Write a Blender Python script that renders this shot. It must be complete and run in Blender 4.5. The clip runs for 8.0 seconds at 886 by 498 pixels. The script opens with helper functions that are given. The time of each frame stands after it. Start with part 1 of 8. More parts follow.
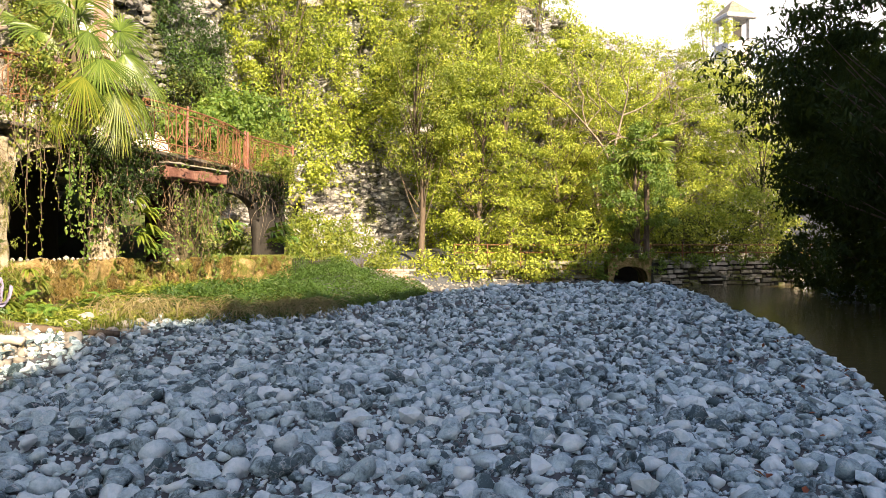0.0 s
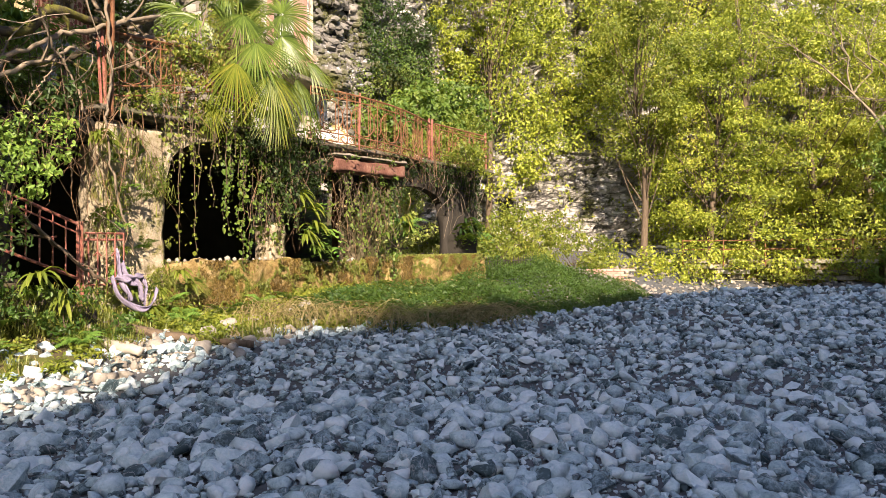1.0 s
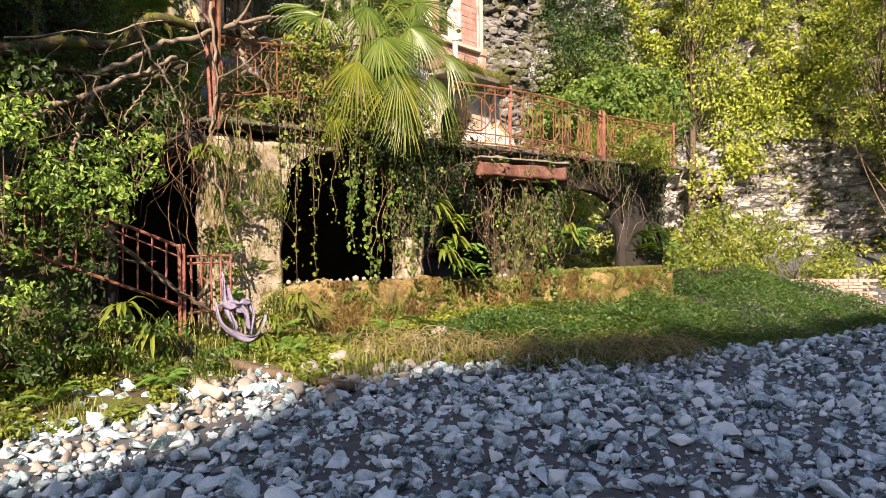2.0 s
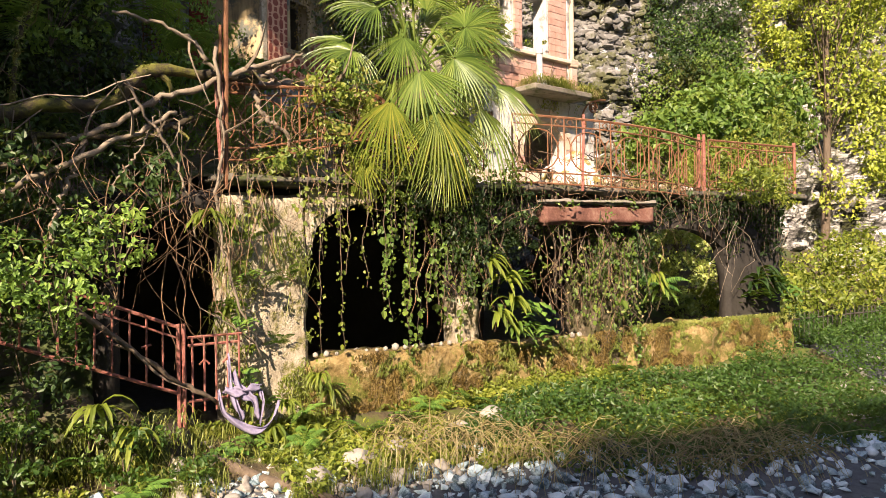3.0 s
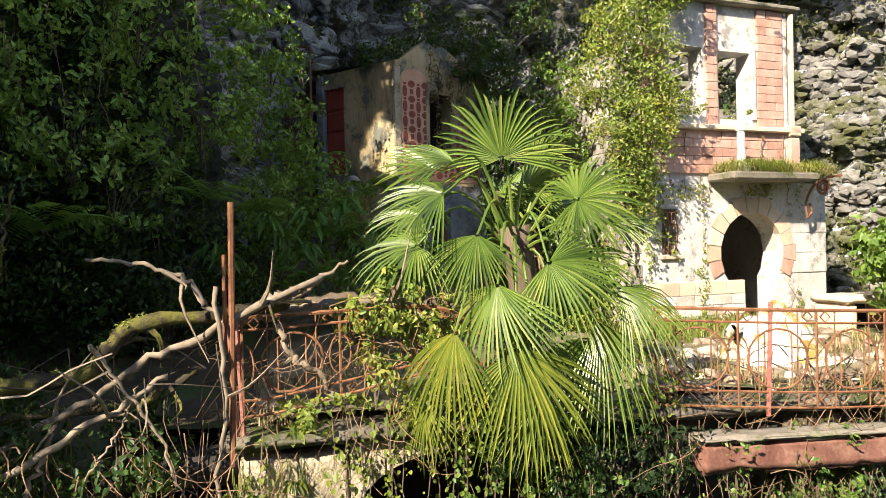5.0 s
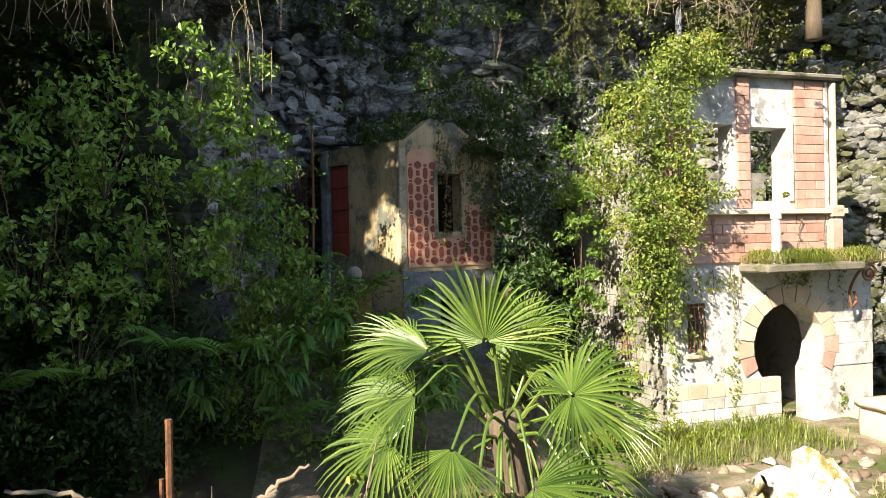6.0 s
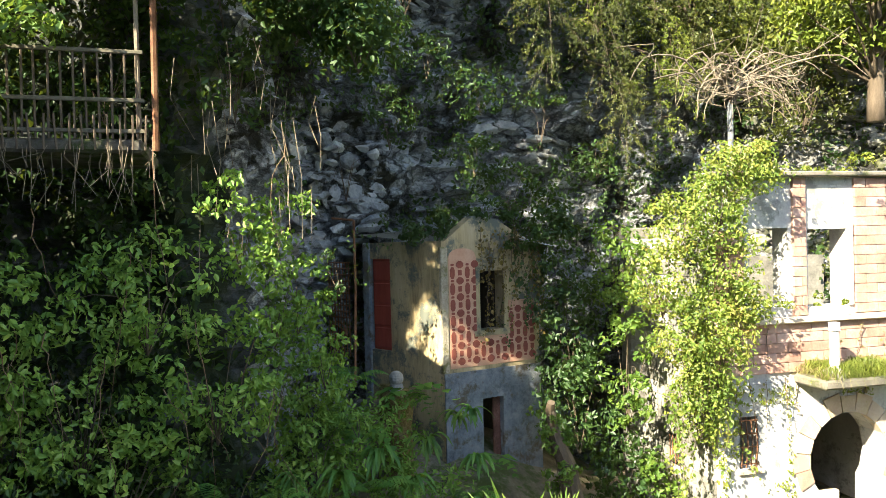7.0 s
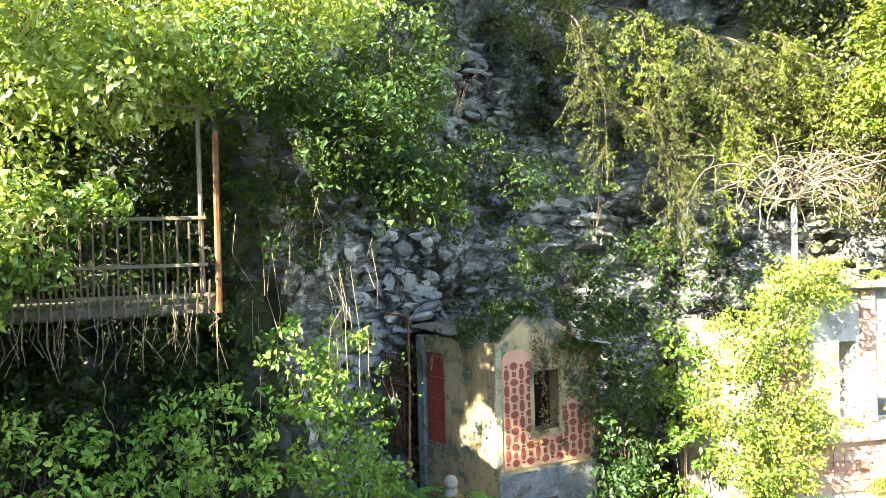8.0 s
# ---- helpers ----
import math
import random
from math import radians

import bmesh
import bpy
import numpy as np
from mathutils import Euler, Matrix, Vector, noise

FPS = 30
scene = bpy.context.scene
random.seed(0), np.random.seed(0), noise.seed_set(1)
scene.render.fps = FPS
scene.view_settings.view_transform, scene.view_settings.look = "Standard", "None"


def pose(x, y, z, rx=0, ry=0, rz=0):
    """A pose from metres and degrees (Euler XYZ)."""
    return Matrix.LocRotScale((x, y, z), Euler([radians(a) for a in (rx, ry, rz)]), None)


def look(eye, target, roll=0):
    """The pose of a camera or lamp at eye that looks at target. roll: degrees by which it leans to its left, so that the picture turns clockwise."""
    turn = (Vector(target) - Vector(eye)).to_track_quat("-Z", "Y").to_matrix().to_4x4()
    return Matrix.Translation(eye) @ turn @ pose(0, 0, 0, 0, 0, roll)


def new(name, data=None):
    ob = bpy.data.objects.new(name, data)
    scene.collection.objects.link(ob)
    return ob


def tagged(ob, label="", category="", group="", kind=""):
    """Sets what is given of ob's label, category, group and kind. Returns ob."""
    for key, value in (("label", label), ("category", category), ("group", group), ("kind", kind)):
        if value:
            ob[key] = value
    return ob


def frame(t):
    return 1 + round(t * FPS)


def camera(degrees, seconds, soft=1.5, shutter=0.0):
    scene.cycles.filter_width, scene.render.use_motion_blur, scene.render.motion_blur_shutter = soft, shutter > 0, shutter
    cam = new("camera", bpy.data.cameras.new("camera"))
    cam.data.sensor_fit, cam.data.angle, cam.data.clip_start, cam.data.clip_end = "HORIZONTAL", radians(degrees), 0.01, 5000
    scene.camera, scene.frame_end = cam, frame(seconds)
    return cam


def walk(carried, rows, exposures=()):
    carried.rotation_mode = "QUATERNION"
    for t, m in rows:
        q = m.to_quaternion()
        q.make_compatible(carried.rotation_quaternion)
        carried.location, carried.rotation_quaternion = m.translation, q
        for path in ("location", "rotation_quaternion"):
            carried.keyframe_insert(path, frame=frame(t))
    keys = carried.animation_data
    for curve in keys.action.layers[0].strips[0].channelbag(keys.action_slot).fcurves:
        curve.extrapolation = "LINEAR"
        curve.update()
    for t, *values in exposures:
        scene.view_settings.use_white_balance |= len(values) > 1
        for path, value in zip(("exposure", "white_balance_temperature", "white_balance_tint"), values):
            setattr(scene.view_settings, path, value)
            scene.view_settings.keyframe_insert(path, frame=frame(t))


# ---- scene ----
cam = camera(64.5, 8.0, soft=0.6)
METRES, EYE, TILT, LEAN, TURN = 15.2, 1.3, 0.0, 0.0, 0.0
ROWS = [
    (0.0, 0.0, 0.0, 0.0, 0.0, 0.0, 0.0),
    (0.5, 0.0191, 0.0781, -0.0004, 8.73, -0.04, 0.22),
    (1.0, 0.033, 0.1509, -0.0012, 18.86, -0.07, 0.46),
    (1.5, 0.0402, 0.2178, 0.0026, 28.71, -0.09, 0.64),
    (3.0, 0.0272, 0.3882, 0.0708, 45.6, -0.25, 0.86),
    (3.5, 0.014, 0.4377, 0.1006, 51.15, -0.14, 1.09),
    (4.0, -0.0013, 0.4834, 0.1346, 57.95, -0.13, 1.26),
    (4.5, -0.0191, 0.525, 0.1779, 62.23, -0.15, 1.28),
    (5.0, -0.0375, 0.5608, 0.2256, 64.32, -0.22, 1.26),
    (6.5, -0.0756, 0.6249, 0.3854, 69.16, -0.5, 1.41),
    (7.0, -0.0759, 0.6255, 0.4431, 71.2, -0.58, 1.43),
    (7.5, -0.0761, 0.6245, 0.4998, 73.19, -0.6, 1.47),
    (8.0, -0.0771, 0.6237, 0.5568, 75.22, -0.65, 1.54),
]
walk(cam, [(t, pose(0, 0, EYE, TILT, LEAN, TURN) @ pose(METRES * x, METRES * y, METRES * z, 90 + pitch, roll, yaw)) for t, x, y, z, yaw, pitch, roll in ROWS],
     [(0.0, 1.74, 6700, 21), (1.0, 1.46, 6400, 26), (1.5, 1.32, 6300, 30), (3.5, 1.50, 6450, 25), (5.0, 1.56, 5950, 18), (6.5, 1.82, 5850, 12), (7.0, 2.3, 5850, 9), (7.5, 2.8, 5900, 7), (8.0, 3.2, 5950, 5)])

# ---- world and sun ----
SUN_DIR = Vector((0.40, -0.73, 0.55)).normalized()
world = bpy.data.worlds.new("world")
scene.world = world
world.use_nodes = True
wn = world.node_tree
wn.nodes.clear()
sky = wn.nodes.new("ShaderNodeTexSky")
sky.sky_type, sky.sun_disc = "NISHITA", False
sky.sun_elevation = math.asin(SUN_DIR.z)
sky.sun_rotation = math.atan2(SUN_DIR.x, SUN_DIR.y)
sky.air_density, sky.dust_density = 1.2, 1.5
bg = wn.nodes.new("ShaderNodeBackground")
bg.inputs["Strength"].default_value = 0.085
wout = wn.nodes.new("ShaderNodeOutputWorld")
wn.links.new(sky.outputs[0], bg.inputs[0])
wn.links.new(bg.outputs[0], wout.inputs[0])
sun = new("sun", bpy.data.lights.new("sun", "SUN"))
sun.data.energy, sun.data.angle, sun.data.color = 5.0, radians(0.6), (1.0, 0.84, 0.57)
sun.matrix_basis = look(SUN_DIR * 60, (0, 0, 0))

# ---- materials ----
def node(nt, kind, **values):
    n = nt.nodes.new(kind)
    for key, value in values.items():
        n.inputs[key].default_value = value
    return n


def ramp(nt, colours, spread=(0.3, 0.7)):
    n = nt.nodes.new("ShaderNodeValToRGB")
    e = n.color_ramp.elements
    while len(e) < len(colours):
        e.new(0.5)
    for i, c in enumerate(colours):
        e[i].position = spread[0] + (spread[1] - spread[0]) * i / max(1, len(colours) - 1)
        e[i].color = (*c, 1)
    return n


def blend(nt, fac, a, b):
    n = nt.nodes.new("ShaderNodeMix")
    n.data_type = "RGBA"
    for src, sock in ((fac, 0), (a, 6), (b, 7)):
        if isinstance(src, (int, float)):
            n.inputs[sock].default_value = src
        elif isinstance(src, tuple):
            n.inputs[sock].default_value = (*src, 1)
        else:
            nt.links.new(src, n.inputs[sock])
    return n.outputs[2]


def math_node(nt, op, a, b=0.0):
    n = nt.nodes.new("ShaderNodeMath")
    n.operation = op
    for i, v in enumerate((a, b)):
        if isinstance(v, (int, float)):
            n.inputs[i].default_value = v
        else:
            nt.links.new(v, n.inputs[i])
    return n.outputs[0]


def surface(name, colours, scale=2.0, fine=30.0, rough=0.85, metal=0.0, bump=0.25, depth=0.02, vary=0.0, island=0.0,
            patch=None, patch_scale=0.8, patch_level=0.55, stretch=(1, 1, 1), specular=0.4, vein=None, crack=0.0):
    """Broad and fine noise over colours; patch: a second colour in ragged spots (moss, dirt, rust, bare plaster)."""
    m = bpy.data.materials.new(name)
    m.use_nodes = True
    nt = m.node_tree
    bsdf = nt.nodes["Principled BSDF"]
    geo = nt.nodes.new("ShaderNodeNewGeometry")
    mp = node(nt, "ShaderNodeMapping", Scale=stretch)
    nt.links.new(geo.outputs["Position"], mp.inputs[0])
    big = node(nt, "ShaderNodeTexNoise", Scale=scale, Detail=6.0, Roughness=0.65)
    small = node(nt, "ShaderNodeTexNoise", Scale=fine, Detail=5.0, Roughness=0.7)
    for n in (big, small):
        nt.links.new(mp.outputs[0], n.inputs[0])
    mixed = math_node(nt, "ADD", math_node(nt, "MULTIPLY", big.outputs[0], 0.65), math_node(nt, "MULTIPLY", small.outputs[0], 0.35))
    if vary or island:
        info = nt.nodes.new("ShaderNodeObjectInfo").outputs["Random"] if vary else geo.outputs["Random Per Island"]
        mixed = math_node(nt, "ADD", mixed, math_node(nt, "MULTIPLY", math_node(nt, "SUBTRACT", info, 0.5), vary or island))
    r = ramp(nt, colours)
    nt.links.new(mixed, r.inputs[0])
    col = r.outputs[0]
    if patch:
        pn = node(nt, "ShaderNodeTexNoise", Scale=patch_scale, Detail=8.0, Roughness=0.75)
        nt.links.new(geo.outputs["Position"], pn.inputs[0])
        pr = ramp(nt, [(0, 0, 0), (1, 1, 1)], (patch_level - 0.04, patch_level + 0.05))
        nt.links.new(pn.outputs[0], pr.inputs[0])
        col = blend(nt, pr.outputs[0], col, patch)
    if vein:
        vn = node(nt, "ShaderNodeTexNoise", Scale=7.0, Detail=3.0, Roughness=0.5, Distortion=0.6)
        nt.links.new(geo.outputs["Position"], vn.inputs[0])
        line = math_node(nt, "ABSOLUTE", math_node(nt, "SUBTRACT", vn.outputs[0], 0.5))
        vr = ramp(nt, [(0.8, 0.8, 0.8), (0, 0, 0)], (0.002, 0.014))
        nt.links.new(line, vr.inputs[0])
        col = blend(nt, math_node(nt, "MULTIPLY", vr.outputs[0], small.outputs[0]), col, vein)
    if crack:
        warp = nt.nodes.new("ShaderNodeVectorMath")
        warp.operation = "MULTIPLY_ADD"
        nt.links.new(big.outputs["Color"], warp.inputs[0])
        warp.inputs[1].default_value = (0.9, 0.9, 0.9)
        nt.links.new(mp.outputs[0], warp.inputs[2])
        dark = None
        for sc, wd in ((crack, 0.09), (crack * 2.6, 0.07)):
            vo = node(nt, "ShaderNodeTexVoronoi", Scale=sc)
            vo.feature = "DISTANCE_TO_EDGE"
            nt.links.new(warp.outputs[0], vo.inputs[0])
            cr = ramp(nt, [(0, 0, 0), (1, 1, 1)], (0.0, wd))
            nt.links.new(vo.outputs["Distance"], cr.inputs[0])
            dark = cr.outputs[0] if dark is None else math_node(nt, "MULTIPLY", dark, math_node(nt, "ADD", math_node(nt, "MULTIPLY", cr.outputs[0], 0.6), 0.4))
        col = blend(nt, math_node(nt, "ADD", math_node(nt, "MULTIPLY", dark, 0.75), 0.25), (0.03, 0.03, 0.027), col)
        mixed = math_node(nt, "ADD", mixed, math_node(nt, "MULTIPLY", dark, 0.8))
    nt.links.new(col, bsdf.inputs["Base Color"])
    bsdf.inputs["Roughness"].default_value = rough
    bsdf.inputs["Metallic"].default_value = metal
    bsdf.inputs["Specular IOR Level"].default_value = specular
    if bump:
        b = node(nt, "ShaderNodeBump", Strength=bump, Distance=depth)
        nt.links.new(mixed, b.inputs["Height"])
        nt.links.new(b.outputs[0], bsdf.inputs["Normal"])
    return m


def foliage(name, colours, through_light=0.35, scale=0.5, rough=0.5, gloss=0.03):
    """Leaves: colour by leaf and by broad drifts, some light passing through."""
    m = bpy.data.materials.new(name)
    m.use_nodes = True
    nt = m.node_tree
    nt.nodes.clear()
    geo = nt.nodes.new("ShaderNodeNewGeometry")
    big = node(nt, "ShaderNodeTexNoise", Scale=scale, Detail=4.0, Roughness=0.6)
    nt.links.new(geo.outputs["Position"], big.inputs[0])
    v = math_node(nt, "ADD", math_node(nt, "MULTIPLY", big.outputs[0], 0.75), math_node(nt, "MULTIPLY", geo.outputs["Random Per Island"], 0.35))
    r = ramp(nt, colours, (0.3, 0.85))
    nt.links.new(v, r.inputs[0])
    dif = node(nt, "ShaderNodeBsdfDiffuse")
    tra = node(nt, "ShaderNodeBsdfTranslucent")
    glo = node(nt, "ShaderNodeBsdfGlossy", Roughness=rough)
    glo.inputs["Color"].default_value = (0.9, 0.95, 0.9, 1)
    nt.links.new(r.outputs[0], dif.inputs[0])
    warm = blend(nt, 0.5, r.outputs[0], (0.30, 0.36, 0.03))
    nt.links.new(warm, tra.inputs[0])
    m1 = node(nt, "ShaderNodeMixShader", Fac=through_light)
    m2 = node(nt, "ShaderNodeMixShader", Fac=gloss)
    nt.links.new(dif.outputs[0], m1.inputs[1])
    nt.links.new(tra.outputs[0], m1.inputs[2])
    nt.links.new(m1.outputs[0], m2.inputs[1])
    nt.links.new(glo.outputs[0], m2.inputs[2])
    out = nt.nodes.new("ShaderNodeOutputMaterial")
    nt.links.new(m2.outputs[0], out.inputs[0])
    return m


# bed colour lowered to imitate shadow in the gaps between stones
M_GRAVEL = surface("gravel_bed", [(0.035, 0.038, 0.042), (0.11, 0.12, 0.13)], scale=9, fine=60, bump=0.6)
M_STONE = surface("river_stone", [(0.045, 0.08, 0.093), (0.27, 0.375, 0.415), (0.42, 0.545, 0.59), (0.58, 0.67, 0.70)], scale=9, fine=55, rough=0.75, bump=0.7, depth=0.014, island=0.42, vein=(0.6, 0.6, 0.6))
M_STONE_OB = surface("river_stone_near", [(0.045, 0.08, 0.093), (0.27, 0.375, 0.415), (0.42, 0.545, 0.59), (0.58, 0.67, 0.70)], scale=9, fine=70, rough=0.75, bump=0.7, depth=0.012, vary=0.42, vein=(0.6, 0.6, 0.6))
M_PALE = surface("pale_stone", [(0.187, 0.174, 0.149), (0.357, 0.34, 0.302)], scale=5, fine=40, bump=0.4, island=0.3)
M_SOIL = surface("soil", [(0.03, 0.024, 0.014), (0.085, 0.07, 0.04)], scale=2, fine=25, bump=0.6, depth=0.04, patch=(0.06, 0.09, 0.02), patch_level=0.52)
M_CLIFF = surface("limestone_cliff", [(0.08, 0.085, 0.09), (0.42, 0.435, 0.45), (0.70, 0.71, 0.71)], scale=1.6, fine=8, bump=0.9, depth=0.14, patch=(0.032, 0.03, 0.014), patch_scale=0.6, patch_level=0.53, stretch=(1, 1, 1.9), crack=1.3)
M_PLASTER = surface("weathered_plaster", [(0.144, 0.122, 0.0765), (0.414, 0.36, 0.261), (0.576, 0.522, 0.414)], scale=3.4, fine=26, bump=1.0, depth=0.07, patch=(0.16, 0.155, 0.04), patch_scale=2.6, patch_level=0.56)
M_MOSSY = surface("mossy_masonry", [(0.035, 0.026, 0.010), (0.20, 0.135, 0.045), (0.34, 0.26, 0.11), (0.52, 0.43, 0.26)], scale=4.5, fine=26, bump=1.0, depth=0.08, patch=(0.11, 0.115, 0.016), patch_scale=2.8, patch_level=0.53)
# near-black albedo stands in for shade on and behind these walls
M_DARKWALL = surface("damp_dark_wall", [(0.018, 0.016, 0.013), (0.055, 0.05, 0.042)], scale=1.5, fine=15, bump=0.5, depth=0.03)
M_SLAB = surface("stained_concrete", [(0.11, 0.10, 0.08), (0.30, 0.27, 0.22)], scale=2.5, fine=24, bump=0.6, depth=0.03, patch=(0.07, 0.09, 0.02), patch_level=0.56, patch_scale=2)
M_RUST = surface("rusty_iron", [(0.06, 0.025, 0.012), (0.19, 0.085, 0.038), (0.31, 0.17, 0.09)], scale=7, fine=50, rough=0.8, bump=0.4, depth=0.005)
M_REDIRON = surface("red_painted_iron", [(0.15, 0.045, 0.03), (0.29, 0.11, 0.085), (0.37, 0.21, 0.16)], scale=6, fine=40, rough=0.65, bump=0.3, depth=0.004, patch=(0.12, 0.05, 0.025), patch_scale=9, patch_level=0.57)
M_WHITE = surface("white_plaster", [(0.324, 0.315, 0.297), (0.522, 0.513, 0.495), (0.63, 0.621, 0.603)], scale=1.6, fine=18, bump=0.35, depth=0.02, patch=(0.27, 0.265, 0.25), patch_scale=2.3, patch_level=0.56)
M_PINKBRICK = surface("pink_cladding_brick", [(0.32, 0.18, 0.135), (0.45, 0.28, 0.22), (0.55, 0.39, 0.33)], scale=3, fine=30, bump=0.5, depth=0.015, vary=0.22)
M_STONEBLK = surface("dressed_stone", [(0.11, 0.105, 0.09), (0.27, 0.255, 0.225), (0.42, 0.405, 0.37)], scale=3, fine=25, bump=0.5, depth=0.02, vary=0.3)
M_VOUSS = surface("peach_stone", [(0.44, 0.345, 0.25), (0.63, 0.53, 0.42)], scale=3, fine=28, bump=0.4, depth=0.015, vary=0.3)
M_HUT = surface("ochre_plaster", [(0.16, 0.125, 0.07), (0.43, 0.34, 0.185), (0.57, 0.47, 0.30)], scale=1.8, fine=16, bump=0.4, depth=0.02, patch=(0.13, 0.14, 0.115), patch_scale=1.9, patch_level=0.54, stretch=(1.6, 1.6, 0.3))
M_HUTBASE = surface("blue_grey_render", [(0.06, 0.07, 0.085), (0.20, 0.22, 0.245), (0.34, 0.34, 0.33)], scale=3.2, fine=18, bump=0.6, depth=0.03, patch=(0.12, 0.10, 0.07), patch_scale=2.4, patch_level=0.55)
M_PINK = surface("pink_stucco", [(0.50, 0.26, 0.16), (0.66, 0.42, 0.29)], scale=4, fine=30, bump=0.3, depth=0.01)
M_REDTILE = surface("dark_red_inset", [(0.19, 0.05, 0.035), (0.32, 0.10, 0.07)], scale=6, fine=30, bump=0.3, depth=0.008)
M_REDDOOR = surface("faded_red_door", [(0.26, 0.045, 0.03), (0.40, 0.085, 0.055)], scale=3, fine=30, rough=0.6, bump=0.25, depth=0.005, stretch=(3, 3, 0.5))
M_TERRA = surface("terracotta", [(0.0546, 0.0234, 0.0156), (0.148, 0.0663, 0.0468), (0.265, 0.164, 0.121)], scale=4, fine=30, bump=0.5, depth=0.02)
M_BARK = surface("bark", [(0.06, 0.045, 0.03), (0.17, 0.13, 0.09)], scale=5, fine=35, bump=0.8, depth=0.02, stretch=(3, 3, 0.6))
M_DRYWOOD = surface("bleached_wood", [(0.10, 0.075, 0.05), (0.32, 0.27, 0.20)], scale=5, fine=45, bump=0.6, depth=0.01)
M_MOSSWOOD = surface("mossy_branch", [(0.02, 0.016, 0.010), (0.07, 0.055, 0.03)], scale=6, fine=35, bump=1.0, depth=0.03, patch=(0.11, 0.11, 0.016), patch_scale=3.4, patch_level=0.53)
M_IVY = foliage("ivy_leaf", [(0.0127, 0.034, 0.0085), (0.0323, 0.0765, 0.0153), (0.0723, 0.128, 0.0238)], 0.3, 0.8, gloss=0.035)
M_LIME = foliage("young_leaf", [(0.0738, 0.123, 0.0123), (0.197, 0.254, 0.0287), (0.344, 0.353, 0.0492)], 0.4, 0.6)
M_WOODS = foliage("woodland_leaf", [(0.05, 0.095, 0.012), (0.27, 0.345, 0.036), (0.46, 0.52, 0.06), (0.56, 0.51, 0.09)], 0.45, 0.22)
M_OLIVE = foliage("olive_leaf", [(0.024, 0.036, 0.008), (0.08, 0.096, 0.02), (0.176, 0.176, 0.04)], 0.35, 0.5)
M_GREEN = foliage("fresh_green_leaf", [(0.0425, 0.102, 0.0153), (0.119, 0.212, 0.0298), (0.238, 0.315, 0.051)], 0.4, 0.7)
# leaf colour sunk near black for foliage that lies in shade
M_SHADELEAF = foliage("shaded_needle", [(0.006, 0.014, 0.006), (0.014, 0.030, 0.010), (0.028, 0.05, 0.016)], 0.2, 0.5, gloss=0.01)
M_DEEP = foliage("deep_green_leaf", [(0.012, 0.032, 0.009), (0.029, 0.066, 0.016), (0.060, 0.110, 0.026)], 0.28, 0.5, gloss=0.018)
M_NETTLE = foliage("nettle_leaf", [(0.0144, 0.0475, 0.00648), (0.0374, 0.0972, 0.0115), (0.0864, 0.155, 0.0216)], 0.35, 0.9)
M_PALM = foliage("palm_frond", [(0.0425, 0.085, 0.0136), (0.119, 0.191, 0.0298), (0.255, 0.306, 0.068)], 0.22, 1.1, rough=0.42, gloss=0.04)
M_PALMYEL = foliage("yellowing_palm_frond", [(0.068, 0.111, 0.0136), (0.17, 0.225, 0.0255), (0.374, 0.357, 0.051)], 0.4, 1.6, rough=0.5, gloss=0.03)
M_STRAW = foliage("dry_grass", [(0.17, 0.128, 0.051), (0.357, 0.289, 0.145), (0.34, 0.323, 0.102)], 0.3, 1.2, gloss=0.03)
M_GRASS = foliage("grass_blade", [(0.072, 0.112, 0.016), (0.192, 0.232, 0.032), (0.32, 0.32, 0.072)], 0.35, 1.0, gloss=0.04)
M_FERN = foliage("fern_frond", [(0.04, 0.12, 0.025), (0.12, 0.25, 0.04), (0.22, 0.34, 0.06)], 0.35, 0.9)
# rock tones split by light: pale for the sunlit stretch, dark for the shaded
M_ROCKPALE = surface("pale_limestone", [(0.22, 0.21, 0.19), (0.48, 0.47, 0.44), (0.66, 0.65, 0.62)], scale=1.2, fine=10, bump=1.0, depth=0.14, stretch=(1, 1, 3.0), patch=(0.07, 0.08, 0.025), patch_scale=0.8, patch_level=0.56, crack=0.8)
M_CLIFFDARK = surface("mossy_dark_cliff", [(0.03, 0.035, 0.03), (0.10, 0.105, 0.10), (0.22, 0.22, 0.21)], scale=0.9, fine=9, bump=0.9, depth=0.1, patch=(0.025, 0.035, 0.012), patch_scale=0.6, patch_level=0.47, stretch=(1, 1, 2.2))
M_FARSTONE = surface("mossy_bank_stone", [(0.10, 0.095, 0.065), (0.28, 0.26, 0.195), (0.46, 0.43, 0.35)], scale=2, fine=14, bump=0.7, depth=0.04, vary=0.4, patch=(0.08, 0.09, 0.02), patch_scale=0.9, patch_level=0.52)
M_BLEACHED = surface("bleached_twig", [(0.302, 0.274, 0.223), (0.475, 0.446, 0.389)], scale=6, fine=40, bump=0.4, depth=0.01)
# albedo pushed up so these leaves look struck by sun
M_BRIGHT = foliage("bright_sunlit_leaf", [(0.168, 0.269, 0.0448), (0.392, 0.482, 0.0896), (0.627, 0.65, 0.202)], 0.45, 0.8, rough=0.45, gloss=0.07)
M_BANK = surface("mossy_bank_soil", [(0.03, 0.024, 0.012), (0.09, 0.07, 0.035), (0.16, 0.13, 0.07)], scale=3, fine=30, bump=1.0, depth=0.06, patch=(0.09, 0.11, 0.018), patch_scale=1.5, patch_level=0.5)
M_WEATHERED = surface("weathered_rail_wood", [(0.07, 0.06, 0.04), (0.20, 0.18, 0.125)], scale=5, fine=40, bump=0.5, depth=0.008)
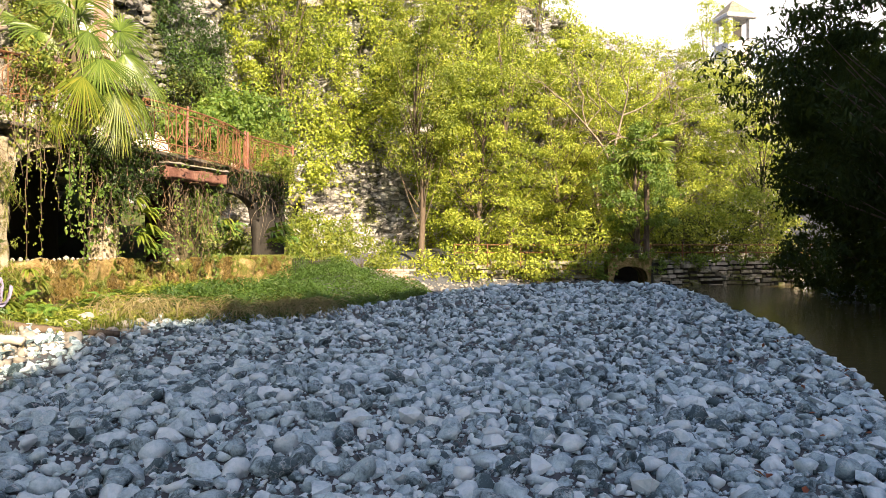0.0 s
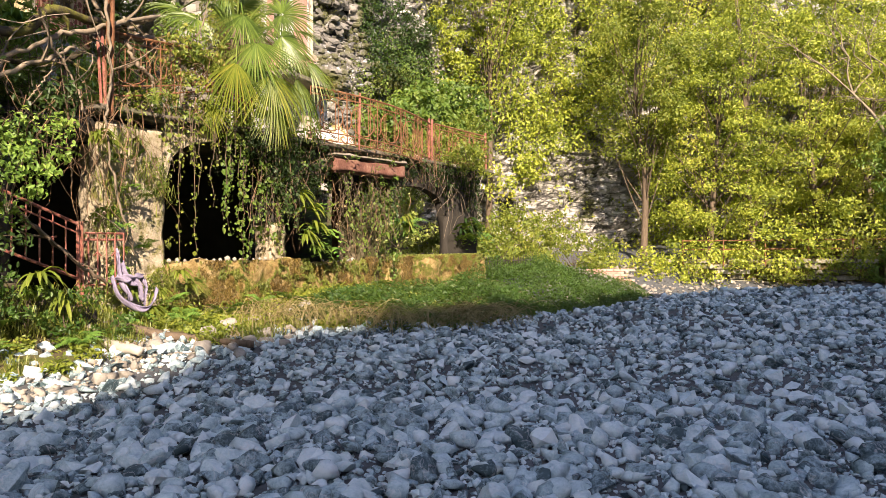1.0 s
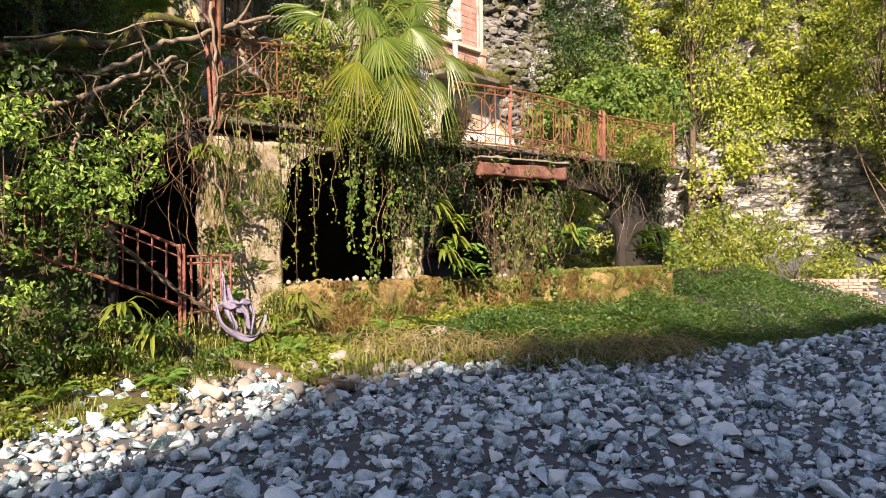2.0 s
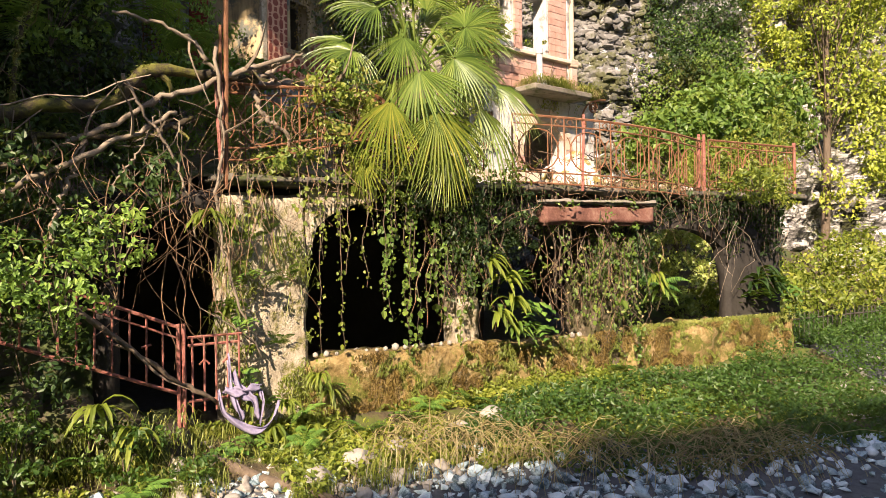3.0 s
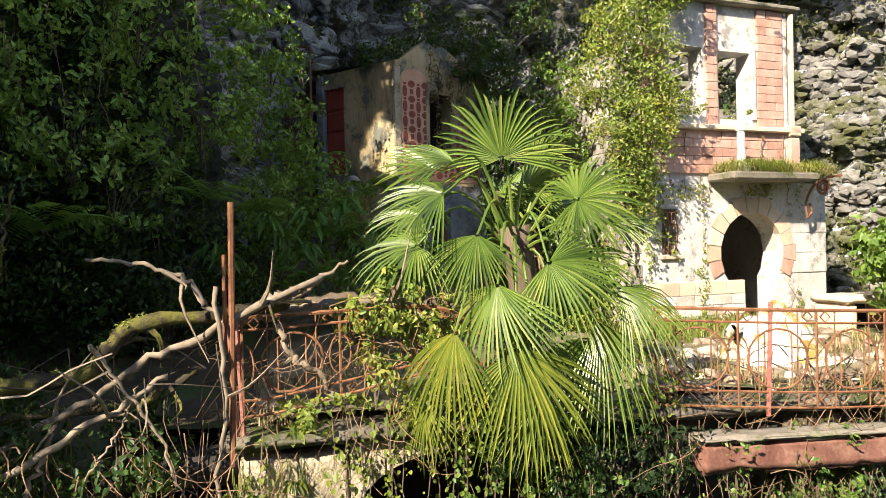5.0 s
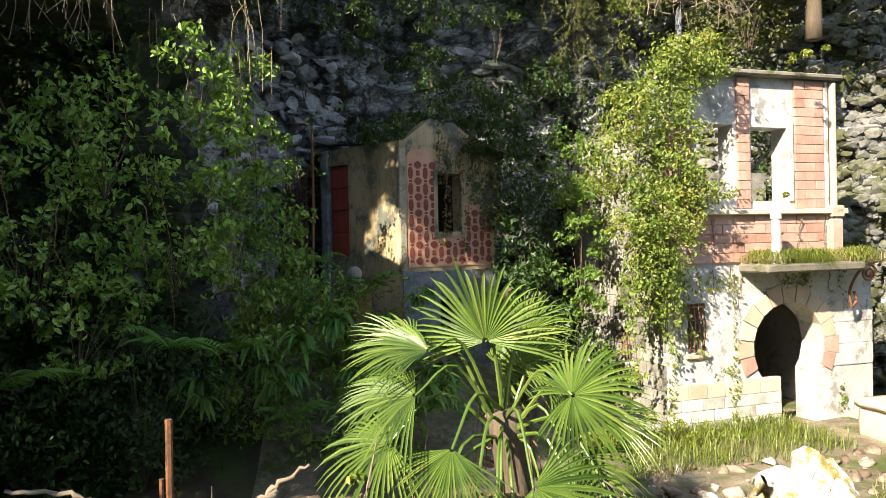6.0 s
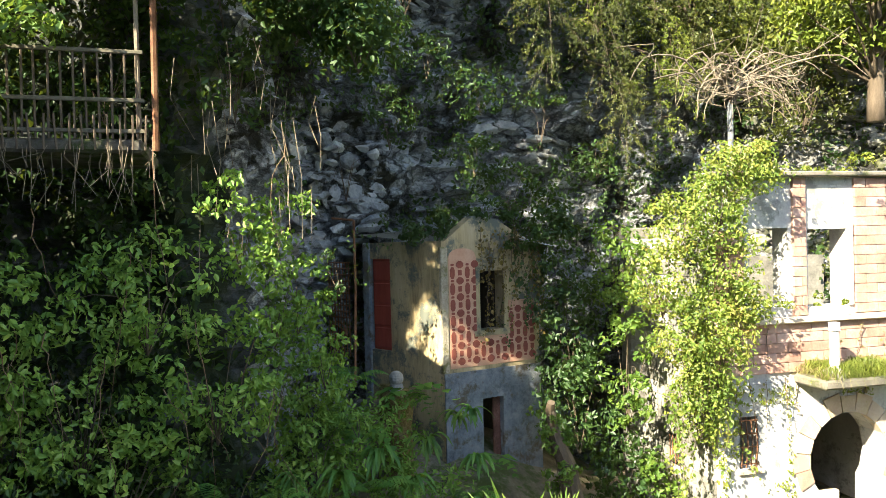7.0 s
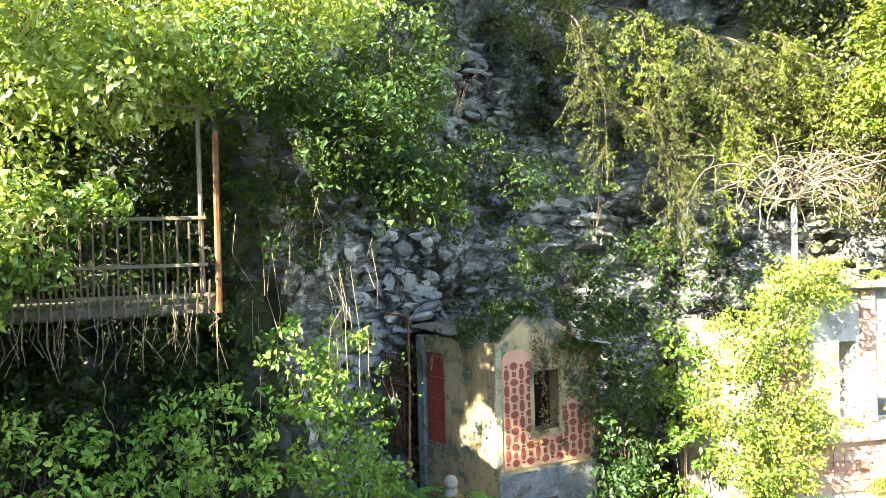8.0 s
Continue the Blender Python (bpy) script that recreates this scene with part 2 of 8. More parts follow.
# concrete darkened in colour for the shaded terrace edge and deck
M_SLABDARK = surface("sooty_concrete", [(0.03, 0.027, 0.02), (0.10, 0.09, 0.07), (0.24, 0.215, 0.17)], scale=1.8, fine=20, bump=0.8, depth=0.03, patch=(0.05, 0.065, 0.015), patch_level=0.52, patch_scale=2)
M_BLOCK = surface("limestone_block", [(0.09, 0.094, 0.098), (0.32, 0.335, 0.35), (0.58, 0.59, 0.59)], scale=3.5, fine=16, bump=0.9, depth=0.05, vary=0.3, patch=(0.05, 0.05, 0.025), patch_scale=1.8, patch_level=0.57)
M_STUB = surface("mossed_white_plaster", [(0.40, 0.385, 0.35), (0.60, 0.58, 0.55), (0.72, 0.70, 0.67)], scale=2.0, fine=20, bump=0.5, depth=0.03, patch=(0.26, 0.21, 0.05), patch_scale=2.2, patch_level=0.51)
M_PALEBLK = surface("whitewashed_block", [(0.30, 0.28, 0.24), (0.50, 0.48, 0.44), (0.66, 0.64, 0.60)], scale=3, fine=25, bump=0.5, depth=0.02, vary=0.3)
M_TERRACE = surface("dusty_terrace_soil", [(0.07, 0.055, 0.035), (0.20, 0.165, 0.11), (0.36, 0.32, 0.24)], scale=2.2, fine=22, bump=0.8, depth=0.05, patch=(0.08, 0.10, 0.025), patch_scale=1.3, patch_level=0.53)
M_REDLEAF = foliage("dry_red_leaf", [(0.10, 0.02, 0.015), (0.22, 0.05, 0.03), (0.30, 0.11, 0.05)], 0.2, 2.0)
M_BROWNMOSS = foliage("brown_moss", [(0.06, 0.04, 0.012), (0.17, 0.11, 0.03), (0.28, 0.22, 0.06)], 0.2, 1.6)
M_HOUSEIVY = foliage("sunlit_creeper_leaf", [(0.0704, 0.132, 0.0176), (0.176, 0.26, 0.0396), (0.308, 0.352, 0.0616), (0.352, 0.246, 0.0704)], 0.42, 1.1)
M_DECKGREEN = foliage("broad_green_leaf", [(0.078, 0.169, 0.0286), (0.221, 0.377, 0.0585), (0.416, 0.546, 0.104)], 0.4, 0.9)
M_DARKSPOT = surface("stained_plaster", [(0.03, 0.025, 0.016), (0.11, 0.09, 0.055), (0.36, 0.31, 0.22)], scale=2.2, fine=22, bump=0.8, depth=0.05, patch=(0.06, 0.06, 0.02), patch_scale=2.4, patch_level=0.5)
# stone tone lowered in place of the dappled shade on this rock
M_ROCKFACE = surface("weathered_rock_block", [(0.10, 0.10, 0.092), (0.18, 0.178, 0.168), (0.29, 0.28, 0.255)], scale=2, fine=16, bump=0.8, depth=0.04, island=0.22, patch=(0.085, 0.09, 0.04), patch_scale=0.9, patch_level=0.52)
M_VINE = surface("dead_vine", [(0.07, 0.04, 0.022), (0.20, 0.125, 0.07), (0.34, 0.25, 0.15)], scale=4, fine=40, bump=0.4, depth=0.006)
M_RUBBLE = surface("rubble", [(0.14, 0.10, 0.07), (0.32, 0.25, 0.19), (0.50, 0.45, 0.38)], scale=6, fine=30, bump=0.5, depth=0.02, island=0.5)

# ---- building tools ----
rng = np.random.default_rng(7)
UP = np.array((0.0, 0.0, 1.0))
VIEW = np.array((0.965, -0.262, 0.0))


class Geo:
    """Collects pieces of one mesh."""

    def __init__(self):
        self.v, self.f, self.n = [], [], 0

    def add(self, verts, faces):
        verts = np.asarray(verts, float).reshape(-1, 3)
        self.v.append(verts)
        self.f.extend([tuple(int(i) + self.n for i in f) for f in faces])
        self.n += len(verts)
        return self

    def box(self, x0, x1, y0, y1, z0, z1, m=None):
        c = np.array([(x, y, z) for z in (z0, z1) for y in (y0, y1) for x in (x0, x1)], float)
        if m is not None:
            c = np.array([m @ Vector(p) for p in c])
        return self.add(c, [(0, 2, 3, 1), (4, 5, 7, 6), (0, 1, 5, 4), (2, 6, 7, 3), (0, 4, 6, 2), (1, 3, 7, 5)])

    def cbox(self, x0, x1, y0, y1, z0, z1, b=0.015, m=None):
        """A box with chamfered edges."""
        v, f = [], []
        lo, hi = np.array((x0, y0, z0), float), np.array((x1, y1, z1), float)
        b = min(b, 0.45 * float((hi - lo).min()))
        index = {}
        for s in [(i, j, k) for i in (0, 1) for j in (0, 1) for k in (0, 1)]:
            for axis in range(3):
                p = [(hi[a] if s[a] else lo[a]) if a == axis else ((hi[a] - b) if s[a] else (lo[a] + b)) for a in range(3)]
                index[s, axis] = len(v)
                v.append(p)
        for axis in range(3):
            a, c = (axis + 1) % 3, (axis + 2) % 3
            for side in (0, 1):
                ring = []
                for i, j in ((0, 0), (1, 0), (1, 1), (0, 1)):
                    s = [0, 0, 0]
                    s[axis], s[a], s[c] = side, i, j
                    ring.append(index[tuple(s), axis])
                f.append(tuple(ring if side else ring[::-1]))
            for i in (0, 1):
                for j in (0, 1):
                    s0, s1 = [0, 0, 0], [0, 0, 0]
                    s0[a] = s1[a] = i
                    s0[c] = s1[c] = j
                    s0[axis], s1[axis] = 0, 1
                    quad = [index[tuple(s0), a], index[tuple(s1), a], index[tuple(s1), c], index[tuple(s0), c]]
                    f.append(tuple(quad if (i ^ j) else quad[::-1]))
        for s in [(i, j, k) for i in (0, 1) for j in (0, 1) for k in (0, 1)]:
            tri = [index[s, 0], index[s, 1], index[s, 2]]
            f.append(tuple(tri if sum(s) % 2 else tri[::-1]))
        v = np.array(v)
        if m is not None:
            v = np.array([m @ Vector(p) for p in v])
        return self.add(v, f)

    def tube(self, path, radii, sides=6, cap=True):
        """A tapered tube along a path."""
        path = np.asarray(path, float)
        n = len(path)
        radii = np.broadcast_to(np.asarray(radii, float), (n,)) if np.ndim(radii) else np.full(n, float(radii))
        tan = np.gradient(path, axis=0)
        tan /= np.linalg.norm(tan, axis=1)[:, None] + 1e-9
        ref = np.array((0.31, 0.17, 0.93)) if abs(tan[0][2]) < 0.9 else np.array((0.9, 0.3, 0.1))
        a = np.cross(tan, ref)
        a /= np.linalg.norm(a, axis=1)[:, None] + 1e-9
        b = np.cross(tan, a)
        ang = np.arange(sides) * 2 * np.pi / sides
        ring = np.cos(ang)[None, :, None] * a[:, None, :] + np.sin(ang)[None, :, None] * b[:, None, :]
        v = (path[:, None, :] + ring * radii[:, None, None]).reshape(-1, 3)
        f = [(i * sides + k, i * sides + (k + 1) % sides, (i + 1) * sides + (k + 1) % sides, (i + 1) * sides + k) for i in range(n - 1) for k in range(sides)]
        if cap:
            f += [tuple(range(sides))[::-1], tuple(range((n - 1) * sides, n * sides))]
        return self.add(v, f)

    def mesh(self, name, material, parent=None, label="", smooth=False, m=None):
        me = bpy.data.meshes.new(name)
        v = np.concatenate(self.v) if self.v else np.zeros((0, 3))
        me.from_pydata([tuple(p) for p in v], [], self.f)
        me.materials.append(material)
        if smooth:
            me.polygons.foreach_set("use_smooth", np.ones(len(me.polygons), bool))
        me.update()
        return link(name, me, parent, label, m)


def link(name, me, parent=None, label="", m=None):
    ob = new(name, me)
    if parent is not None:
        ob.parent = parent
    if m is not None:
        ob.matrix_basis = m
    if label:
        tagged(ob, label)
    return ob


def part(name, bm, material, parent, label=""):
    me = bpy.data.meshes.new(name)
    bm.to_mesh(me)
    bm.free()
    me.materials.append(material)
    return link(name, me, parent, label)


def empty(name, m, label, category, group="", kind=""):
    ob = new(name)
    ob.matrix_basis = m
    return tagged(ob, label, category, group, kind)


def tri_mesh(name, verts, tris, material, parent=None, label="", m=None, smooth=False):
    """A triangle mesh straight from arrays."""
    me = bpy.data.meshes.new(name)
    verts, tris = np.ascontiguousarray(verts, np.float32), np.ascontiguousarray(tris, np.int32)
    me.vertices.add(len(verts))
    me.vertices.foreach_set("co", verts.ravel())
    me.loops.add(tris.size)
    me.loops.foreach_set("vertex_index", tris.ravel())
    me.polygons.add(len(tris))
    me.polygons.foreach_set("loop_start", np.arange(0, tris.size, 3, dtype=np.int32))
    me.polygons.foreach_set("use_smooth", np.full(len(tris), smooth))
    me.materials.append(material)
    me.update(calc_edges=True)
    return link(name, me, parent, label, m)


def unit(a):
    return a / (np.linalg.norm(a, axis=-1, keepdims=True) + 1e-9)


def leaf_arrays(points, out, size, wide=0.5, droop=0.35, loose=0.7, fold=0.18, r=rng, detail=False):
    """Folded pointed leaves at points; out: the way they face."""
    n = len(points)
    size = np.broadcast_to(np.asarray(size, float), (n,)) * r.uniform(0.65, 1.3, n)
    nor = unit(np.asarray(out, float) + r.normal(0, loose, (n, 3)))
    tip = r.normal(0, 1, (n, 3)) - UP * droop * 2
    tip = unit(tip - nor * (tip * nor).sum(1)[:, None])
    side = np.cross(nor, tip)
    L, W = size[:, None], (size * wide)[:, None] * 0.5
    if detail:
        v = np.empty((n, 6, 3))
        for k, (a, b, c) in enumerate(((-0.5, 0, 0.0), (-0.22, 0.92, 0.45), (0.16, 0.78, 0.32), (0.5, 0, -0.45), (0.16, -0.78, 0.32), (-0.22, -0.92, 0.45))):
            v[:, k] = points + tip * L * a + side * W * b + nor * L * fold * c
        base = np.arange(n)[:, None] * 6
        t = np.concatenate([base + np.array(q) for q in ((0, 1, 2), (0, 2, 3), (0, 3, 4), (0, 4, 5))], 1).reshape(-1, 3)
        return v.reshape(-1, 3), t
    v = np.empty((n, 4, 3))
    v[:, 0] = points - tip * L * 0.5
    v[:, 1] = points - tip * L * 0.06 + side * W + nor * L * fold * 0.5
    v[:, 2] = points + tip * L * 0.5 - nor * L * fold * 0.3
    v[:, 3] = points - tip * L * 0.06 - side * W + nor * L * fold * 0.5
    base = np.arange(n)[:, None] * 4
    t = np.concatenate([base + np.array((0, 1, 2)), base + np.array((0, 2, 3))], 1).reshape(-1, 3)
    return v.reshape(-1, 3), t


def leaf_mesh(name, points, out, size, material, parent=None, label="", **more):
    v, t = leaf_arrays(points, out, size, **more)
    return tri_mesh(name, v, t, material, parent, label)


def clump_points(centres, radius, per, flat=0.7, r=rng):
    """Leaf places and facings in loose clumps about centres."""
    centres = np.asarray(centres, float)
    n = len(centres)
    radius = np.broadcast_to(np.asarray(radius, float), (n,))
    d = unit(r.normal(0, 1, (n, per, 3)))
    rad = r.uniform(0.25, 1.0, (n, per, 1)) ** 0.6
    p = centres[:, None, :] + d * rad * radius[:, None, None] * np.array((1, 1, flat))
    out = unit(d + UP * 0.7)
    return p.reshape(-1, 3), out.reshape(-1, 3)


SUN_GAP = np.array((-12.40, 13.03, 6.40))


def shaded_places(p, wide=0.95):
    """True away from the gap cut in the leaves to let the sun reach the hut's door wall."""
    rel = p - SUN_GAP
    d = np.array(SUN_DIR)
    t = rel @ d
    far = np.linalg.norm((rel - t[:, None] * d) * np.array((1.3, 1.3, 0.8)), axis=1)
    return (far > wide * np.random.default_rng(len(p)).uniform(0.5, 1.0, len(p))) | (t < 0)


# bare places on the rock above the hut: y, z, half width, half height
BARE_ROCK = ((13.6, 12.8, 1.15, 0.95), (15.9, 10.2, 1.2, 0.42), (11.9, 9.1, 0.95, 1.3), (11.2, 7.9, 0.7, 0.9))


def on_bare_rock(p, grow=1.0):
    hit = np.zeros(len(p), bool)
    for y, z, a, b in BARE_ROCK:
        hit |= ((p[:, 1] - y) / (a * grow)) ** 2 + ((p[:, 2] - z) / (b * grow)) ** 2 < 1
    return hit & (p[:, 0] < -11.6)


def smooth_path(points, n=24, wobble=0.0, r=rng):
    """A rounded path through points."""
    p = np.asarray(points, float)
    k = len(p)
    q = np.concatenate([[2 * p[0] - p[1]], p, [2 * p[-1] - p[-2]]])
    res = []
    for t in np.linspace(0, k - 1 - 1e-6, n):
        i, s = int(t), t - int(t)
        a, b, c, d = q[i], q[i + 1], q[i + 2], q[i + 3]
        res.append(0.5 * (2 * b + (c - a) * s + (2 * a - 5 * b + 4 * c - d) * s * s + (3 * b - a - 3 * c + d) * s ** 3))
    res = np.array(res)
    if wobble:
        res[1:-1] += r.normal(0, wobble, (n - 2, 3))
    return res


def tree(name, base, height, crown, leaf, material, label, clumps=60, per=70, clump=0.8, trunk=0.16, low=0.3, group="", droop=0.35, bark=None, r=rng, kind="", wide=0.5):
    """Tapered trunk, limbs towards the clumps, and a crown of separate leaves with gaps."""
    ob = empty(name, pose(*base), label, "tree", group, kind)
    top = np.array((r.normal(0, 0.05) * height, r.normal(0, 0.05) * height, height * 0.86))
    stem = smooth_path([(0, 0, -0.2), top * 0.33 + r.normal(0, 0.12, 3), top * 0.66 + r.normal(0, 0.15, 3), top], 14)
    g = Geo().tube(stem, np.linspace(trunk, trunk * 0.15, 14), 7)
    d = unit(r.normal(0, 1, (clumps, 3)))
    rad = r.uniform(0.35, 1.0, (clumps, 1)) ** 0.5
    centre = np.array((0, 0, height * (0.5 + low / 2)))
    half = np.array((crown, crown, height * (1 - low) / 2))
    c = centre + d * rad * half * r.uniform(0.75, 1.15, (clumps, 1))
    c[:, :2] *= (1.0 - 0.35 * np.clip((c[:, 2:] / height - 0.6) / 0.4, 0, 1))
    for i in range(0, clumps, 3):
        j = int(np.clip((c[i, 2] / height - 0.18) * 13, 2, 12))
        mid = (stem[j] + c[i]) / 2 + np.array((0, 0, -0.05 * height * 0.3))
        g.tube(smooth_path([stem[j], mid, c[i]], 6), np.linspace(trunk * 0.22, trunk * 0.05, 6), 4)
    g.mesh("trunk", bark or M_BARK, ob, smooth=True)
    p, out = clump_points(c, r.uniform(0.5, 1.2, clumps) * clump, per, flat=0.55, r=r)
    v, t = leaf_arrays(p, out, leaf, droop=droop, wide=wide, loose=0.5, r=r)
    tri_mesh("crown", v, t, material, ob)
    return ob

# ---- ground, river, cliffs ----
LEFT_EDGE = ([-20, 0, 8, 11, 12.5, 15.5, 22, 27], [-5.6, -5.4, -5.1, -4.6, -2.65, -1.6, 1.8, 6.5])
RIVER_EDGE = ([-30, 0, 6, 11, 16, 22, 26, 40], [2.6, 3.2, 4.1, 5.9, 7.0, 7.9, 8.6, 12.0])
FACADE = pose(-6.65, 9.5, 0, 0, 0, 74.8)
WATER_Z = -0.25


def from_facade(x, y):
    """Distance in front of the arcade and along it."""
    dx, dy = x + 6.65, y - 9.5
    return dx * 0.965 - dy * 0.262, dx * 0.262 + dy * 0.965


def ground_height(x, y):
    x, y = np.asarray(x, float), np.asarray(y, float)
    v, u = from_facade(x, y)
    z = 0.04 * np.sin(x * 0.9 + 0.4 * y) + 0.03 * np.sin(y * 1.3 - x * 0.5)
    near = np.clip((2.4 - v) / 2.2, 0, 1)
    z = z + near * 0.42 * (y > -30)
    z = z + np.clip((-9.5 - x) / 6, 0, 1) * 2.0
    z = z + 0.10 * np.exp(-((x - 1.5) / 3.5) ** 2) * np.clip((y - 4) / 10, 0, 1)
    past = np.clip((y - 24) / 3, 0, 1)
    z = z - past * 0.4
    left = np.interp(y, *LEFT_EDGE)
    z = z - np.clip((left - x) / 1.5, 0, 1) * 0.32 * np.clip((y - 12.5) / 5, 0, 1) * np.clip((v - 0.3) / 1.5, 0, 1)
    z = z + np.clip((y - 28.5) / 4, 0, 1) * np.clip((9 - x) / 3, 0, 1) * 0.9
    far = np.clip((y - 32) / 40, 0, 4)
    z = z + far * 4.0
    edge = np.interp(y, *RIVER_EDGE)
    z = z - np.clip((x - edge + 0.6) / 1.2, 0, 1) * 0.75 * (y < 31)
    bank = x - edge - 4.0
    z = z + np.clip(bank / 1.6, 0, 1) * 0.9 * (y < 31) + np.clip((bank - 2) / 6, 0, 3) * 4.0
    return z


def spaced(a, b, fine, lo, hi, grow=1.35):
    """Fine steps between a and b, growing steps out to lo and hi."""
    c = list(np.arange(a, b + fine / 2, fine))
    step = fine
    while c[-1] < hi:
        step *= grow
        c.append(min(hi, c[-1] + step))
    step = fine
    while c[0] > lo:
        step *= grow
        c.insert(0, max(lo, c[0] - step))
    return np.array(c)


def sheet(name, X, Y, Z, material, smooth=True):
    n, k = X.shape
    idx = np.arange(n * k).reshape(n, k)
    a, b, c, d = idx[:-1, :-1].ravel(), idx[1:, :-1].ravel(), idx[1:, 1:].ravel(), idx[:-1, 1:].ravel()
    t = np.concatenate([np.stack([a, b, c], 1), np.stack([a, c, d], 1)])
    return tri_mesh(name, np.stack([X, Y, Z], -1).reshape(-1, 3), t, material, smooth=smooth)


gx, gy = spaced(-9, 12, 0.3, -1500, 1500), spaced(0, 34, 0.3, -1500, 1500)
GX, GY = np.meshgrid(gx, gy, indexing="ij")
GZ = ground_height(GX, GY)
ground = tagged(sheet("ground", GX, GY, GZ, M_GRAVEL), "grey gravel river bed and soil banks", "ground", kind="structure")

# water of the river
wx, wy = np.meshgrid(np.linspace(0, 1, 14), np.linspace(-30, 32, 90), indexing="ij")
we = np.interp(wy, *RIVER_EDGE)
M_WATER = bpy.data.materials.new("river_water")
M_WATER.use_nodes = True
nt = M_WATER.node_tree
wb = nt.nodes["Principled BSDF"]
wb.inputs["Base Color"].default_value = (0.085, 0.07, 0.03, 1)
wb.inputs["Roughness"].default_value = 0.08
wb.inputs["IOR"].default_value = 1.33
wtex = node(nt, "ShaderNodeTexNoise", Scale=5.0, Detail=4.0)
wgeo = nt.nodes.new("ShaderNodeNewGeometry")
wbump = node(nt, "ShaderNodeBump", Strength=0.25, Distance=0.04)
nt.links.new(wgeo.outputs["Position"], wtex.inputs[0])
nt.links.new(wtex.outputs[0], wbump.inputs["Height"])
nt.links.new(wbump.outputs[0], wb.inputs["Normal"])
tagged(sheet("water", we - 1.2 + wx * 7.5, wy, np.full_like(wy, WATER_Z), M_WATER), "shallow brown-green river water beside the gravel", "water", kind="structure")


class Cliff:
    """A rock face along a plan line, with strata and ledges."""

    def __init__(self, plan, tops, lean=0.06, rough=1.0, step=0.16, seed=0.0, rows=104):
        p = np.array(plan, float)
        seg = np.linalg.norm(np.diff(p, axis=0), axis=1)
        cum = np.concatenate([[0], np.cumsum(seg)])
        self.length = cum[-1]
        n = int(self.length / step) + 1
        self.s = np.linspace(0, self.length, n)
        line = np.stack([np.interp(self.s, cum, p[:, 0]), np.interp(self.s, cum, p[:, 1])], 1)
        for _ in range(6):
            line[1:-1] = (line[:-2] + 2 * line[1:-1] + line[2:]) / 4
        tan = unit(np.gradient(line, axis=0))
        for _ in range(10):
            tan[1:-1] = unit((tan[:-2] + 2 * tan[1:-1] + tan[2:]) / 4)
        self.line, self.out = line, np.stack([tan[:, 1], -tan[:, 0]], 1)
        self.top = np.interp(self.s, cum, tops)
        self.rows = np.concatenate([np.linspace(-0.06, 1, rows), [1.15, 1.5, 2.2]])
        X = np.empty((n, len(self.rows)))
        Y, Z = X.copy(), X.copy()
        for i in range(n):
            for j, h in enumerate(self.rows):
                z = min(h, 1.0) * self.top[i] + max(0.0, h - 1) * self.top[i] * 0.5
                q = Vector((line[i, 0] * 0.35 + seed, line[i, 1] * 0.35, z * 0.3))
                d = noise.fractal(q, 0.9, 2.1, 4) * 0.75
                band = z * 1.7 + noise.noise(q * 1.7) * 1.6
                d += (0.22 * (band - math.floor(band)) - 0.1) + 0.14 * noise.noise(Vector((line[i, 0] * 2.3, line[i, 1] * 2.3, z * 3.6)))
                jit = noise.noise_vector(q * 3.0) * 0.35
                d += 0.17 * noise.cell(Vector((line[i, 0] * 1.5, line[i, 1] * 1.5, z * 2.3)) + jit) + 0.09 * noise.cell(Vector((line[i, 0] * 3.4, line[i, 1] * 3.4, z * 5.5)) + jit * 2)
                d = d * rough - lean * z - max(0.0, h - 1) * self.top[i] * 0.8
                X[i, j], Y[i, j], Z[i, j] = line[i, 0] + self.out[i, 0] * d, line[i, 1] + self.out[i, 1] * d, z
        self.X, self.Y, self.Z = X, Y, Z

    def build(self, name, material, label, s0=-1e9, s1=1e9):
        sel = np.where((self.s >= s0 - 0.2) & (self.s <= s1 + 0.2))[0]
        X, Y, Z = self.X[sel], self.Y[sel], self.Z[sel]
        n, k = X.shape
        idx = np.arange(n * k).reshape(n, k)
        a, b, c, d = idx[:-1, :-1].ravel(), idx[1:, :-1].ravel(), idx[1:, 1:].ravel(), idx[:-1, 1:].ravel()
        t = np.concatenate([np.stack([a, c, b], 1), np.stack([a, d, c], 1)])
        return tagged(tri_mesh(name, np.stack([X, Y, Z], -1).reshape(-1, 3), t, material), label, "cliff", kind="structure")

    def scatter(self, n, s0, s1, z0, z1, lift=0.15, gaps=0.0, scale=0.5, seed=0.0, r=rng):
        """Places on the face and their outward way; gaps: how much of the face noise leaves bare."""
        i = r.uniform(np.searchsorted(self.s, s0), min(np.searchsorted(self.s, s1), len(self.s) - 1) - 1, n)
        z = r.uniform(z0, z1, n)
        i0 = i.astype(int)
        top = self.top[i0]
        keep = z < top * 1.6
        h = np.where(z <= top, z / top, 1 + (z - top) / (top * 0.5))
        j = np.clip(np.searchsorted(self.rows, h), 0, len(self.rows) - 1)
        p = np.stack([self.X[i0, j], self.Y[i0, j], z], 1)
        o = np.concatenate([self.out[i0], np.full((n, 1), 0.35)], 1)
        p += o * r.uniform(0.02, 1, (n, 1)) * lift + r.normal(0, 0.05, (n, 3))
        if gaps:
            f = np.array([noise.fractal(Vector(q * scale) + Vector((seed, 0, 0)), 0.8, 2.0, 3) for q in p])
            keep &= f > (gaps - 0.5)
        return p[keep], unit(o[keep])


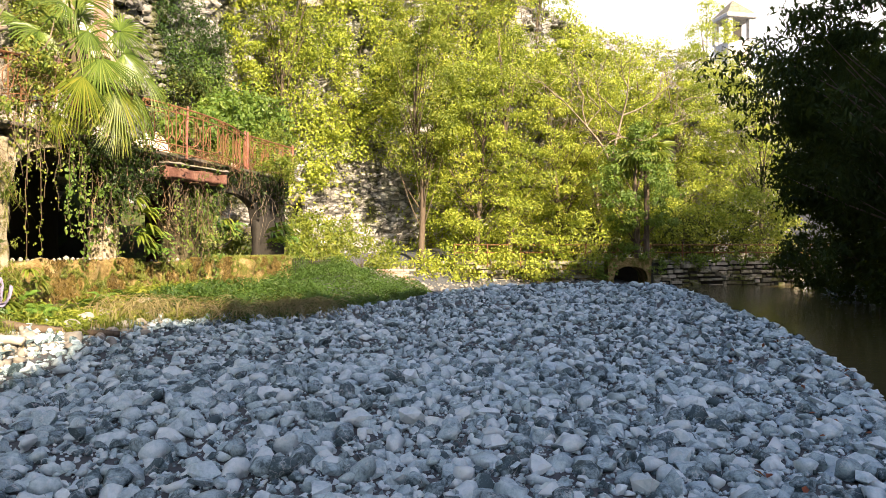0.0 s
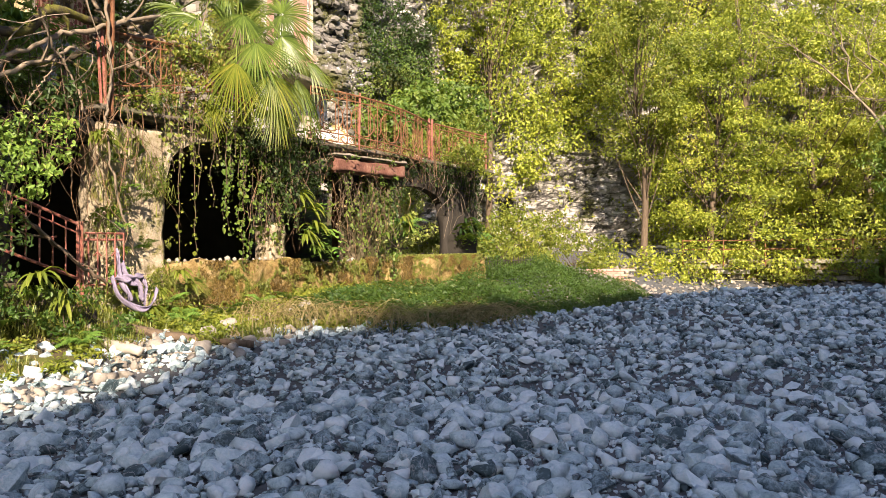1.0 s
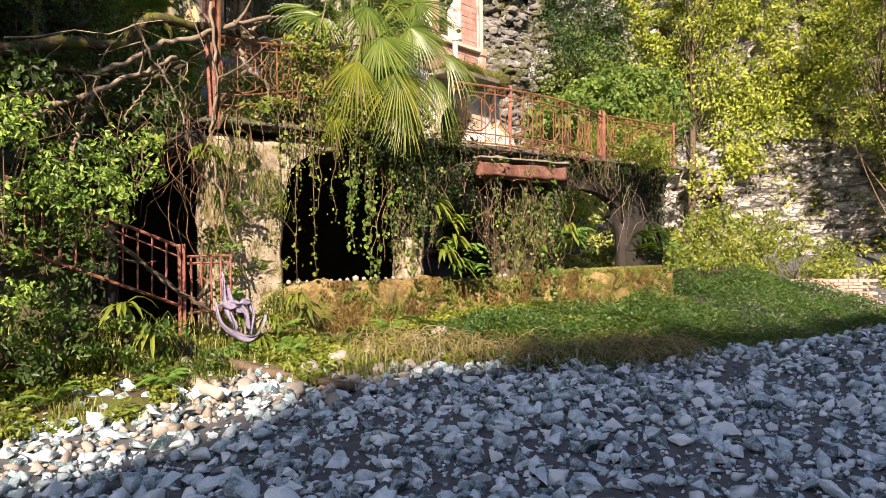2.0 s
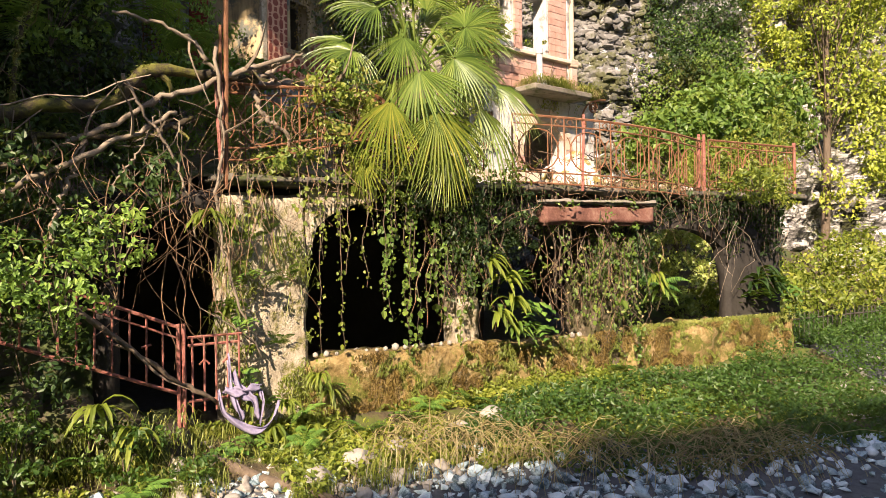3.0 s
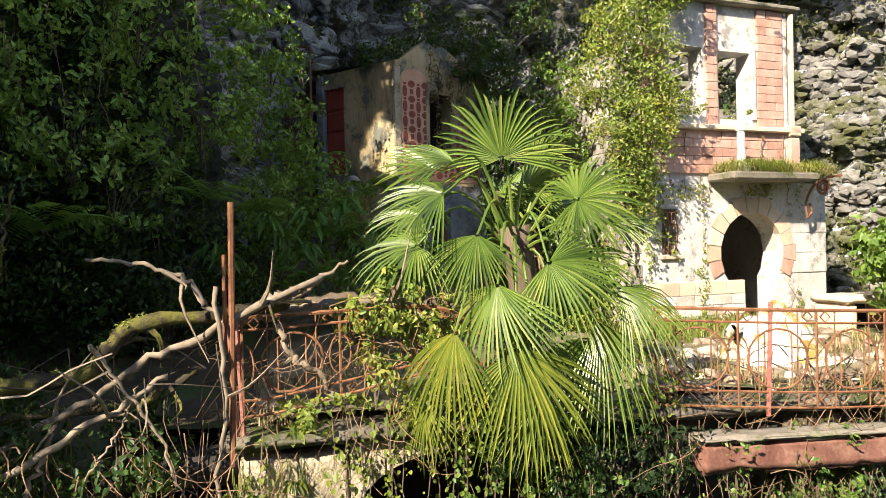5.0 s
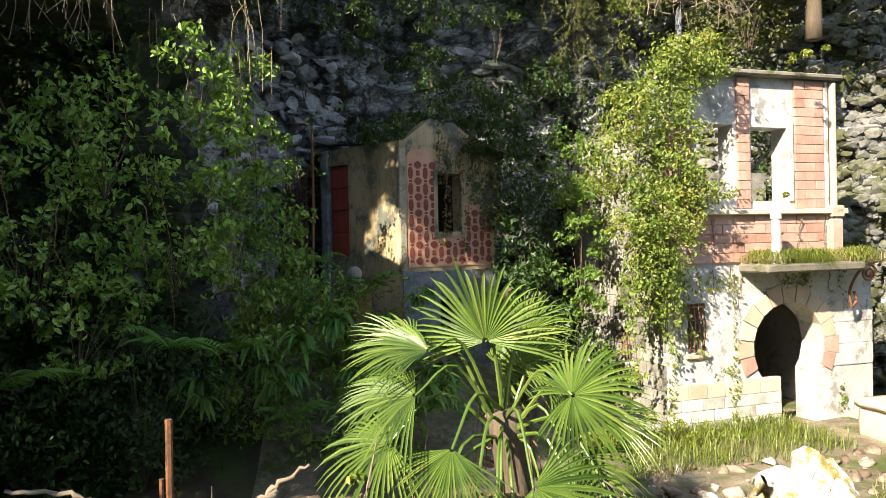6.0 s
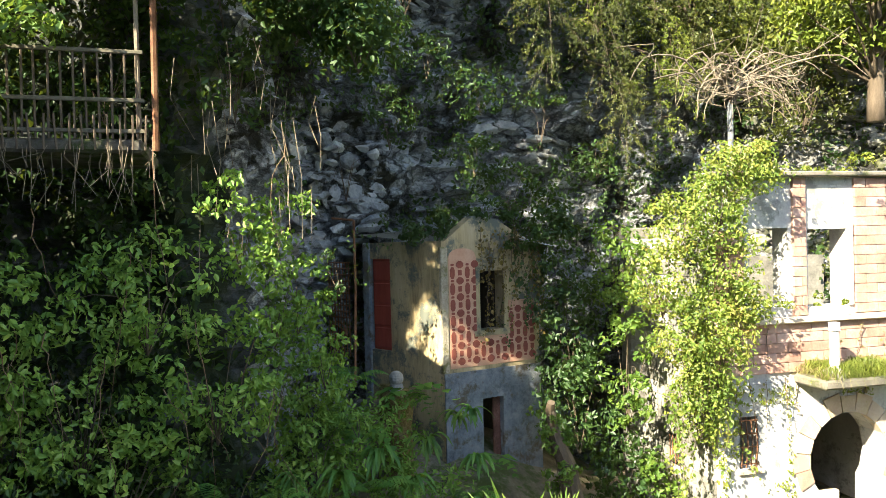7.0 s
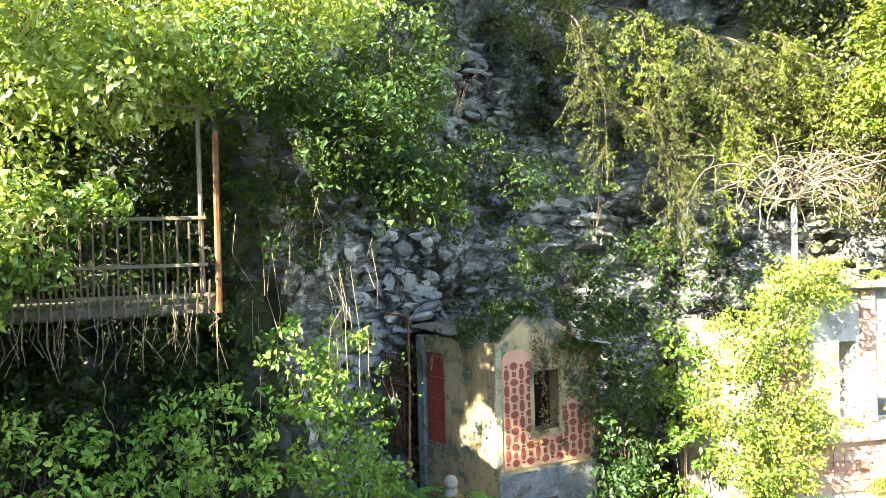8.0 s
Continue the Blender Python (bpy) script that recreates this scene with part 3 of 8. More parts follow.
cliff = Cliff([(-9.5, -14), (-10.0, 0), (-10.3, 5), (-10.6, 9.4), (-12.2, 10.8), (-14.0, 11.6), (-14.7, 14), (-14.4, 16.5), (-13.2, 20), (-11.2, 22.2), (-9.5, 25.5), (-7, 31), (-3, 34.5), (4, 37), (7.5, 38), (10, 38.5), (20, 40)],
              [13, 14, 15, 15, 15, 15, 15, 15, 15, 15, 15, 15, 15.5, 16, 13.5, 10.5, 9.5])
def s_of(x, y):
    """Distance along the cliff nearest to a place."""
    return float(cliff.s[np.argmin((cliff.line[:, 0] - x) ** 2 + (cliff.line[:, 1] - y) ** 2)])


S_DECK, S_HUT, S_HOUSE, S_END = s_of(-10.6, 9.4), s_of(-14.0, 11.6), s_of(-11.2, 22.2), s_of(-3, 34.5)
# sun and shade are coloured into the cliff stretch by stretch
cliff.build("cliff_shaded", M_CLIFFDARK, "mossy rock face coloured dark for shade, overgrown with ivy", 0, S_DECK + 1)
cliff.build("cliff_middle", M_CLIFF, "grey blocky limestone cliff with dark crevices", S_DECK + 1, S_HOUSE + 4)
cliff.build("cliff_sunlit", M_ROCKPALE, "stratified limestone cliff coloured pale for sunlight", S_HOUSE + 4, 200)
# unseen wall added; its top line sets where the gravel's shadow ends
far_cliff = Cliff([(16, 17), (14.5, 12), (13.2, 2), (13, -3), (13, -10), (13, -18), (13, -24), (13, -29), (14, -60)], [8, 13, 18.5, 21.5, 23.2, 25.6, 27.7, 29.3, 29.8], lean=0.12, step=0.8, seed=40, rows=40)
far_cliff.build("cliff_opposite", M_CLIFFDARK, "unseen gorge side added across the river to shade the gravel")

# terrace garden behind the arcade, filling up to the cliff
tg_u, tg_w = np.meshgrid(np.linspace(-9, 9.6, 42), np.linspace(0.3, 9, 22), indexing="ij")
tg = [FACADE @ Vector((u, w, 0)) for u, w in zip(tg_u.ravel(), tg_w.ravel())]
TX, TY = np.array([p.x for p in tg]).reshape(tg_u.shape), np.array([p.y for p in tg]).reshape(tg_u.shape)
TZ = 3.215 + np.clip((tg_w - 2.5) / 5, 0, 1) * 1.6 * np.clip((5.5 - tg_u) / 3, 0, 1) + 0.05 * np.sin(TX * 3) * np.cos(TY * 2.7)
TZ = TZ + np.where(tg_u < -1.1, np.clip(tg_w - 1.5, -1.5, 0) * 2.0, 0)
k = int(np.searchsorted(tg_u[:, 0], -0.2))
tagged(sheet("bank_ground", TX[:k + 1], TY[:k + 1], TZ[:k + 1], M_SOIL), "dark overgrown soil beside the terrace", "ground", kind="structure")
tagged(sheet("terrace_ground", TX[k:], TY[k:], TZ[k:], M_TERRACE), "dusty overgrown soil of the raised terrace", "ground", kind="structure")
ug, wg = np.meshgrid(np.linspace(9.5, 20, 40), np.linspace(0.35, 9, 24), indexing="ij")
BX, BY = -6.65 + 0.262 * ug - 0.965 * wg, 9.5 + 0.965 * ug + 0.262 * wg
BZ = 0.12 + np.clip(wg - 3.2, 0, 6) * 0.62 * np.clip((ug - 9.2) / 1.5, 0, 1) + 0.08 * np.sin(BX * 2) * np.cos(BY * 1.7)
tagged(sheet("garden_ground", BX, BY, BZ, M_SOIL), "overgrown garden slope beyond the arcade", "ground", kind="structure")

# mossy soil along the foot of the arcade
su, sv = np.meshgrid(np.linspace(-6, 10, 110), np.linspace(-0.3, 2.6, 30), indexing="ij")
SX, SY = -6.65 + 0.262 * su + 0.965 * sv, 9.5 + 0.965 * su - 0.262 * sv
edge_w = np.interp(su, [-6, -2, 0, 2, 4, 6, 10], [2.3, 1.75, 1.35, 1.5, 1.9, 2.3, 2.5]) + 0.18 * np.sin(su * 3.1) + 0.1 * np.sin(su * 7.7)
SZ = ground_height(SX, SY) + np.clip((edge_w - sv) * 0.25, -0.2, 0.06) + 0.03 * np.sin(SX * 9) * np.cos(SY * 8)
tagged(sheet("bank_soil", SX, SY, SZ, M_BANK), "dark mossy soil along the foot of the arcade", "ground", kind="structure")

# ---- arcade under the terrace ----
def strips(us, low, high, y0, y1, g=None):
    """A wall slab between two outlines: at each u the solid runs from low to high."""
    g = g or Geo()
    n = len(us)
    v = []
    for u, a, b in zip(us, low, high):
        v += [(u, y0, a), (u, y0, b), (u, y1, b), (u, y1, a)]
    f = []
    for i in range(n - 1):
        a, b = 4 * i, 4 * i + 4
        f += [(a, b, b + 1, a + 1), (a + 1, b + 1, b + 2, a + 2), (a + 2, b + 2, b + 3, a + 3), (a + 3, b + 3, b, a)]
    f += [(0, 1, 2, 3), (4 * n - 1, 4 * n - 2, 4 * n - 3, 4 * n - 4)]
    return g.add(v, f)


def arch_line(u0, u1, spring, apex, n=17):
    us = np.linspace(u0, u1, n)
    t = (us - (u0 + u1) / 2) / ((u1 - u0) / 2)
    return us, spring + (apex - spring) * np.sqrt(np.clip(1 - t ** 2, 0, 1)) ** 0.8


def rough_block(x0, x1, y0, y1, z0, z1, amount=0.03, step=0.16, seed=0.0):
    """A worn masonry block: its faces cut fine and pushed in and out."""
    bm = bmesh.new()
    bmesh.ops.create_cube(bm, size=1)
    for v in bm.verts:
        v.co = Vector(((x0 + x1) / 2 + v.co.x * (x1 - x0), (y0 + y1) / 2 + v.co.y * (y1 - y0), (z0 + z1) / 2 + v.co.z * (z1 - z0)))
    bmesh.ops.bevel(bm, geom=bm.edges[:], offset=0.035, segments=2, affect="EDGES")
    for axis, lo, hi in ((0, x0, x1), (1, y0, y1), (2, z0, z1)):
        for c in np.arange(lo + step, hi - 0.05, step):
            co, no = [0, 0, 0], [0, 0, 0]
            co[axis], no[axis] = c, 1
            bmesh.ops.bisect_plane(bm, geom=bm.verts[:] + bm.edges[:] + bm.faces[:], plane_co=co, plane_no=no)
    bm.normal_update()
    for v in bm.verts:
        q = v.co * 2.3 + Vector((seed, seed, 0))
        v.co += v.normal * (noise.fractal(q, 0.8, 2, 3) * amount * 1.2 + noise.fractal(q * 3.5, 0.9, 2, 2) * amount * 0.5)
    for f in bm.faces:
        f.smooth = True
    return bm


arcade = empty("arcade", FACADE, "ruined plastered arcade carrying an overgrown terrace", "building")
part("pier", rough_block(0.0, 0.95, 0.0, 0.55, 0.1, 2.98, 0.03, step=0.08, seed=1), M_PLASTER, arcade, "lit plaster pier flaking and mossy")
part("pier", rough_block(2.95, 3.27, 0.05, 0.5, 0.9, 1.72, 0.03, step=0.08, seed=2), M_PLASTER, arcade, "pale broken plaster foot of the slim pier")
# upper slim pier carries its shade as near-black colour
part("pier", rough_block(2.97, 3.25, 0.08, 0.48, 1.70, 3.09, 0.04, step=0.1, seed=14), M_DARKWALL, arcade, "upper part of the slim pier, coloured near black for shade")
part("pier", rough_block(5.15, 5.75, 0.0, 0.6, 0.1, 3.09, 0.06, step=0.1, seed=3), M_DARKSPOT, arcade, "dark porch pier with pale spots, wrapped in creeper")
# the end pier's shadow is put into its wall colour
part("pier", rough_block(8.06, 9.42, 0.0, 0.24, 0.1, 3.09, 0.035, step=0.1, seed=4), M_DARKWALL, arcade, "end pier coloured near black for shade")
part("sill_wall", rough_block(0.90, 3.3, -0.10, 0.45, 0.0, 1.10, 0.07, step=0.1, seed=5), M_MOSSY, arcade, "mossy low wall below the opening")
part("sill_wall", rough_block(3.3, 5.2, -0.08, 0.45, 0.0, 1.04, 0.07, step=0.1, seed=6), M_MOSSY, arcade)
part("sill_wall", rough_block(5.7, 9.45, -0.2, 0.45, 0.0, 1.06, 0.11, step=0.12, seed=7), M_MOSSY, arcade, "thickly mossed low wall")
# arch walls coloured black for the shade over the openings
for u0, u1, spring, apex in ((0.93, 2.95, 2.2, 2.93), (3.27, 5.15, 2.0, 2.62), (5.75, 8.1, 1.9, 2.6)):
    us, arc = arch_line(u0, u1, spring, apex)
    cut = 8 if u0 < 1 else 1
    if u0 < 1:
        strips(us[:cut], arc[:cut], np.full(cut, 3.06), 0.0, 0.5).mesh("arch_haunch", M_PLASTER, arcade, "flaking plaster haunch of the first arch")
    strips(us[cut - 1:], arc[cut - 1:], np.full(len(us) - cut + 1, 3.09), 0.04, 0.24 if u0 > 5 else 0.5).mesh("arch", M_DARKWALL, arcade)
part("terrace_slab", rough_block(-0.12, 9.95, -0.16, 4.6, 3.07, 3.18, 0.016, step=0.2, seed=8), M_SLABDARK, arcade, "stained concrete terrace slab darkened for shade")
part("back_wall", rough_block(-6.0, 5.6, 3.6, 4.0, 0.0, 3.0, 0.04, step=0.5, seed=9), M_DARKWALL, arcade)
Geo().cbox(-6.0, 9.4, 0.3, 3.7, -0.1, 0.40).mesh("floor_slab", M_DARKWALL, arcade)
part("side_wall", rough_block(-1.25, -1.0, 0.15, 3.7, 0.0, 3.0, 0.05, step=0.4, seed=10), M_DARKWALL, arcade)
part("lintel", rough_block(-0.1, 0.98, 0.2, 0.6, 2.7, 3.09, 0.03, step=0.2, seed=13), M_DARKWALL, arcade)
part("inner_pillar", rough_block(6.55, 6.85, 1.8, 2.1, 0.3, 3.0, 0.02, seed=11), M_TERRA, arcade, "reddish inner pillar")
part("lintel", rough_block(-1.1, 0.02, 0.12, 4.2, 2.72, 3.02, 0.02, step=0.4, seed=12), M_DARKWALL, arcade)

# porch beam with terracotta face
beam = empty("porch_beam", FACADE @ pose(0, 0, 0), "terracotta-faced beam with a pale coping over the porch", "beam")
mb = pose(4.0, -0.38, 2.80, 0, 0, -4)
for nm, dims, mt, amt in (("coping", (0, 1.95, -0.05, 0.24, 0.10, 0.18), M_SLAB, 0.03), ("face", (0.02, 1.9, 0.0, 0.18, -0.16, 0.11), M_TERRA, 0.03)):
    bm = rough_block(*dims, amt, step=0.07, seed=33)
    bm.transform(mb)
    part(nm, bm, mt, beam)
Geo().cbox(0.1, 0.3, 0.15, 0.45, -0.12, 0.1, 0.02, mb).cbox(1.6, 1.8, 0.15, 0.5, -0.12, 0.1, 0.02, mb).mesh("bearer", M_SLAB, beam)

# rounded stones set along the sills
for u0, u1, n, z in ((0.98, 2.9, 15, 1.11), (4.1, 5.05, 7, 1.05)):
    for k in range(n):
        rad = 0.026 + 0.028 * rng.uniform() ** 2
        bm = bmesh.new()
        bmesh.ops.create_icosphere(bm, subdivisions=1, radius=rad, matrix=pose(u0 + (u1 - u0) * (k + 0.5) / n, 0.08 + rng.normal(0, 0.012), z + rad * 0.6))
        for f in bm.faces:
            f.smooth = True
        part("coping_stone", bm, M_PALE, arcade)

# ---- white ruined house on the terrace ----
HOUSE = pose(-9.75, 16.70, 0, 0, 0, 84.8)
house = empty("ruined_house", HOUSE, "roofless white plastered house with pink brick upper storey", "building")
Z0, ZF, ZT = 3.0, 5.75, 8.92
CX, CZ, CR = 2.30, 4.50, 0.72
# lower wall round the circular doorway
xs = np.linspace(CX - CR, CX + CR, 19)
half = np.sqrt(np.clip(CR ** 2 - (xs - CX) ** 2, 0, None))
strips(xs, CZ + half, np.full(19, ZF), 0, 0.45).mesh("wall", M_WHITE, house, "whitewashed wall over the circular doorway")
left = xs <= 2.15 + 1e-6
strips(xs[left], np.full(left.sum(), Z0), (CZ - half)[left], 0, 0.45).mesh("wall", M_WHITE, house)
right = xs >= 2.78
strips(xs[right], np.full(right.sum(), Z0), (CZ - half)[right], 0, 0.45).mesh("wall", M_WHITE, house)
for x0, x1, z0, z1 in ((0.0, 0.36, Z0, ZF), (0.36, 0.69, Z0, 4.50), (0.36, 0.69, 5.28, ZF), (0.69, CX - CR, Z0, ZF), (CX + CR, 4.08, Z0, ZF)):
    Geo().box(x0, x1, 0, 0.45, z0, z1).mesh("wall", M_WHITE, house)
# upper wall
for x0, x1, z0, z1 in ((0, 0.61, ZF, ZT), (0.61, 1.32, ZF, 6.92), (0.61, 1.32, 8.12, ZT), (1.32, 1.67, ZF, ZT), (1.67, 2.40, ZF, 6.88), (1.67, 2.40, 8.09, ZT), (2.40, 3.34, ZF, ZT)):
    Geo().box(x0, x1, 0.05, 0.40, z0, z1).mesh("upper_wall", M_WHITE, house)
Geo().cbox(-2.6, 0.0, 0, 0.4, Z0, 8.2, 0.02, pose(0.02, 0.4, 0, 0, 0, -90) @ pose(0, 0, 0)).mesh("side_wall", M_STONEBLK, house, "rubble side wall in shade")
Geo().box(3.75, 4.08, 0.45, 2.6, Z0, ZF).mesh("side_wall", M_WHITE, house)
Geo().box(0.0, 4.08, 2.4, 2.75, Z0, 7.6).mesh("back_wall", M_STONEBLK, house)
Geo().cbox(0.0, 4.08, 0.02, 2.6, 5.55, 5.72, 0.02).mesh("upper_floor", M_SLAB, house)
Geo().cbox(-0.06, 3.52, -0.10, 0.12, 6.66, 6.75, 0.015).mesh("string_course", M_VOUSS, house)
Geo().cbox(-0.06, 3.44, -0.12, 0.42, 8.90, 8.98, 0.02).mesh("cornice", M_SLAB, house)
Geo().cbox(1.32, 3.25, -0.66, 0.0, 5.74, 5.88, 0.03).mesh("ledge", M_SLAB, house, "concrete balcony ledge with grass on it")

# ---- hut with honeycomb panel ----
HUT = Vector((-12.1, 13.2, 0))
dr, dl = Vector((-0.18, 0.984, 0)), Vector((-0.882, -0.471, 0))
hut = empty("hut", Matrix.Translation(HUT), "small ochre plastered hut with a red door against the cliff", "building")


def face_matrix(d):
    """Local x along the face, y into the hut, z up."""
    x = d.normalized()
    y = Vector((-x.y, x.x, 0))
    if y.x > 0:
        y = -y
    return Matrix(((x.x, y.x, 0, 0), (x.y, y.y, 0, 0), (0, 0, 1, 0), (0, 0, 0, 1)))


FR, FL = face_matrix(dr), face_matrix(dl)
for x0, x1, z0, z1 in ((0, 0.72, 5.85, 8.0), (0.72, 1.20, 5.85, 6.52), (0.72, 1.20, 7.52, 8.0), (1.20, 1.95, 5.85, 7.9)):
    Geo().box(x0, x1, 0, 0.25, z0, z1, FR).mesh("front_wall", M_HUT, hut)
v = [FR @ Vector(p) for p in ((0, 0, 8.0), (0.62, 0, 8.46), (1.1, 0, 8.4), (1.95, 0, 7.9), (0, 0.25, 8.0), (0.62, 0.25, 8.46), (1.1, 0.25, 8.4), (1.95, 0.25, 7.9))]
g = Geo().add(v, [(0, 1, 2, 3), (7, 6, 5, 4), (0, 4, 5, 1), (1, 5, 6, 2), (2, 6, 7, 3)])
g.mesh("gable", M_HUT, hut, "worn ochre gable")
for x0, x1, z0, z1 in ((0, 0.72, 3.2, 5.85), (0.72, 1.14, 5.36, 5.85), (1.14, 1.95, 3.2, 5.85)):
    Geo().box(x0, x1, -0.03, 0.27, z0, z1, FR).mesh("front_base", M_HUTBASE, hut)
for x0, x1, z0, z1 in ((0, 1.26, 3.2, 8.05), (1.26, 1.78, 3.2, 6.12), (1.26, 1.78, 7.76, 8.05)):
    Geo().box(x0, x1, 0, 0.22, z0, z1, FL).mesh("door_wall", M_HUT, hut)
hut_door = Geo().cbox(1.26, 1.78, 0.06, 0.12, 6.12, 7.76, 0.01, FL).mesh("door", M_REDDOOR, hut, "faded red panelled door")
Geo().add([(0, 0, 8.02), tuple(dr * 1.95 + Vector((0, 0, 7.9))), tuple(dr * 1.95 + dl * 2.4 + Vector((0, 0, 8.3))), tuple(dl * 2.2 + Vector((0, 0, 8.2)))], [(0, 1, 2, 3)]).mesh("roof", M_SLAB, hut)

# ---- house details ----
BRICK = Geo().cbox(-0.5, 0.5, -0.5, 0.5, -0.5, 0.5, 0.04).mesh("brick", M_PINKBRICK)
BRICK_ME = BRICK.data
bpy.data.objects.remove(BRICK)


def block(name, parent, x0, x1, y0, y1, z0, z1, material, m=None, gap=0.008):
    """A brick or stone block on the shared unit mesh of its material."""
    key = "block_" + material.name
    me = bpy.data.meshes.get(key)
    if me is None:
        me = BRICK_ME.copy()
        me.name = key
        me.materials.clear()
        me.materials.append(material)
    ob = new(name, me)
    ob.parent = parent
    ob.matrix_basis = (m or Matrix.Identity(4)) @ Matrix.Translation(((x0 + x1) / 2, (y0 + y1) / 2, (z0 + z1) / 2)) @ Matrix.Diagonal((x1 - x0 - gap, y1 - y0, z1 - z0 - gap, 1))
    return ob


def courses(parent, x0, x1, z0, z1, length, height, name="brick", material=None, y=(0.0, 0.06), m=None, r=rng):
    n = max(1, round((z1 - z0) / height))
    h = (z1 - z0) / n
    for k in range(n):
        x = x0 - (length / 2 if k % 2 else 0)
        while x < x1 - 0.02:
            a, b = max(x0, x), min(x1, x + length)
            x += length
            if b - a > 0.06:
                block(name, parent, a, b, y[0] + r.normal(0, 0.004), y[1], z0 + k * h, z0 + (k + 1) * h, material or M_PINKBRICK, m)


courses(house, 0.0, 3.12, 5.9, 6.66, 0.42, 0.155)
courses(house, 0.0, 0.5, 6.76, 8.1, 0.42, 0.155)
courses(house, 1.38, 1.62, 6.76, 8.88, 0.30, 0.155)
courses(house, 2.52, 3.12, 6.76, 8.88, 0.42, 0.155)
for x0, x1, z0, z1 in ((0.52, 0.6, 6.92, 8.2), (2.41, 2.5, 6.88, 8.2)):
    Geo().cbox(x0, x1, 0.01, 0.06, z0, z1, 0.01).mesh("window_surround", M_WHITE, house)
Geo().cbox(3.14, 3.22, 0.0, 0.05, 5.9, 8.88, 0.01).mesh("corner_strip", M_WHITE, house)
Geo().tube([(3.30, 0.0, 5.9), (3.30, -0.01, 8.85)], 0.055, 10).mesh("drain_pipe", M_VOUSS, house, "pale peach drain pipe")
Geo().cbox(3.16, 3.44, -0.1, 0.1, 6.60, 6.80, 0.02).mesh("corner_cap", M_VOUSS, house)
Geo().cbox(3.18, 3.42, -0.08, 0.1, 5.9, 6.58, 0.02).mesh("corner_pedestal", M_PINKBRICK, house)
# voussoirs round the doorway
for k in range(13):
    a0, a1 = radians(-28 + 236 * k / 13), radians(-28 + 236 * (k + 1) / 13 - 1.2)
    g = Geo()
    r0, r1 = CR, CR + 0.26 + 0.05 * (k % 2)
    vs = [(CX + rr * math.cos(a), y, CZ + rr * math.sin(a)) for y in (-0.03, 0.1) for rr, a in ((r0, a0), (r1, a0), (r1, a1), (r0, a1))]
    g.add(vs, [(0, 3, 2, 1), (4, 5, 6, 7), (0, 1, 5, 4), (1, 2, 6, 5), (2, 3, 7, 6), (3, 0, 4, 7)])
    g.mesh("voussoir", M_VOUSS if 1 < k < 12 else M_PINKBRICK, house)
# base courses
courses(house, 0.0, 2.1, 3.78, 4.02, 0.34, 0.24, "stone_block", M_VOUSS, (-0.03, 0.05))
courses(house, 0.0, 2.1, 3.05, 3.78, 0.40, 0.18, "stone_block", M_PALEBLK, (-0.04, 0.05))
courses(house, 2.95, 4.08, 4.1, 5.2, 0.5, 0.36, "stone_block", M_WHITE, (-0.02, 0.05))
courses(house, 0.0, 2.5, 3.1, 8.0, 0.36, 0.20, "stone_block", M_STONEBLK, (-0.03, 0.06), pose(0.0, 2.55, 0, 0, 0, -90))
# barred window
for x in np.linspace(0.40, 0.65, 4):
    Geo().tube([(x, 0.02, 4.48), (x, -0.03, 4.9), (x, 0.02, 5.30)], 0.010, 5).mesh("window_bar", M_RUST, house)
for z in (4.56, 4.82, 5.02, 5.22):
    Geo().tube([(0.34, 0.01, z), (0.71, 0.01, z)], 0.010, 5).mesh("window_bar", M_RUST, house)
Geo().cbox(0.30, 0.75, -0.06, 0.1, 4.42, 4.49, 0.01).mesh("window_sill", M_VOUSS, house)
# dark bars of the window in the side wall
side_m = pose(0.0, 2.55, 0, 0, 0, -90)
for x in (1.3, 1.38, 1.46, 1.54):
    Geo().tube([side_m @ Vector((x, -0.05, 4.3)), side_m @ Vector((x, -0.05, 4.75))], 0.010, 5).mesh("window_bar", M_RUST, house)
# flat black panel imitates the shade inside a window opening
Geo().box(1.26, 1.58, -0.035, 0.0, 4.28, 4.77, side_m).mesh("window_recess", M_DARKWALL, house)
# broken white wall stub on the terrace before the house
stub = empty("wall_stub", FACADE @ pose(6.2, 1.7, 3.15), "broken white plastered wall stub with yellow moss", "wall")
bm = rough_block(-0.5, 0.5, -0.2, 0.2, 0.0, 1.3, 0.05, step=0.08, seed=61)
for vv in bm.verts:
    x = vv.co.x
    lid = float(np.interp(x, [-0.5, -0.45, -0.3, -0.12, -0.05, 0.2, 0.35, 0.5], [0.25, 0.5, 0.62, 0.45, 0.74, 0.78, 0.55, 0.2])) + 0.05 * math.sin(23 * x) + 0.04 * math.sin(41 * x + 9 * vv.co.y)
    k = vv.co.z / 1.3
    vv.co.z = k * lid
    vv.co.y = vv.co.y * (1.0 + 0.9 * (1 - k)) - 0.25 * (1 - k) * (x > 0)
    vv.co.x = x * (1.0 + 0.3 * (1 - k) * (x > 0))
part("masonry", bm, M_STUB, stub)
# post on the ledge and scroll bracket
bal = empty("ledge_post", HOUSE @ pose(1.66, -0.47, 5.88), "weathered white concrete post on the ledge", "post")
bm = bmesh.new()
for z0, z1, w0, w1 in ((0, 0.10, 0.16, 0.16), (0.10, 0.16, 0.12, 0.075), (0.16, 0.70, 0.075, 0.065), (0.70, 0.82, 0.085, 0.08)):
    bmesh.ops.create_cone(bm, cap_ends=True, segments=12, radius1=w0, radius2=w1, depth=z1 - z0, matrix=pose(0, 0, (z0 + z1) / 2))
part("shaft", bm, M_WHITE, bal)
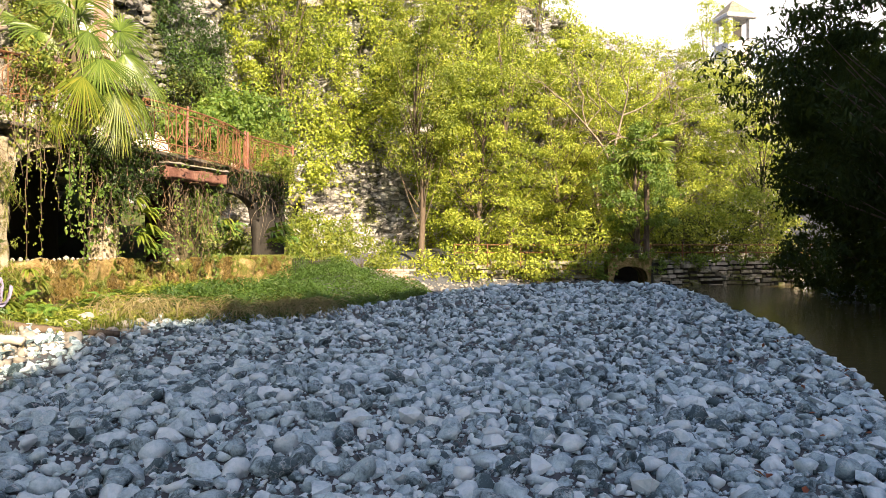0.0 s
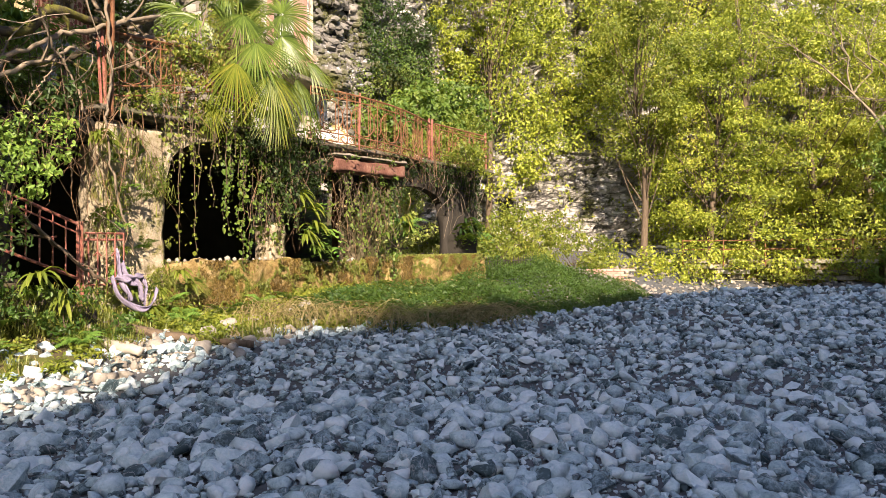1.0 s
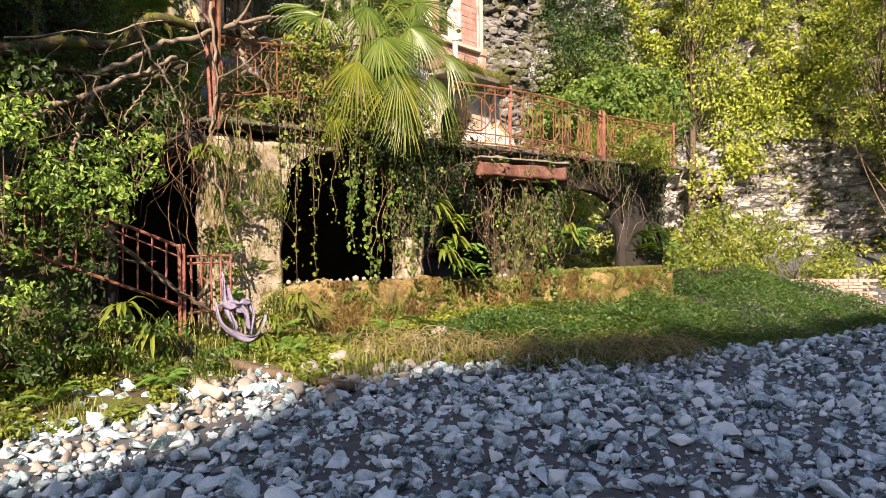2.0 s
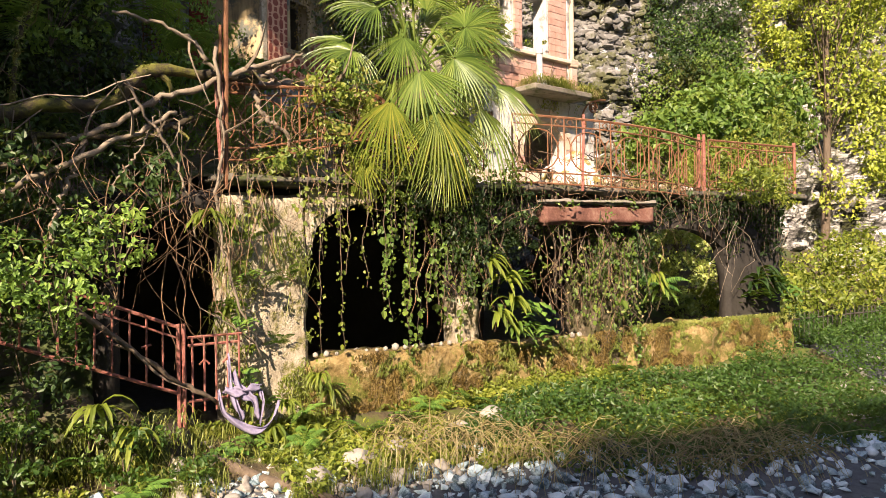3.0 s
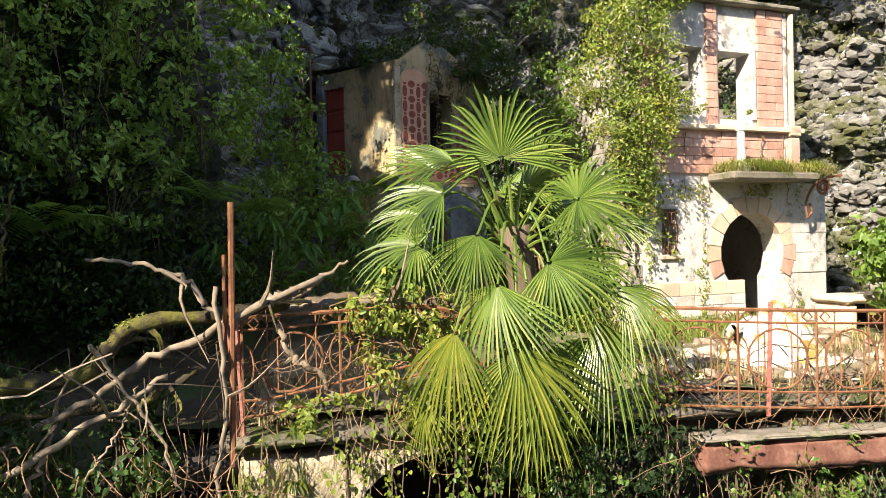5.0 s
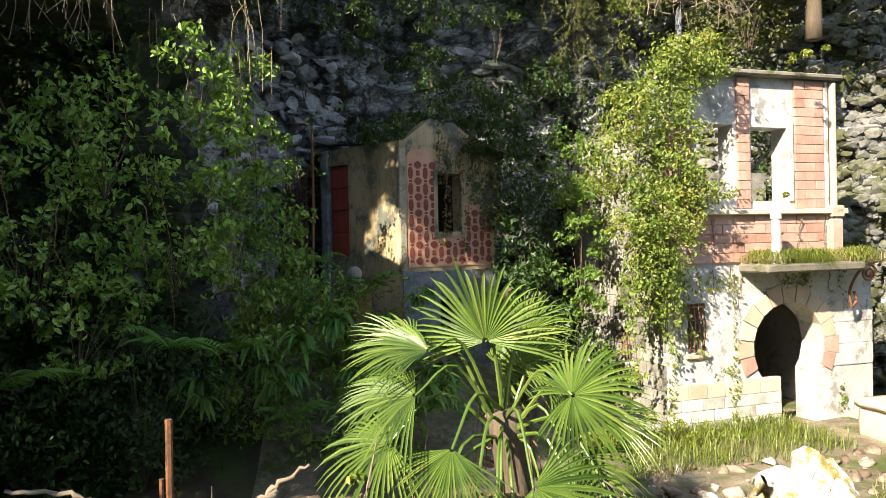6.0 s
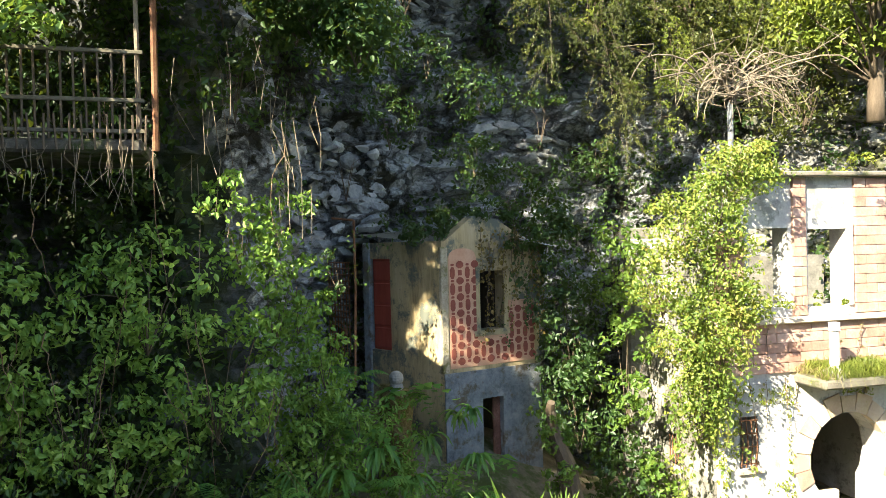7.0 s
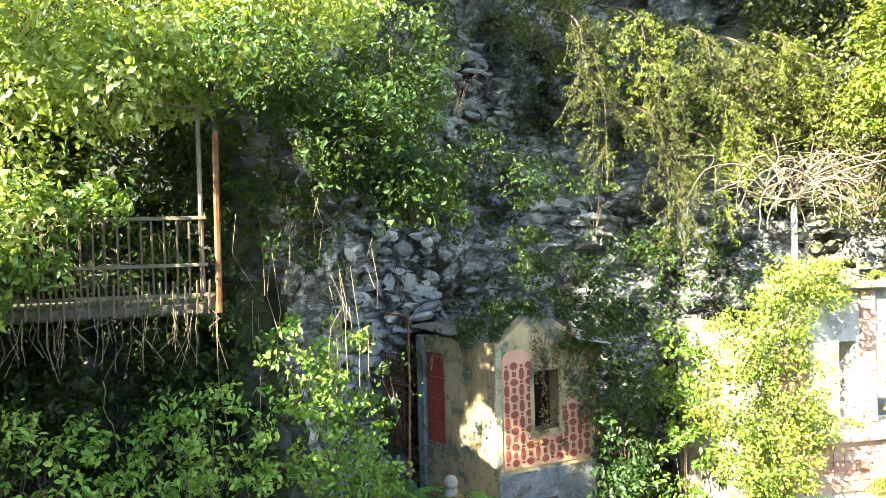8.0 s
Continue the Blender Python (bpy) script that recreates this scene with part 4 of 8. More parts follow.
bracket = empty("scroll_bracket", HOUSE @ pose(3.32, -0.05, 5.1), "rusty scrolled iron bracket beside the ledge", "bracket")
a = np.linspace(0, 4.2 * math.pi, 40)
rr = 0.16 * (1 - a / a[-1] * 0.85)
Geo().tube(np.stack([0.38 + rr * np.cos(a), np.full(40, -0.25), 0.55 + rr * np.sin(a)], 1), 0.022, 5).mesh("scroll", M_RUST, bracket)
Geo().tube(smooth_path([(0.05, -0.2, 0.0), (0.0, -0.22, 0.3), (0.2, -0.25, 0.62), (0.55, -0.25, 0.74), (0.85, -0.25, 0.78)], 14), 0.024, 5).mesh("arm", M_RUST, bracket)
Geo().tube(smooth_path([(0.05, -0.2, 0.0), (0.16, -0.2, 0.12), (0.10, -0.2, 0.26)], 8), 0.026, 5).mesh("tail", M_RUST, bracket)

# ---- hut details ----
def octagon(w, h, c, y0=-0.012, y1=0.0, cut=0.3):
    pts = [(-w, -h + 2 * h * cut), (-w + 2 * w * cut, -h), (w - 2 * w * cut, -h), (w, -h + 2 * h * cut), (w, h - 2 * h * cut), (w - 2 * w * cut, h), (-w + 2 * w * cut, h), (-w, h - 2 * h * cut)]
    n = len(pts)
    v = [FR @ Vector((c[0] + x, y, c[1] + z)) for y in (y0, y1) for x, z in pts]
    f = [tuple(range(n))[::-1]] + [(i, (i + 1) % n, n + (i + 1) % n, n + i) for i in range(n)]
    return Geo().add(v, f)


for k, (x0, x1, z0, z1) in enumerate(((0.12, 0.66, 5.92, 7.76), (0.66, 1.30, 5.92, 6.44), (1.30, 1.84, 5.92, 7.0))):
    Geo().cbox(x0, x1, -0.012, 0.0, z0, z1, 0.004, FR).mesh("stucco_panel", M_PINK, hut, "pink stucco with dark red honeycomb insets")
arch_us, arch_top = arch_line(0.12, 0.66, 7.76, 7.92)
strips(arch_us, np.full(len(arch_us), 7.755), arch_top, -0.012, 0.0).mesh("stucco_arch", M_PINK, hut, m=FR)
px, pz = 0.145, 0.27
for i in range(12):
    for j in range(8):
        x, z = 0.19 + px * i, 6.03 + pz * j
        for wide, tall, dz, cut in (((0.070, 0.062, 0.0, 0.32), (0.036, 0.046, pz / 2, 0.1)) if i % 2 else ((0.046, 0.098, pz / 2, 0.26), (0.030, 0.020, 0.0, 0.2))):
            zz = z + dz
            if (x < 0.66 and zz < 7.72) or (x < 1.30 and zz < 6.38) or (1.30 < x < 1.82 and zz < 6.9):
                octagon(wide, tall, (x, zz), -0.018, -0.0125, cut).mesh("inset", M_REDTILE, hut)
Geo().cbox(-0.03, 0.10, -0.02, 0.06, 5.86, 7.95, 0.01, FR).mesh("corner_strip", M_PLASTER, hut)
for x0, x1, z0, z1 in ((0.64, 0.72, 6.44, 7.60), (1.20, 1.28, 6.44, 7.60), (0.64, 1.28, 7.52, 7.60), (0.60, 1.32, 6.42, 6.52)):
    Geo().cbox(x0, x1, -0.03, 0.08, z0, z1, 0.01, FR).mesh("window_surround", M_HUT, hut)
for k in range(4):
    Geo().cbox(1.29, 1.75, 0.035, 0.075, 6.16 + 0.40 * k, 6.52 + 0.40 * k, 0.012, FL).mesh("door_panel", M_REDDOOR, hut_door)
Geo().cbox(1.78, 1.98, -0.03, 0.22, 5.0, 8.05, 0.02, FL).mesh("jamb", M_HUTBASE, hut, "blue-grey door jamb")
Geo().cbox(1.0, 1.14, 0.08, 0.13, 3.4, 5.34, 0.01, FR).mesh("lower_door", M_TERRA, hut, "brown wooden door standing ajar")
Geo().add([FR @ Vector(p) for p in ((1.5, -0.25, 8.02), (2.15, -0.3, 7.9), (2.2, 0.5, 8.06), (1.55, 0.5, 8.2))], [(0, 1, 2, 3)]).mesh("roof_sheet", M_WHITE, hut, "loose pale metal roof sheet")
# near-black sheet added behind the window so the inside reads dark
Geo().box(0.05, 1.9, 1.0, 1.06, 3.3, 7.9, FR).mesh("inner_wall", M_DARKWALL, hut)
hut_grille = empty("iron_grille", Matrix.Translation(HUT), "rusty iron grille beside the red door", "grille")
for x in np.linspace(2.04, 2.62, 8):
    Geo().tube([FL @ Vector((x, -0.30, 6.0)), FL @ Vector((x, -0.30, 7.72))], 0.012, 4).mesh("bar", M_RUST, hut_grille)
for z in np.linspace(6.7, 7.7, 10):
    Geo().tube([FL @ Vector((2.0, -0.31, z)), FL @ Vector((2.64, -0.31, z))], 0.012, 4).mesh("crossbar", M_RUST, hut_grille)
a = np.linspace(0, 2 * math.pi, 17)
for cx, cz, rad in ((2.32, 6.42, 0.2), (2.32, 6.42, 0.12), (2.32, 6.05, 0.14)):
    Geo().tube([FL @ Vector((cx + rad * math.cos(t), -0.33, cz + rad * math.sin(t))) for t in a], 0.013, 4).mesh("ring", M_RUST, hut_grille)
pole = empty("hut_pole", Matrix.Identity(4), "thin rusty pole with a short arm", "pole")
Geo().tube([(-13.05, 11.9, 5.6), (-13.2, 11.98, 7.2), (-13.3, 12.0, 8.45)], 0.025, 6).mesh("shaft", M_RUST, pole)
Geo().tube([(-13.3, 12.0, 8.45), (-13.5, 11.65, 8.5)], 0.02, 6).mesh("arm", M_RUST, pole)
globe = empty("stone_ball", pose(-12.1, 12.38, 5.72), "pale stone ball on the low garden wall", "ornament")
bm = bmesh.new()
bmesh.ops.create_uvsphere(bm, u_segments=14, v_segments=9, radius=0.12, matrix=pose(0, 0, 0.14))
bmesh.ops.create_cone(bm, cap_ends=True, segments=12, radius1=0.13, radius2=0.1, depth=0.1, matrix=pose(0, 0, 0.0))
part("ball", bm, M_PALE, globe)
garden_wall = empty("garden_wall", Matrix.Identity(4), "mossy low wall below the hut", "wall")
part("masonry", rough_block(-12.6, -11.75, 12.2, 12.55, 4.2, 5.68, 0.05, step=0.3, seed=50), M_MOSSY, garden_wall)
stump = empty("dead_stump", pose(-10.6, 14.55, 3.6), "peeling dead trunk wrapped in vine", "stump")
Geo().tube(smooth_path([(0.25, 0.2, -0.3), (0.1, 0.1, 0.7), (-0.05, -0.1, 1.5), (0.05, -0.2, 2.0)], 12, 0.02), np.linspace(0.20, 0.06, 12), 8).mesh("trunk", M_BARK, stump)

# low ruined hearth beside the house
hearth = empty("ruined_hearth", pose(-7.95, 19.3, 3.1, 0, 0, 82), "low plastered hearth with a dark mouth", "hearth")
for x0, x1, y0, y1, z0, z1, n in ((0, 0.22, 0, 0.7, 0, 0.55, "side"), (1.1, 1.35, 0, 0.7, 0, 0.55, "side"), (-0.06, 1.42, -0.05, 0.72, 0.55, 0.68, "slab"), (0.22, 1.1, 0.6, 0.7, 0, 0.55, "back")):
    part(n, rough_block(x0, x1, y0, y1, z0, z1, 0.02, seed=80 + x0), M_VOUSS if n != "back" else M_DARKWALL, hearth)

# ---- deck on the cliff ----
deck = empty("deck", pose(-9.08, 8.94, 9.16, 0, 0, 88), "small railed concrete deck on the cliff", "deck")
Geo().cbox(-5.5, 0.0, 0.0, 1.6, -0.12, 0.02, 0.03).mesh("floor_slab", M_SLABDARK, deck, "mossy deck floor darkened for shade")


# ---- palm ----
def fan(name, parent, hub, axis, nor, radius, material, segs=42, spread=158, r=rng, sag=0.16, fuse=0.42):
    """One fan leaf: pleated blade joined near the hub, then free tapering segments with nodding tips."""
    axis, nor = unit(np.array(axis, float)), np.array(nor, float)
    nor = unit(nor - axis * (nor @ axis))
    side = np.cross(nor, axis)
    v, t = [], []
    half = radians(spread) / segs
    for k in range(segs):
        a = radians(spread) * ((2 * k + 1) / segs - 1)
        d = axis * math.cos(a) + side * math.sin(a)
        q = np.cross(nor, d)
        L = radius * (0.80 + 0.20 * math.cos(a * 0.9)) * r.uniform(0.92, 1.06)
        bend, twist = sag * r.uniform(0.5, 1.5), r.normal(0, 0.025)
        b = len(v)
        for s in (0.04, fuse, 0.62, 0.84, 1.0):
            w = L * s * math.tan(half) * (1.0 if s <= fuse else max(0.03, 0.9 * ((1 - s) / (1 - fuse)) ** 0.75))
            c = np.asarray(hub) + d * L * s + q * L * twist * max(0.0, s - fuse) + nor * L * (0.16 * s * (1 - s) - 0.30 * s * s * math.sin(a) ** 2) - UP * L * bend * s ** 3
            v += [c - q * w + nor * w * 0.45, c - nor * w * 0.45, c + q * w + nor * w * 0.45]
        for i in range(4):
            o, p = b + 3 * i, b + 3 * i + 3
            t += [(o, o + 1, p + 1), (o, p + 1, p), (o + 1, o + 2, p + 2), (o + 1, p + 2, p + 1)]
    return tri_mesh(name, np.array(v), np.array(t), material, parent)


PALM_AT = FACADE @ Vector((2.58, 0.35, 3.15))
palm = empty("fan_palm", Matrix.Translation(PALM_AT), "large fan palm with drooping green and yellowing fronds", "palm")
stem = smooth_path([(0, 0, -0.1), (0.03, 0.05, 0.9), (-0.03, -0.02, 1.75)], 10)
Geo().tube(stem, np.linspace(0.13, 0.16, 10), 9).mesh("trunk", M_BARK, palm, "fibrous brown trunk", smooth=True)
# hub along the terrace, out, up; blade's bearing and spread in degrees; radius; yellowing; how far it lies flat
FRONDS = [(-0.19, 0.28, 0.62, 95, 106, 0.84, 0, 0.05), (0.42, 0.58, 0.22, 18, 160, 0.62, 0, 0.35), (-0.01, 1.01, -0.32, -35, 98, 0.70, 0, 0.5), (-0.98, 0.25, -0.16, 188, 128, 0.64, 0, 1.1),
          (-0.55, 0.78, -0.08, -102, 74, 0.56, 0, 0.9), (-0.42, 0.92, -0.49, -100, 78, 0.80, 0, 0.5), (-0.78, 0.90, -0.87, -106, 58, 0.74, 1, 0.3), (-0.32, 1.12, -1.00, -78, 74, 0.82, 1, 0.35),
          (0.46, 0.84, -0.84, -72, 52, 0.90, 0, 0.25), (-0.10, 0.92, -1.42, -84, 58, 0.62, 1, 0.2), (-0.98, 0.59, -1.52, -95, 72, 0.42, 1, 0.2), (-0.79, 0.58, 0.28, 182, 88, 0.62, 0, 1.5),
          (-0.66, 0.40, 0.58, 163, 62, 0.62, 0, 1.8), (0.66, 0.55, 0.02, 0, 56, 0.54, 0, 2.2), (0.40, 0.55, -0.28, -36, 66, 0.66, 0, 1.0), (0.64, 0.90, -0.55, -40, 54, 0.70, 0, 0.6),
          (0.16, -0.05, 0.40, 34, 82, 0.52, 0, 0.6), (0.28, -0.20, 0.62, 48, 90, 0.50, 0, 0.6), (-0.75, -0.05, 0.55, 160, 84, 0.60, 0, 0.8), (-0.85, -0.35, 0.14, 185, 100, 0.56, 0, 1.2),
          (0.05, -0.45, 0.30, 40, 110, 0.56, 0, 0.8), (0.50, -0.30, 0.15, 10, 90, 0.50, 0, 1.2), (-0.15, 0.55, -0.70, -90, 90, 0.56, 0, 0.5), (0.30, 0.45, -1.05, -70, 80, 0.56, 0, 0.3)]
front = np.array((0.843, -0.537, 0.0))
across = np.array((0.537, 0.843, 0.0))
view = np.array((0.965, -0.262, 0.0))
along = np.array((0.262, 0.965, 0.0))
crown = stem[-1]
for al, out, up, bearing, spread, rad, yel, flat in FRONDS:
    hub = crown + along * al + view * out + UP * up
    b = radians(bearing)
    tip = across * math.cos(b) + UP * math.sin(b) + front * 0.15
    mid = crown * 0.45 + hub * 0.55 + UP * (0.16 + 0.12 * np.linalg.norm(hub - crown))
    stalk = Geo().tube(smooth_path([crown - UP * rng.uniform(0, 0.35), mid, hub], 9), np.linspace(0.018, 0.010, 9), 5).mesh("stalk", M_PALM, palm)
    face = unit(front * 0.9 + UP * flat + across * rng.normal(0, 0.42) + UP * rng.normal(0, 0.15))
    fan("frond", stalk, hub, tip, face, rad * 0.98, M_PALMYEL if yel else M_PALM, segs=int(18 + spread / 6), spread=spread, sag=rng.uniform(0.08, 0.32), fuse=0.34)
# dead leaf bases and tatters round the crown
for k in range(26):
    a = rng.uniform(0, 2 * math.pi)
    d = np.array((math.cos(a), math.sin(a), 0.0))
    s = crown - UP * rng.uniform(-0.1, 0.8) + d * 0.12
    L = rng.uniform(0.25, 0.7)
    Geo().tube(smooth_path([s, s + d * 0.14 - UP * 0.02, s + d * 0.2 - UP * L], 6), np.linspace(0.014, 0.003, 6), 4).mesh("dead_stalk", M_VINE, palm)

# ---- rusty railings ----
def bar_path(g, pts, r=0.011, sides=5, warp=None):
    pts = np.array(pts, float)
    if warp:
        pts = np.array([warp(p) for p in pts])
    g.tube(pts, r, sides)


def rail_panel(parent, x0, x1, z0, z1, y=0.0, warp=None, material=None, cells=3, r=0.011, rise=0.0):
    """One ornamental panel: double rails, uprights, rings with arcs between them."""
    m = material or M_RUST
    n = 14
    line = lambda z: [(x, y, z) for x in np.linspace(x0, x1, n)]
    h = z1 - z0
    for z, name in ((z1, "top_rail"), (z1 - 0.13 * h, "rail"), (z0 + 0.16 * h, "rail"), (z0, "bottom_rail")):
        g = Geo()
        bar_path(g, line(z), r * (1.5 if "top" in name else 1.0), 5, warp)
        g.mesh(name, m, parent)
    w = (x1 - x0) / cells
    for c in range(cells + 1):
        g = Geo()
        bar_path(g, [(x0 + c * w, y, z) for z in np.linspace(z0, z1, 5)], r, 5, warp)
        g.mesh("bar", m, parent)
    for c in range(cells):
        cx, cz = x0 + (c + 0.5) * w, (z0 + z1) / 2
        rad = min(w * 0.46, h * 0.31)
        a = np.linspace(0, 2 * np.pi, 17)
        g = Geo()
        bar_path(g, np.stack([cx + rad * np.cos(a), np.full(17, y), cz + rad * np.sin(a)], 1), r * 0.9, 5, warp)
        g.mesh("ring", m, parent)
        for f in (0.25, 0.75):
            g = Geo()
            bar_path(g, [(x0 + (c + f) * w, y, z) for z in np.linspace(z0, z1, 5)], r * 0.6, 4, warp)
            g.mesh("bar", m, parent)
        for dx in (-rad * 0.45, rad * 0.45):
            g = Geo()
            k = math.sqrt(1 - 0.45 ** 2) * rad
            bar_path(g, [(cx + dx, y, z) for z in np.linspace(cz - k, cz + k, 4)], r * 0.7, 4, warp)
            g.mesh("scroll", m, parent)
        for x in (x0 + c * w + w * 0.12, x0 + c * w + w * 0.88):
            d = h * 0.055
            for zz in (z0 + 0.08 * h, z1 - 0.065 * h):
                g = Geo()
                bar_path(g, [(x - d, y, zz), (x, y, zz + d), (x + d, y, zz), (x, y, zz - d), (x - d, y, zz)], r * 0.7, 4, warp)
                g.mesh("lozenge", m, parent)
        for sgn in (-1, 1):
            g = Geo()
            a = np.linspace(-1.2, 1.2, 7)
            bar_path(g, np.stack([cx + sgn * (w * 0.5 - rad * 0.35 * np.cos(a)), np.full(7, y), cz + rad * 0.75 * np.sin(a)], 1), r * 0.75, 4, warp)
            g.mesh("scroll", m, parent)


def post(parent, x, y, z0, z1, material, lean=0.0, r=0.022, double=False):
    g = Geo()
    for dx in ((-0.03, 0.03) if double else (0,)):
        g.tube([(x + dx, y, z0), (x + dx + lean * 0.5, y, (z0 + z1) / 2), (x + dx + lean, y, z1)], r, 6)
    g.mesh("post", material, parent)


def sagging(p):
    """The torn panel rides up towards its free end, then slumps."""
    x, y, z = p
    f = np.interp(x, [0, 0.35, 1.7, 2.7, 3.6], [0.0, 0.02, 0.34, 0.22, -0.05])
    g = np.interp(x, [0, 1.7, 2.7, 3.6], [0.0, 0.0, -0.5, -0.75])
    k = (z - 3.3) / 0.88
    return np.array((x, y + 0.04 * math.sin(3 * x), z + f * (1 - k) + (f * 0.15 + g) * k))


railing = empty("terrace_railing", FACADE, "torn rusty ornamental iron railing hung with dry vines", "railing", "terrace railings")
rail_panel(railing, 0.05, 3.3, 3.33, 4.17, -0.05, sagging, cells=4, r=0.012)
post(railing, 0.02, -0.04, 3.15, 4.22, M_REDIRON, -0.05, 0.02, True)
railing2 = empty("terrace_railing", FACADE, "curved rusty railing panel over the porch", "railing", "terrace railings")
curve = lambda p: np.array((p[0], p[1] - 0.32 * math.sin(np.clip((p[0] - 3.7) / 3.7, 0, 1) * math.pi), p[2] - 0.04 * (p[0] - 3.7)))
rail_panel(railing2, 3.75, 7.4, 3.22, 4.12, -0.06, curve, cells=5, r=0.012)
post(railing2, 4.75, -0.30, 3.1, 4.15, M_REDIRON, 0.04, 0.022)
for x in (7.33, 7.45):
    post(railing2, x, -0.06, 3.1, 4.08, M_REDIRON, 0.0, 0.025)
railing3 = empty("terrace_railing", FACADE, "far rusty railing panel half hidden by shrubs", "railing", "terrace railings")
rail_panel(railing3, 7.55, 9.7, 3.22, 4.0, -0.06, None, cells=3, r=0.012)
post(railing3, 9.72, -0.06, 3.1, 4.08, M_REDIRON, 0.0, 0.028)
iron_pole = empty("iron_pole", FACADE, "tall rusty iron pole standing on the terrace edge", "pole")
Geo().tube([(-0.02, -0.28, 3.0), (0.0, -0.29, 4.2), (0.01, -0.3, 5.12)], 0.026, 7).mesh("shaft", M_RUST, iron_pole)
Geo().tube([(-0.06, -0.28, 3.9), (-0.05, -0.29, 4.7)], 0.018, 6).mesh("stay", M_RUST, iron_pole)

# stair with red railing, and the little gate
stair_rail = empty("stair_railing", FACADE, "red painted iron stair railing, rusty and leaning", "railing")
SL = 0.42
for off, name in ((0.0, "top_rail"), (-0.66, "bottom_rail")):
    Geo().tube([(-0.53, -0.4, 1.61 + off), (-2.6, -0.4, 1.61 + off + 2.07 * SL)], 0.019, 6).mesh(name, M_REDIRON, stair_rail)
Geo().tube([(-0.53, -0.4, 1.50), (-2.6, -0.4, 1.50 + 2.07 * SL)], 0.012, 5).mesh("rail", M_REDIRON, stair_rail)
for k in range(13):
    x = -0.68 - 0.15 * k
    zt = 1.61 + (-0.53 - x) * SL
    g = Geo().tube([(x, -0.4, zt - 0.66), (x + 0.01, -0.4, zt)], 0.011, 5)
    if k % 2:
        g.tube([(x - 0.04, -0.4, zt - 0.30), (x + 0.05, -0.4, zt - 0.28)], 0.012, 5)
    g.mesh("bar", M_REDIRON, stair_rail)
for x in (-0.53, -0.48):
    post(stair_rail, x, -0.4, 0.55, 1.64, M_REDIRON, 0.0, 0.02)
gate = empty("gate", FACADE, "low red iron gate ajar at the portal", "gate")
for z, n in ((1.50, "top_rail"), (1.42, "rail"), (0.86, "bottom_rail")):
    Geo().tube([(-0.44, -0.4, z), (0.1, -0.36, z)], 0.014, 5).mesh(n, M_REDIRON, gate)
for k in range(5):
    x = -0.40 + 0.115 * k
    g = Geo().tube([(x, -0.4, 0.75), (x, -0.4, 1.5)], 0.011, 5)
    if k % 2:
        g.tube([(x - 0.05, -0.4, 1.22), (x, -0.4, 1.27), (x + 0.05, -0.4, 1.22)], 0.011, 5)
    g.mesh("bar", M_REDIRON, gate)
stair = empty("stair", FACADE, "overgrown stone steps climbing beside the portal", "stair")
for k in range(7):
    part("step", rough_block(-0.95 - 0.42 * k, -0.45 - 0.42 * k, -0.75, 0.6, 0.0, 0.62 + 0.18 * k, 0.02, step=0.3, seed=20 + k), M_SOIL, stair)

# deck railing and posts
for z, n in ((0.92, "top_rail"), (0.42, "rail"), (0.10, "bottom_rail")):
    Geo().cbox(-2.7, 0.02, -0.02, 0.02, z - 0.02, z + 0.02, 0.005).mesh(n, M_WEATHERED, deck)
# dark bark colour on balusters and palings makes up the deck's shade
for k in range(23):
    x = -2.65 + 0.118 * k
    Geo().tube([(x, 0, 0.02), (x + rng.normal(0, 0.008), 0, 0.92)], 0.013, 5).mesh("baluster", M_BARK, deck)
for k in range(30):
    x = -3.4 + 0.118 * k
    Geo().tube([(x, -0.04, -0.1), (x + rng.normal(0, 0.01), -0.05, 0.26)], 0.012, 5).mesh("paling", M_BARK, deck)
Geo().tube([(-0.04, 0.05, 0.0), (-0.05, 0.05, 2.1)], 0.025, 6).mesh("post", M_DRYWOOD, deck)
Geo().tube([(-0.05, 0.05, 2.1), (-0.55, 0.05, 2.12)], 0.02, 6).mesh("arm", M_DRYWOOD, deck)
Geo().tube([(0.12, 0.0, -0.1), (0.13, 0.0, 1.85)], 0.035, 7).mesh("post", M_RUST, deck, "rusty corner post")

# ---- fallen branches, logs, cloth, boulders ----
def fpath(pts, n=18, wobble=0.015):
    return smooth_path([np.array(FACADE @ Vector((u, -w, z))) for u, w, z in pts], n, wobble)


def branch(label, pts, r0, r1, material, twigs=0, name="fallen_branch"):
    ob = empty(name, Matrix.Identity(4), label, "branch", "fallen branches")
    path = fpath(pts, 30, 0.012)
    Geo().tube(path, np.linspace(r0, r1, len(path)) * (1 + rng.uniform(-0.22, 0.25, len(path))), 7).mesh("limb", material, ob, smooth=True)
    if material is M_MOSSWOOD:
        i = rng.integers(0, len(path) - 8, 700)
        q = path[i] + rng.normal(0, 0.02, (700, 3)) + UP * r0 * 0.7
        tagged(leaf_mesh("moss", q, np.tile(UP + VIEW * 0.6, (700, 1)), 0.035, M_GRASS, ob, wide=0.4, droop=0.6), kind="stuff")
    for k in range(twigs):
        i = rng.integers(6, len(path) - 1)
        d = unit(rng.normal(0, 1, 3) + np.array((0.3, -0.2, -0.3)))
        L = rng.uniform(0.25, 0.7)
        Geo().tube(smooth_path([path[i], path[i] + d * L * 0.5 + rng.normal(0, 0.05, 3), path[i] + d * L + rng.normal(0, 0.08, 3)], 6), np.linspace(r1 * 0.6 + 0.006, 0.004, 6), 4).mesh("twig", material, ob)
    return ob


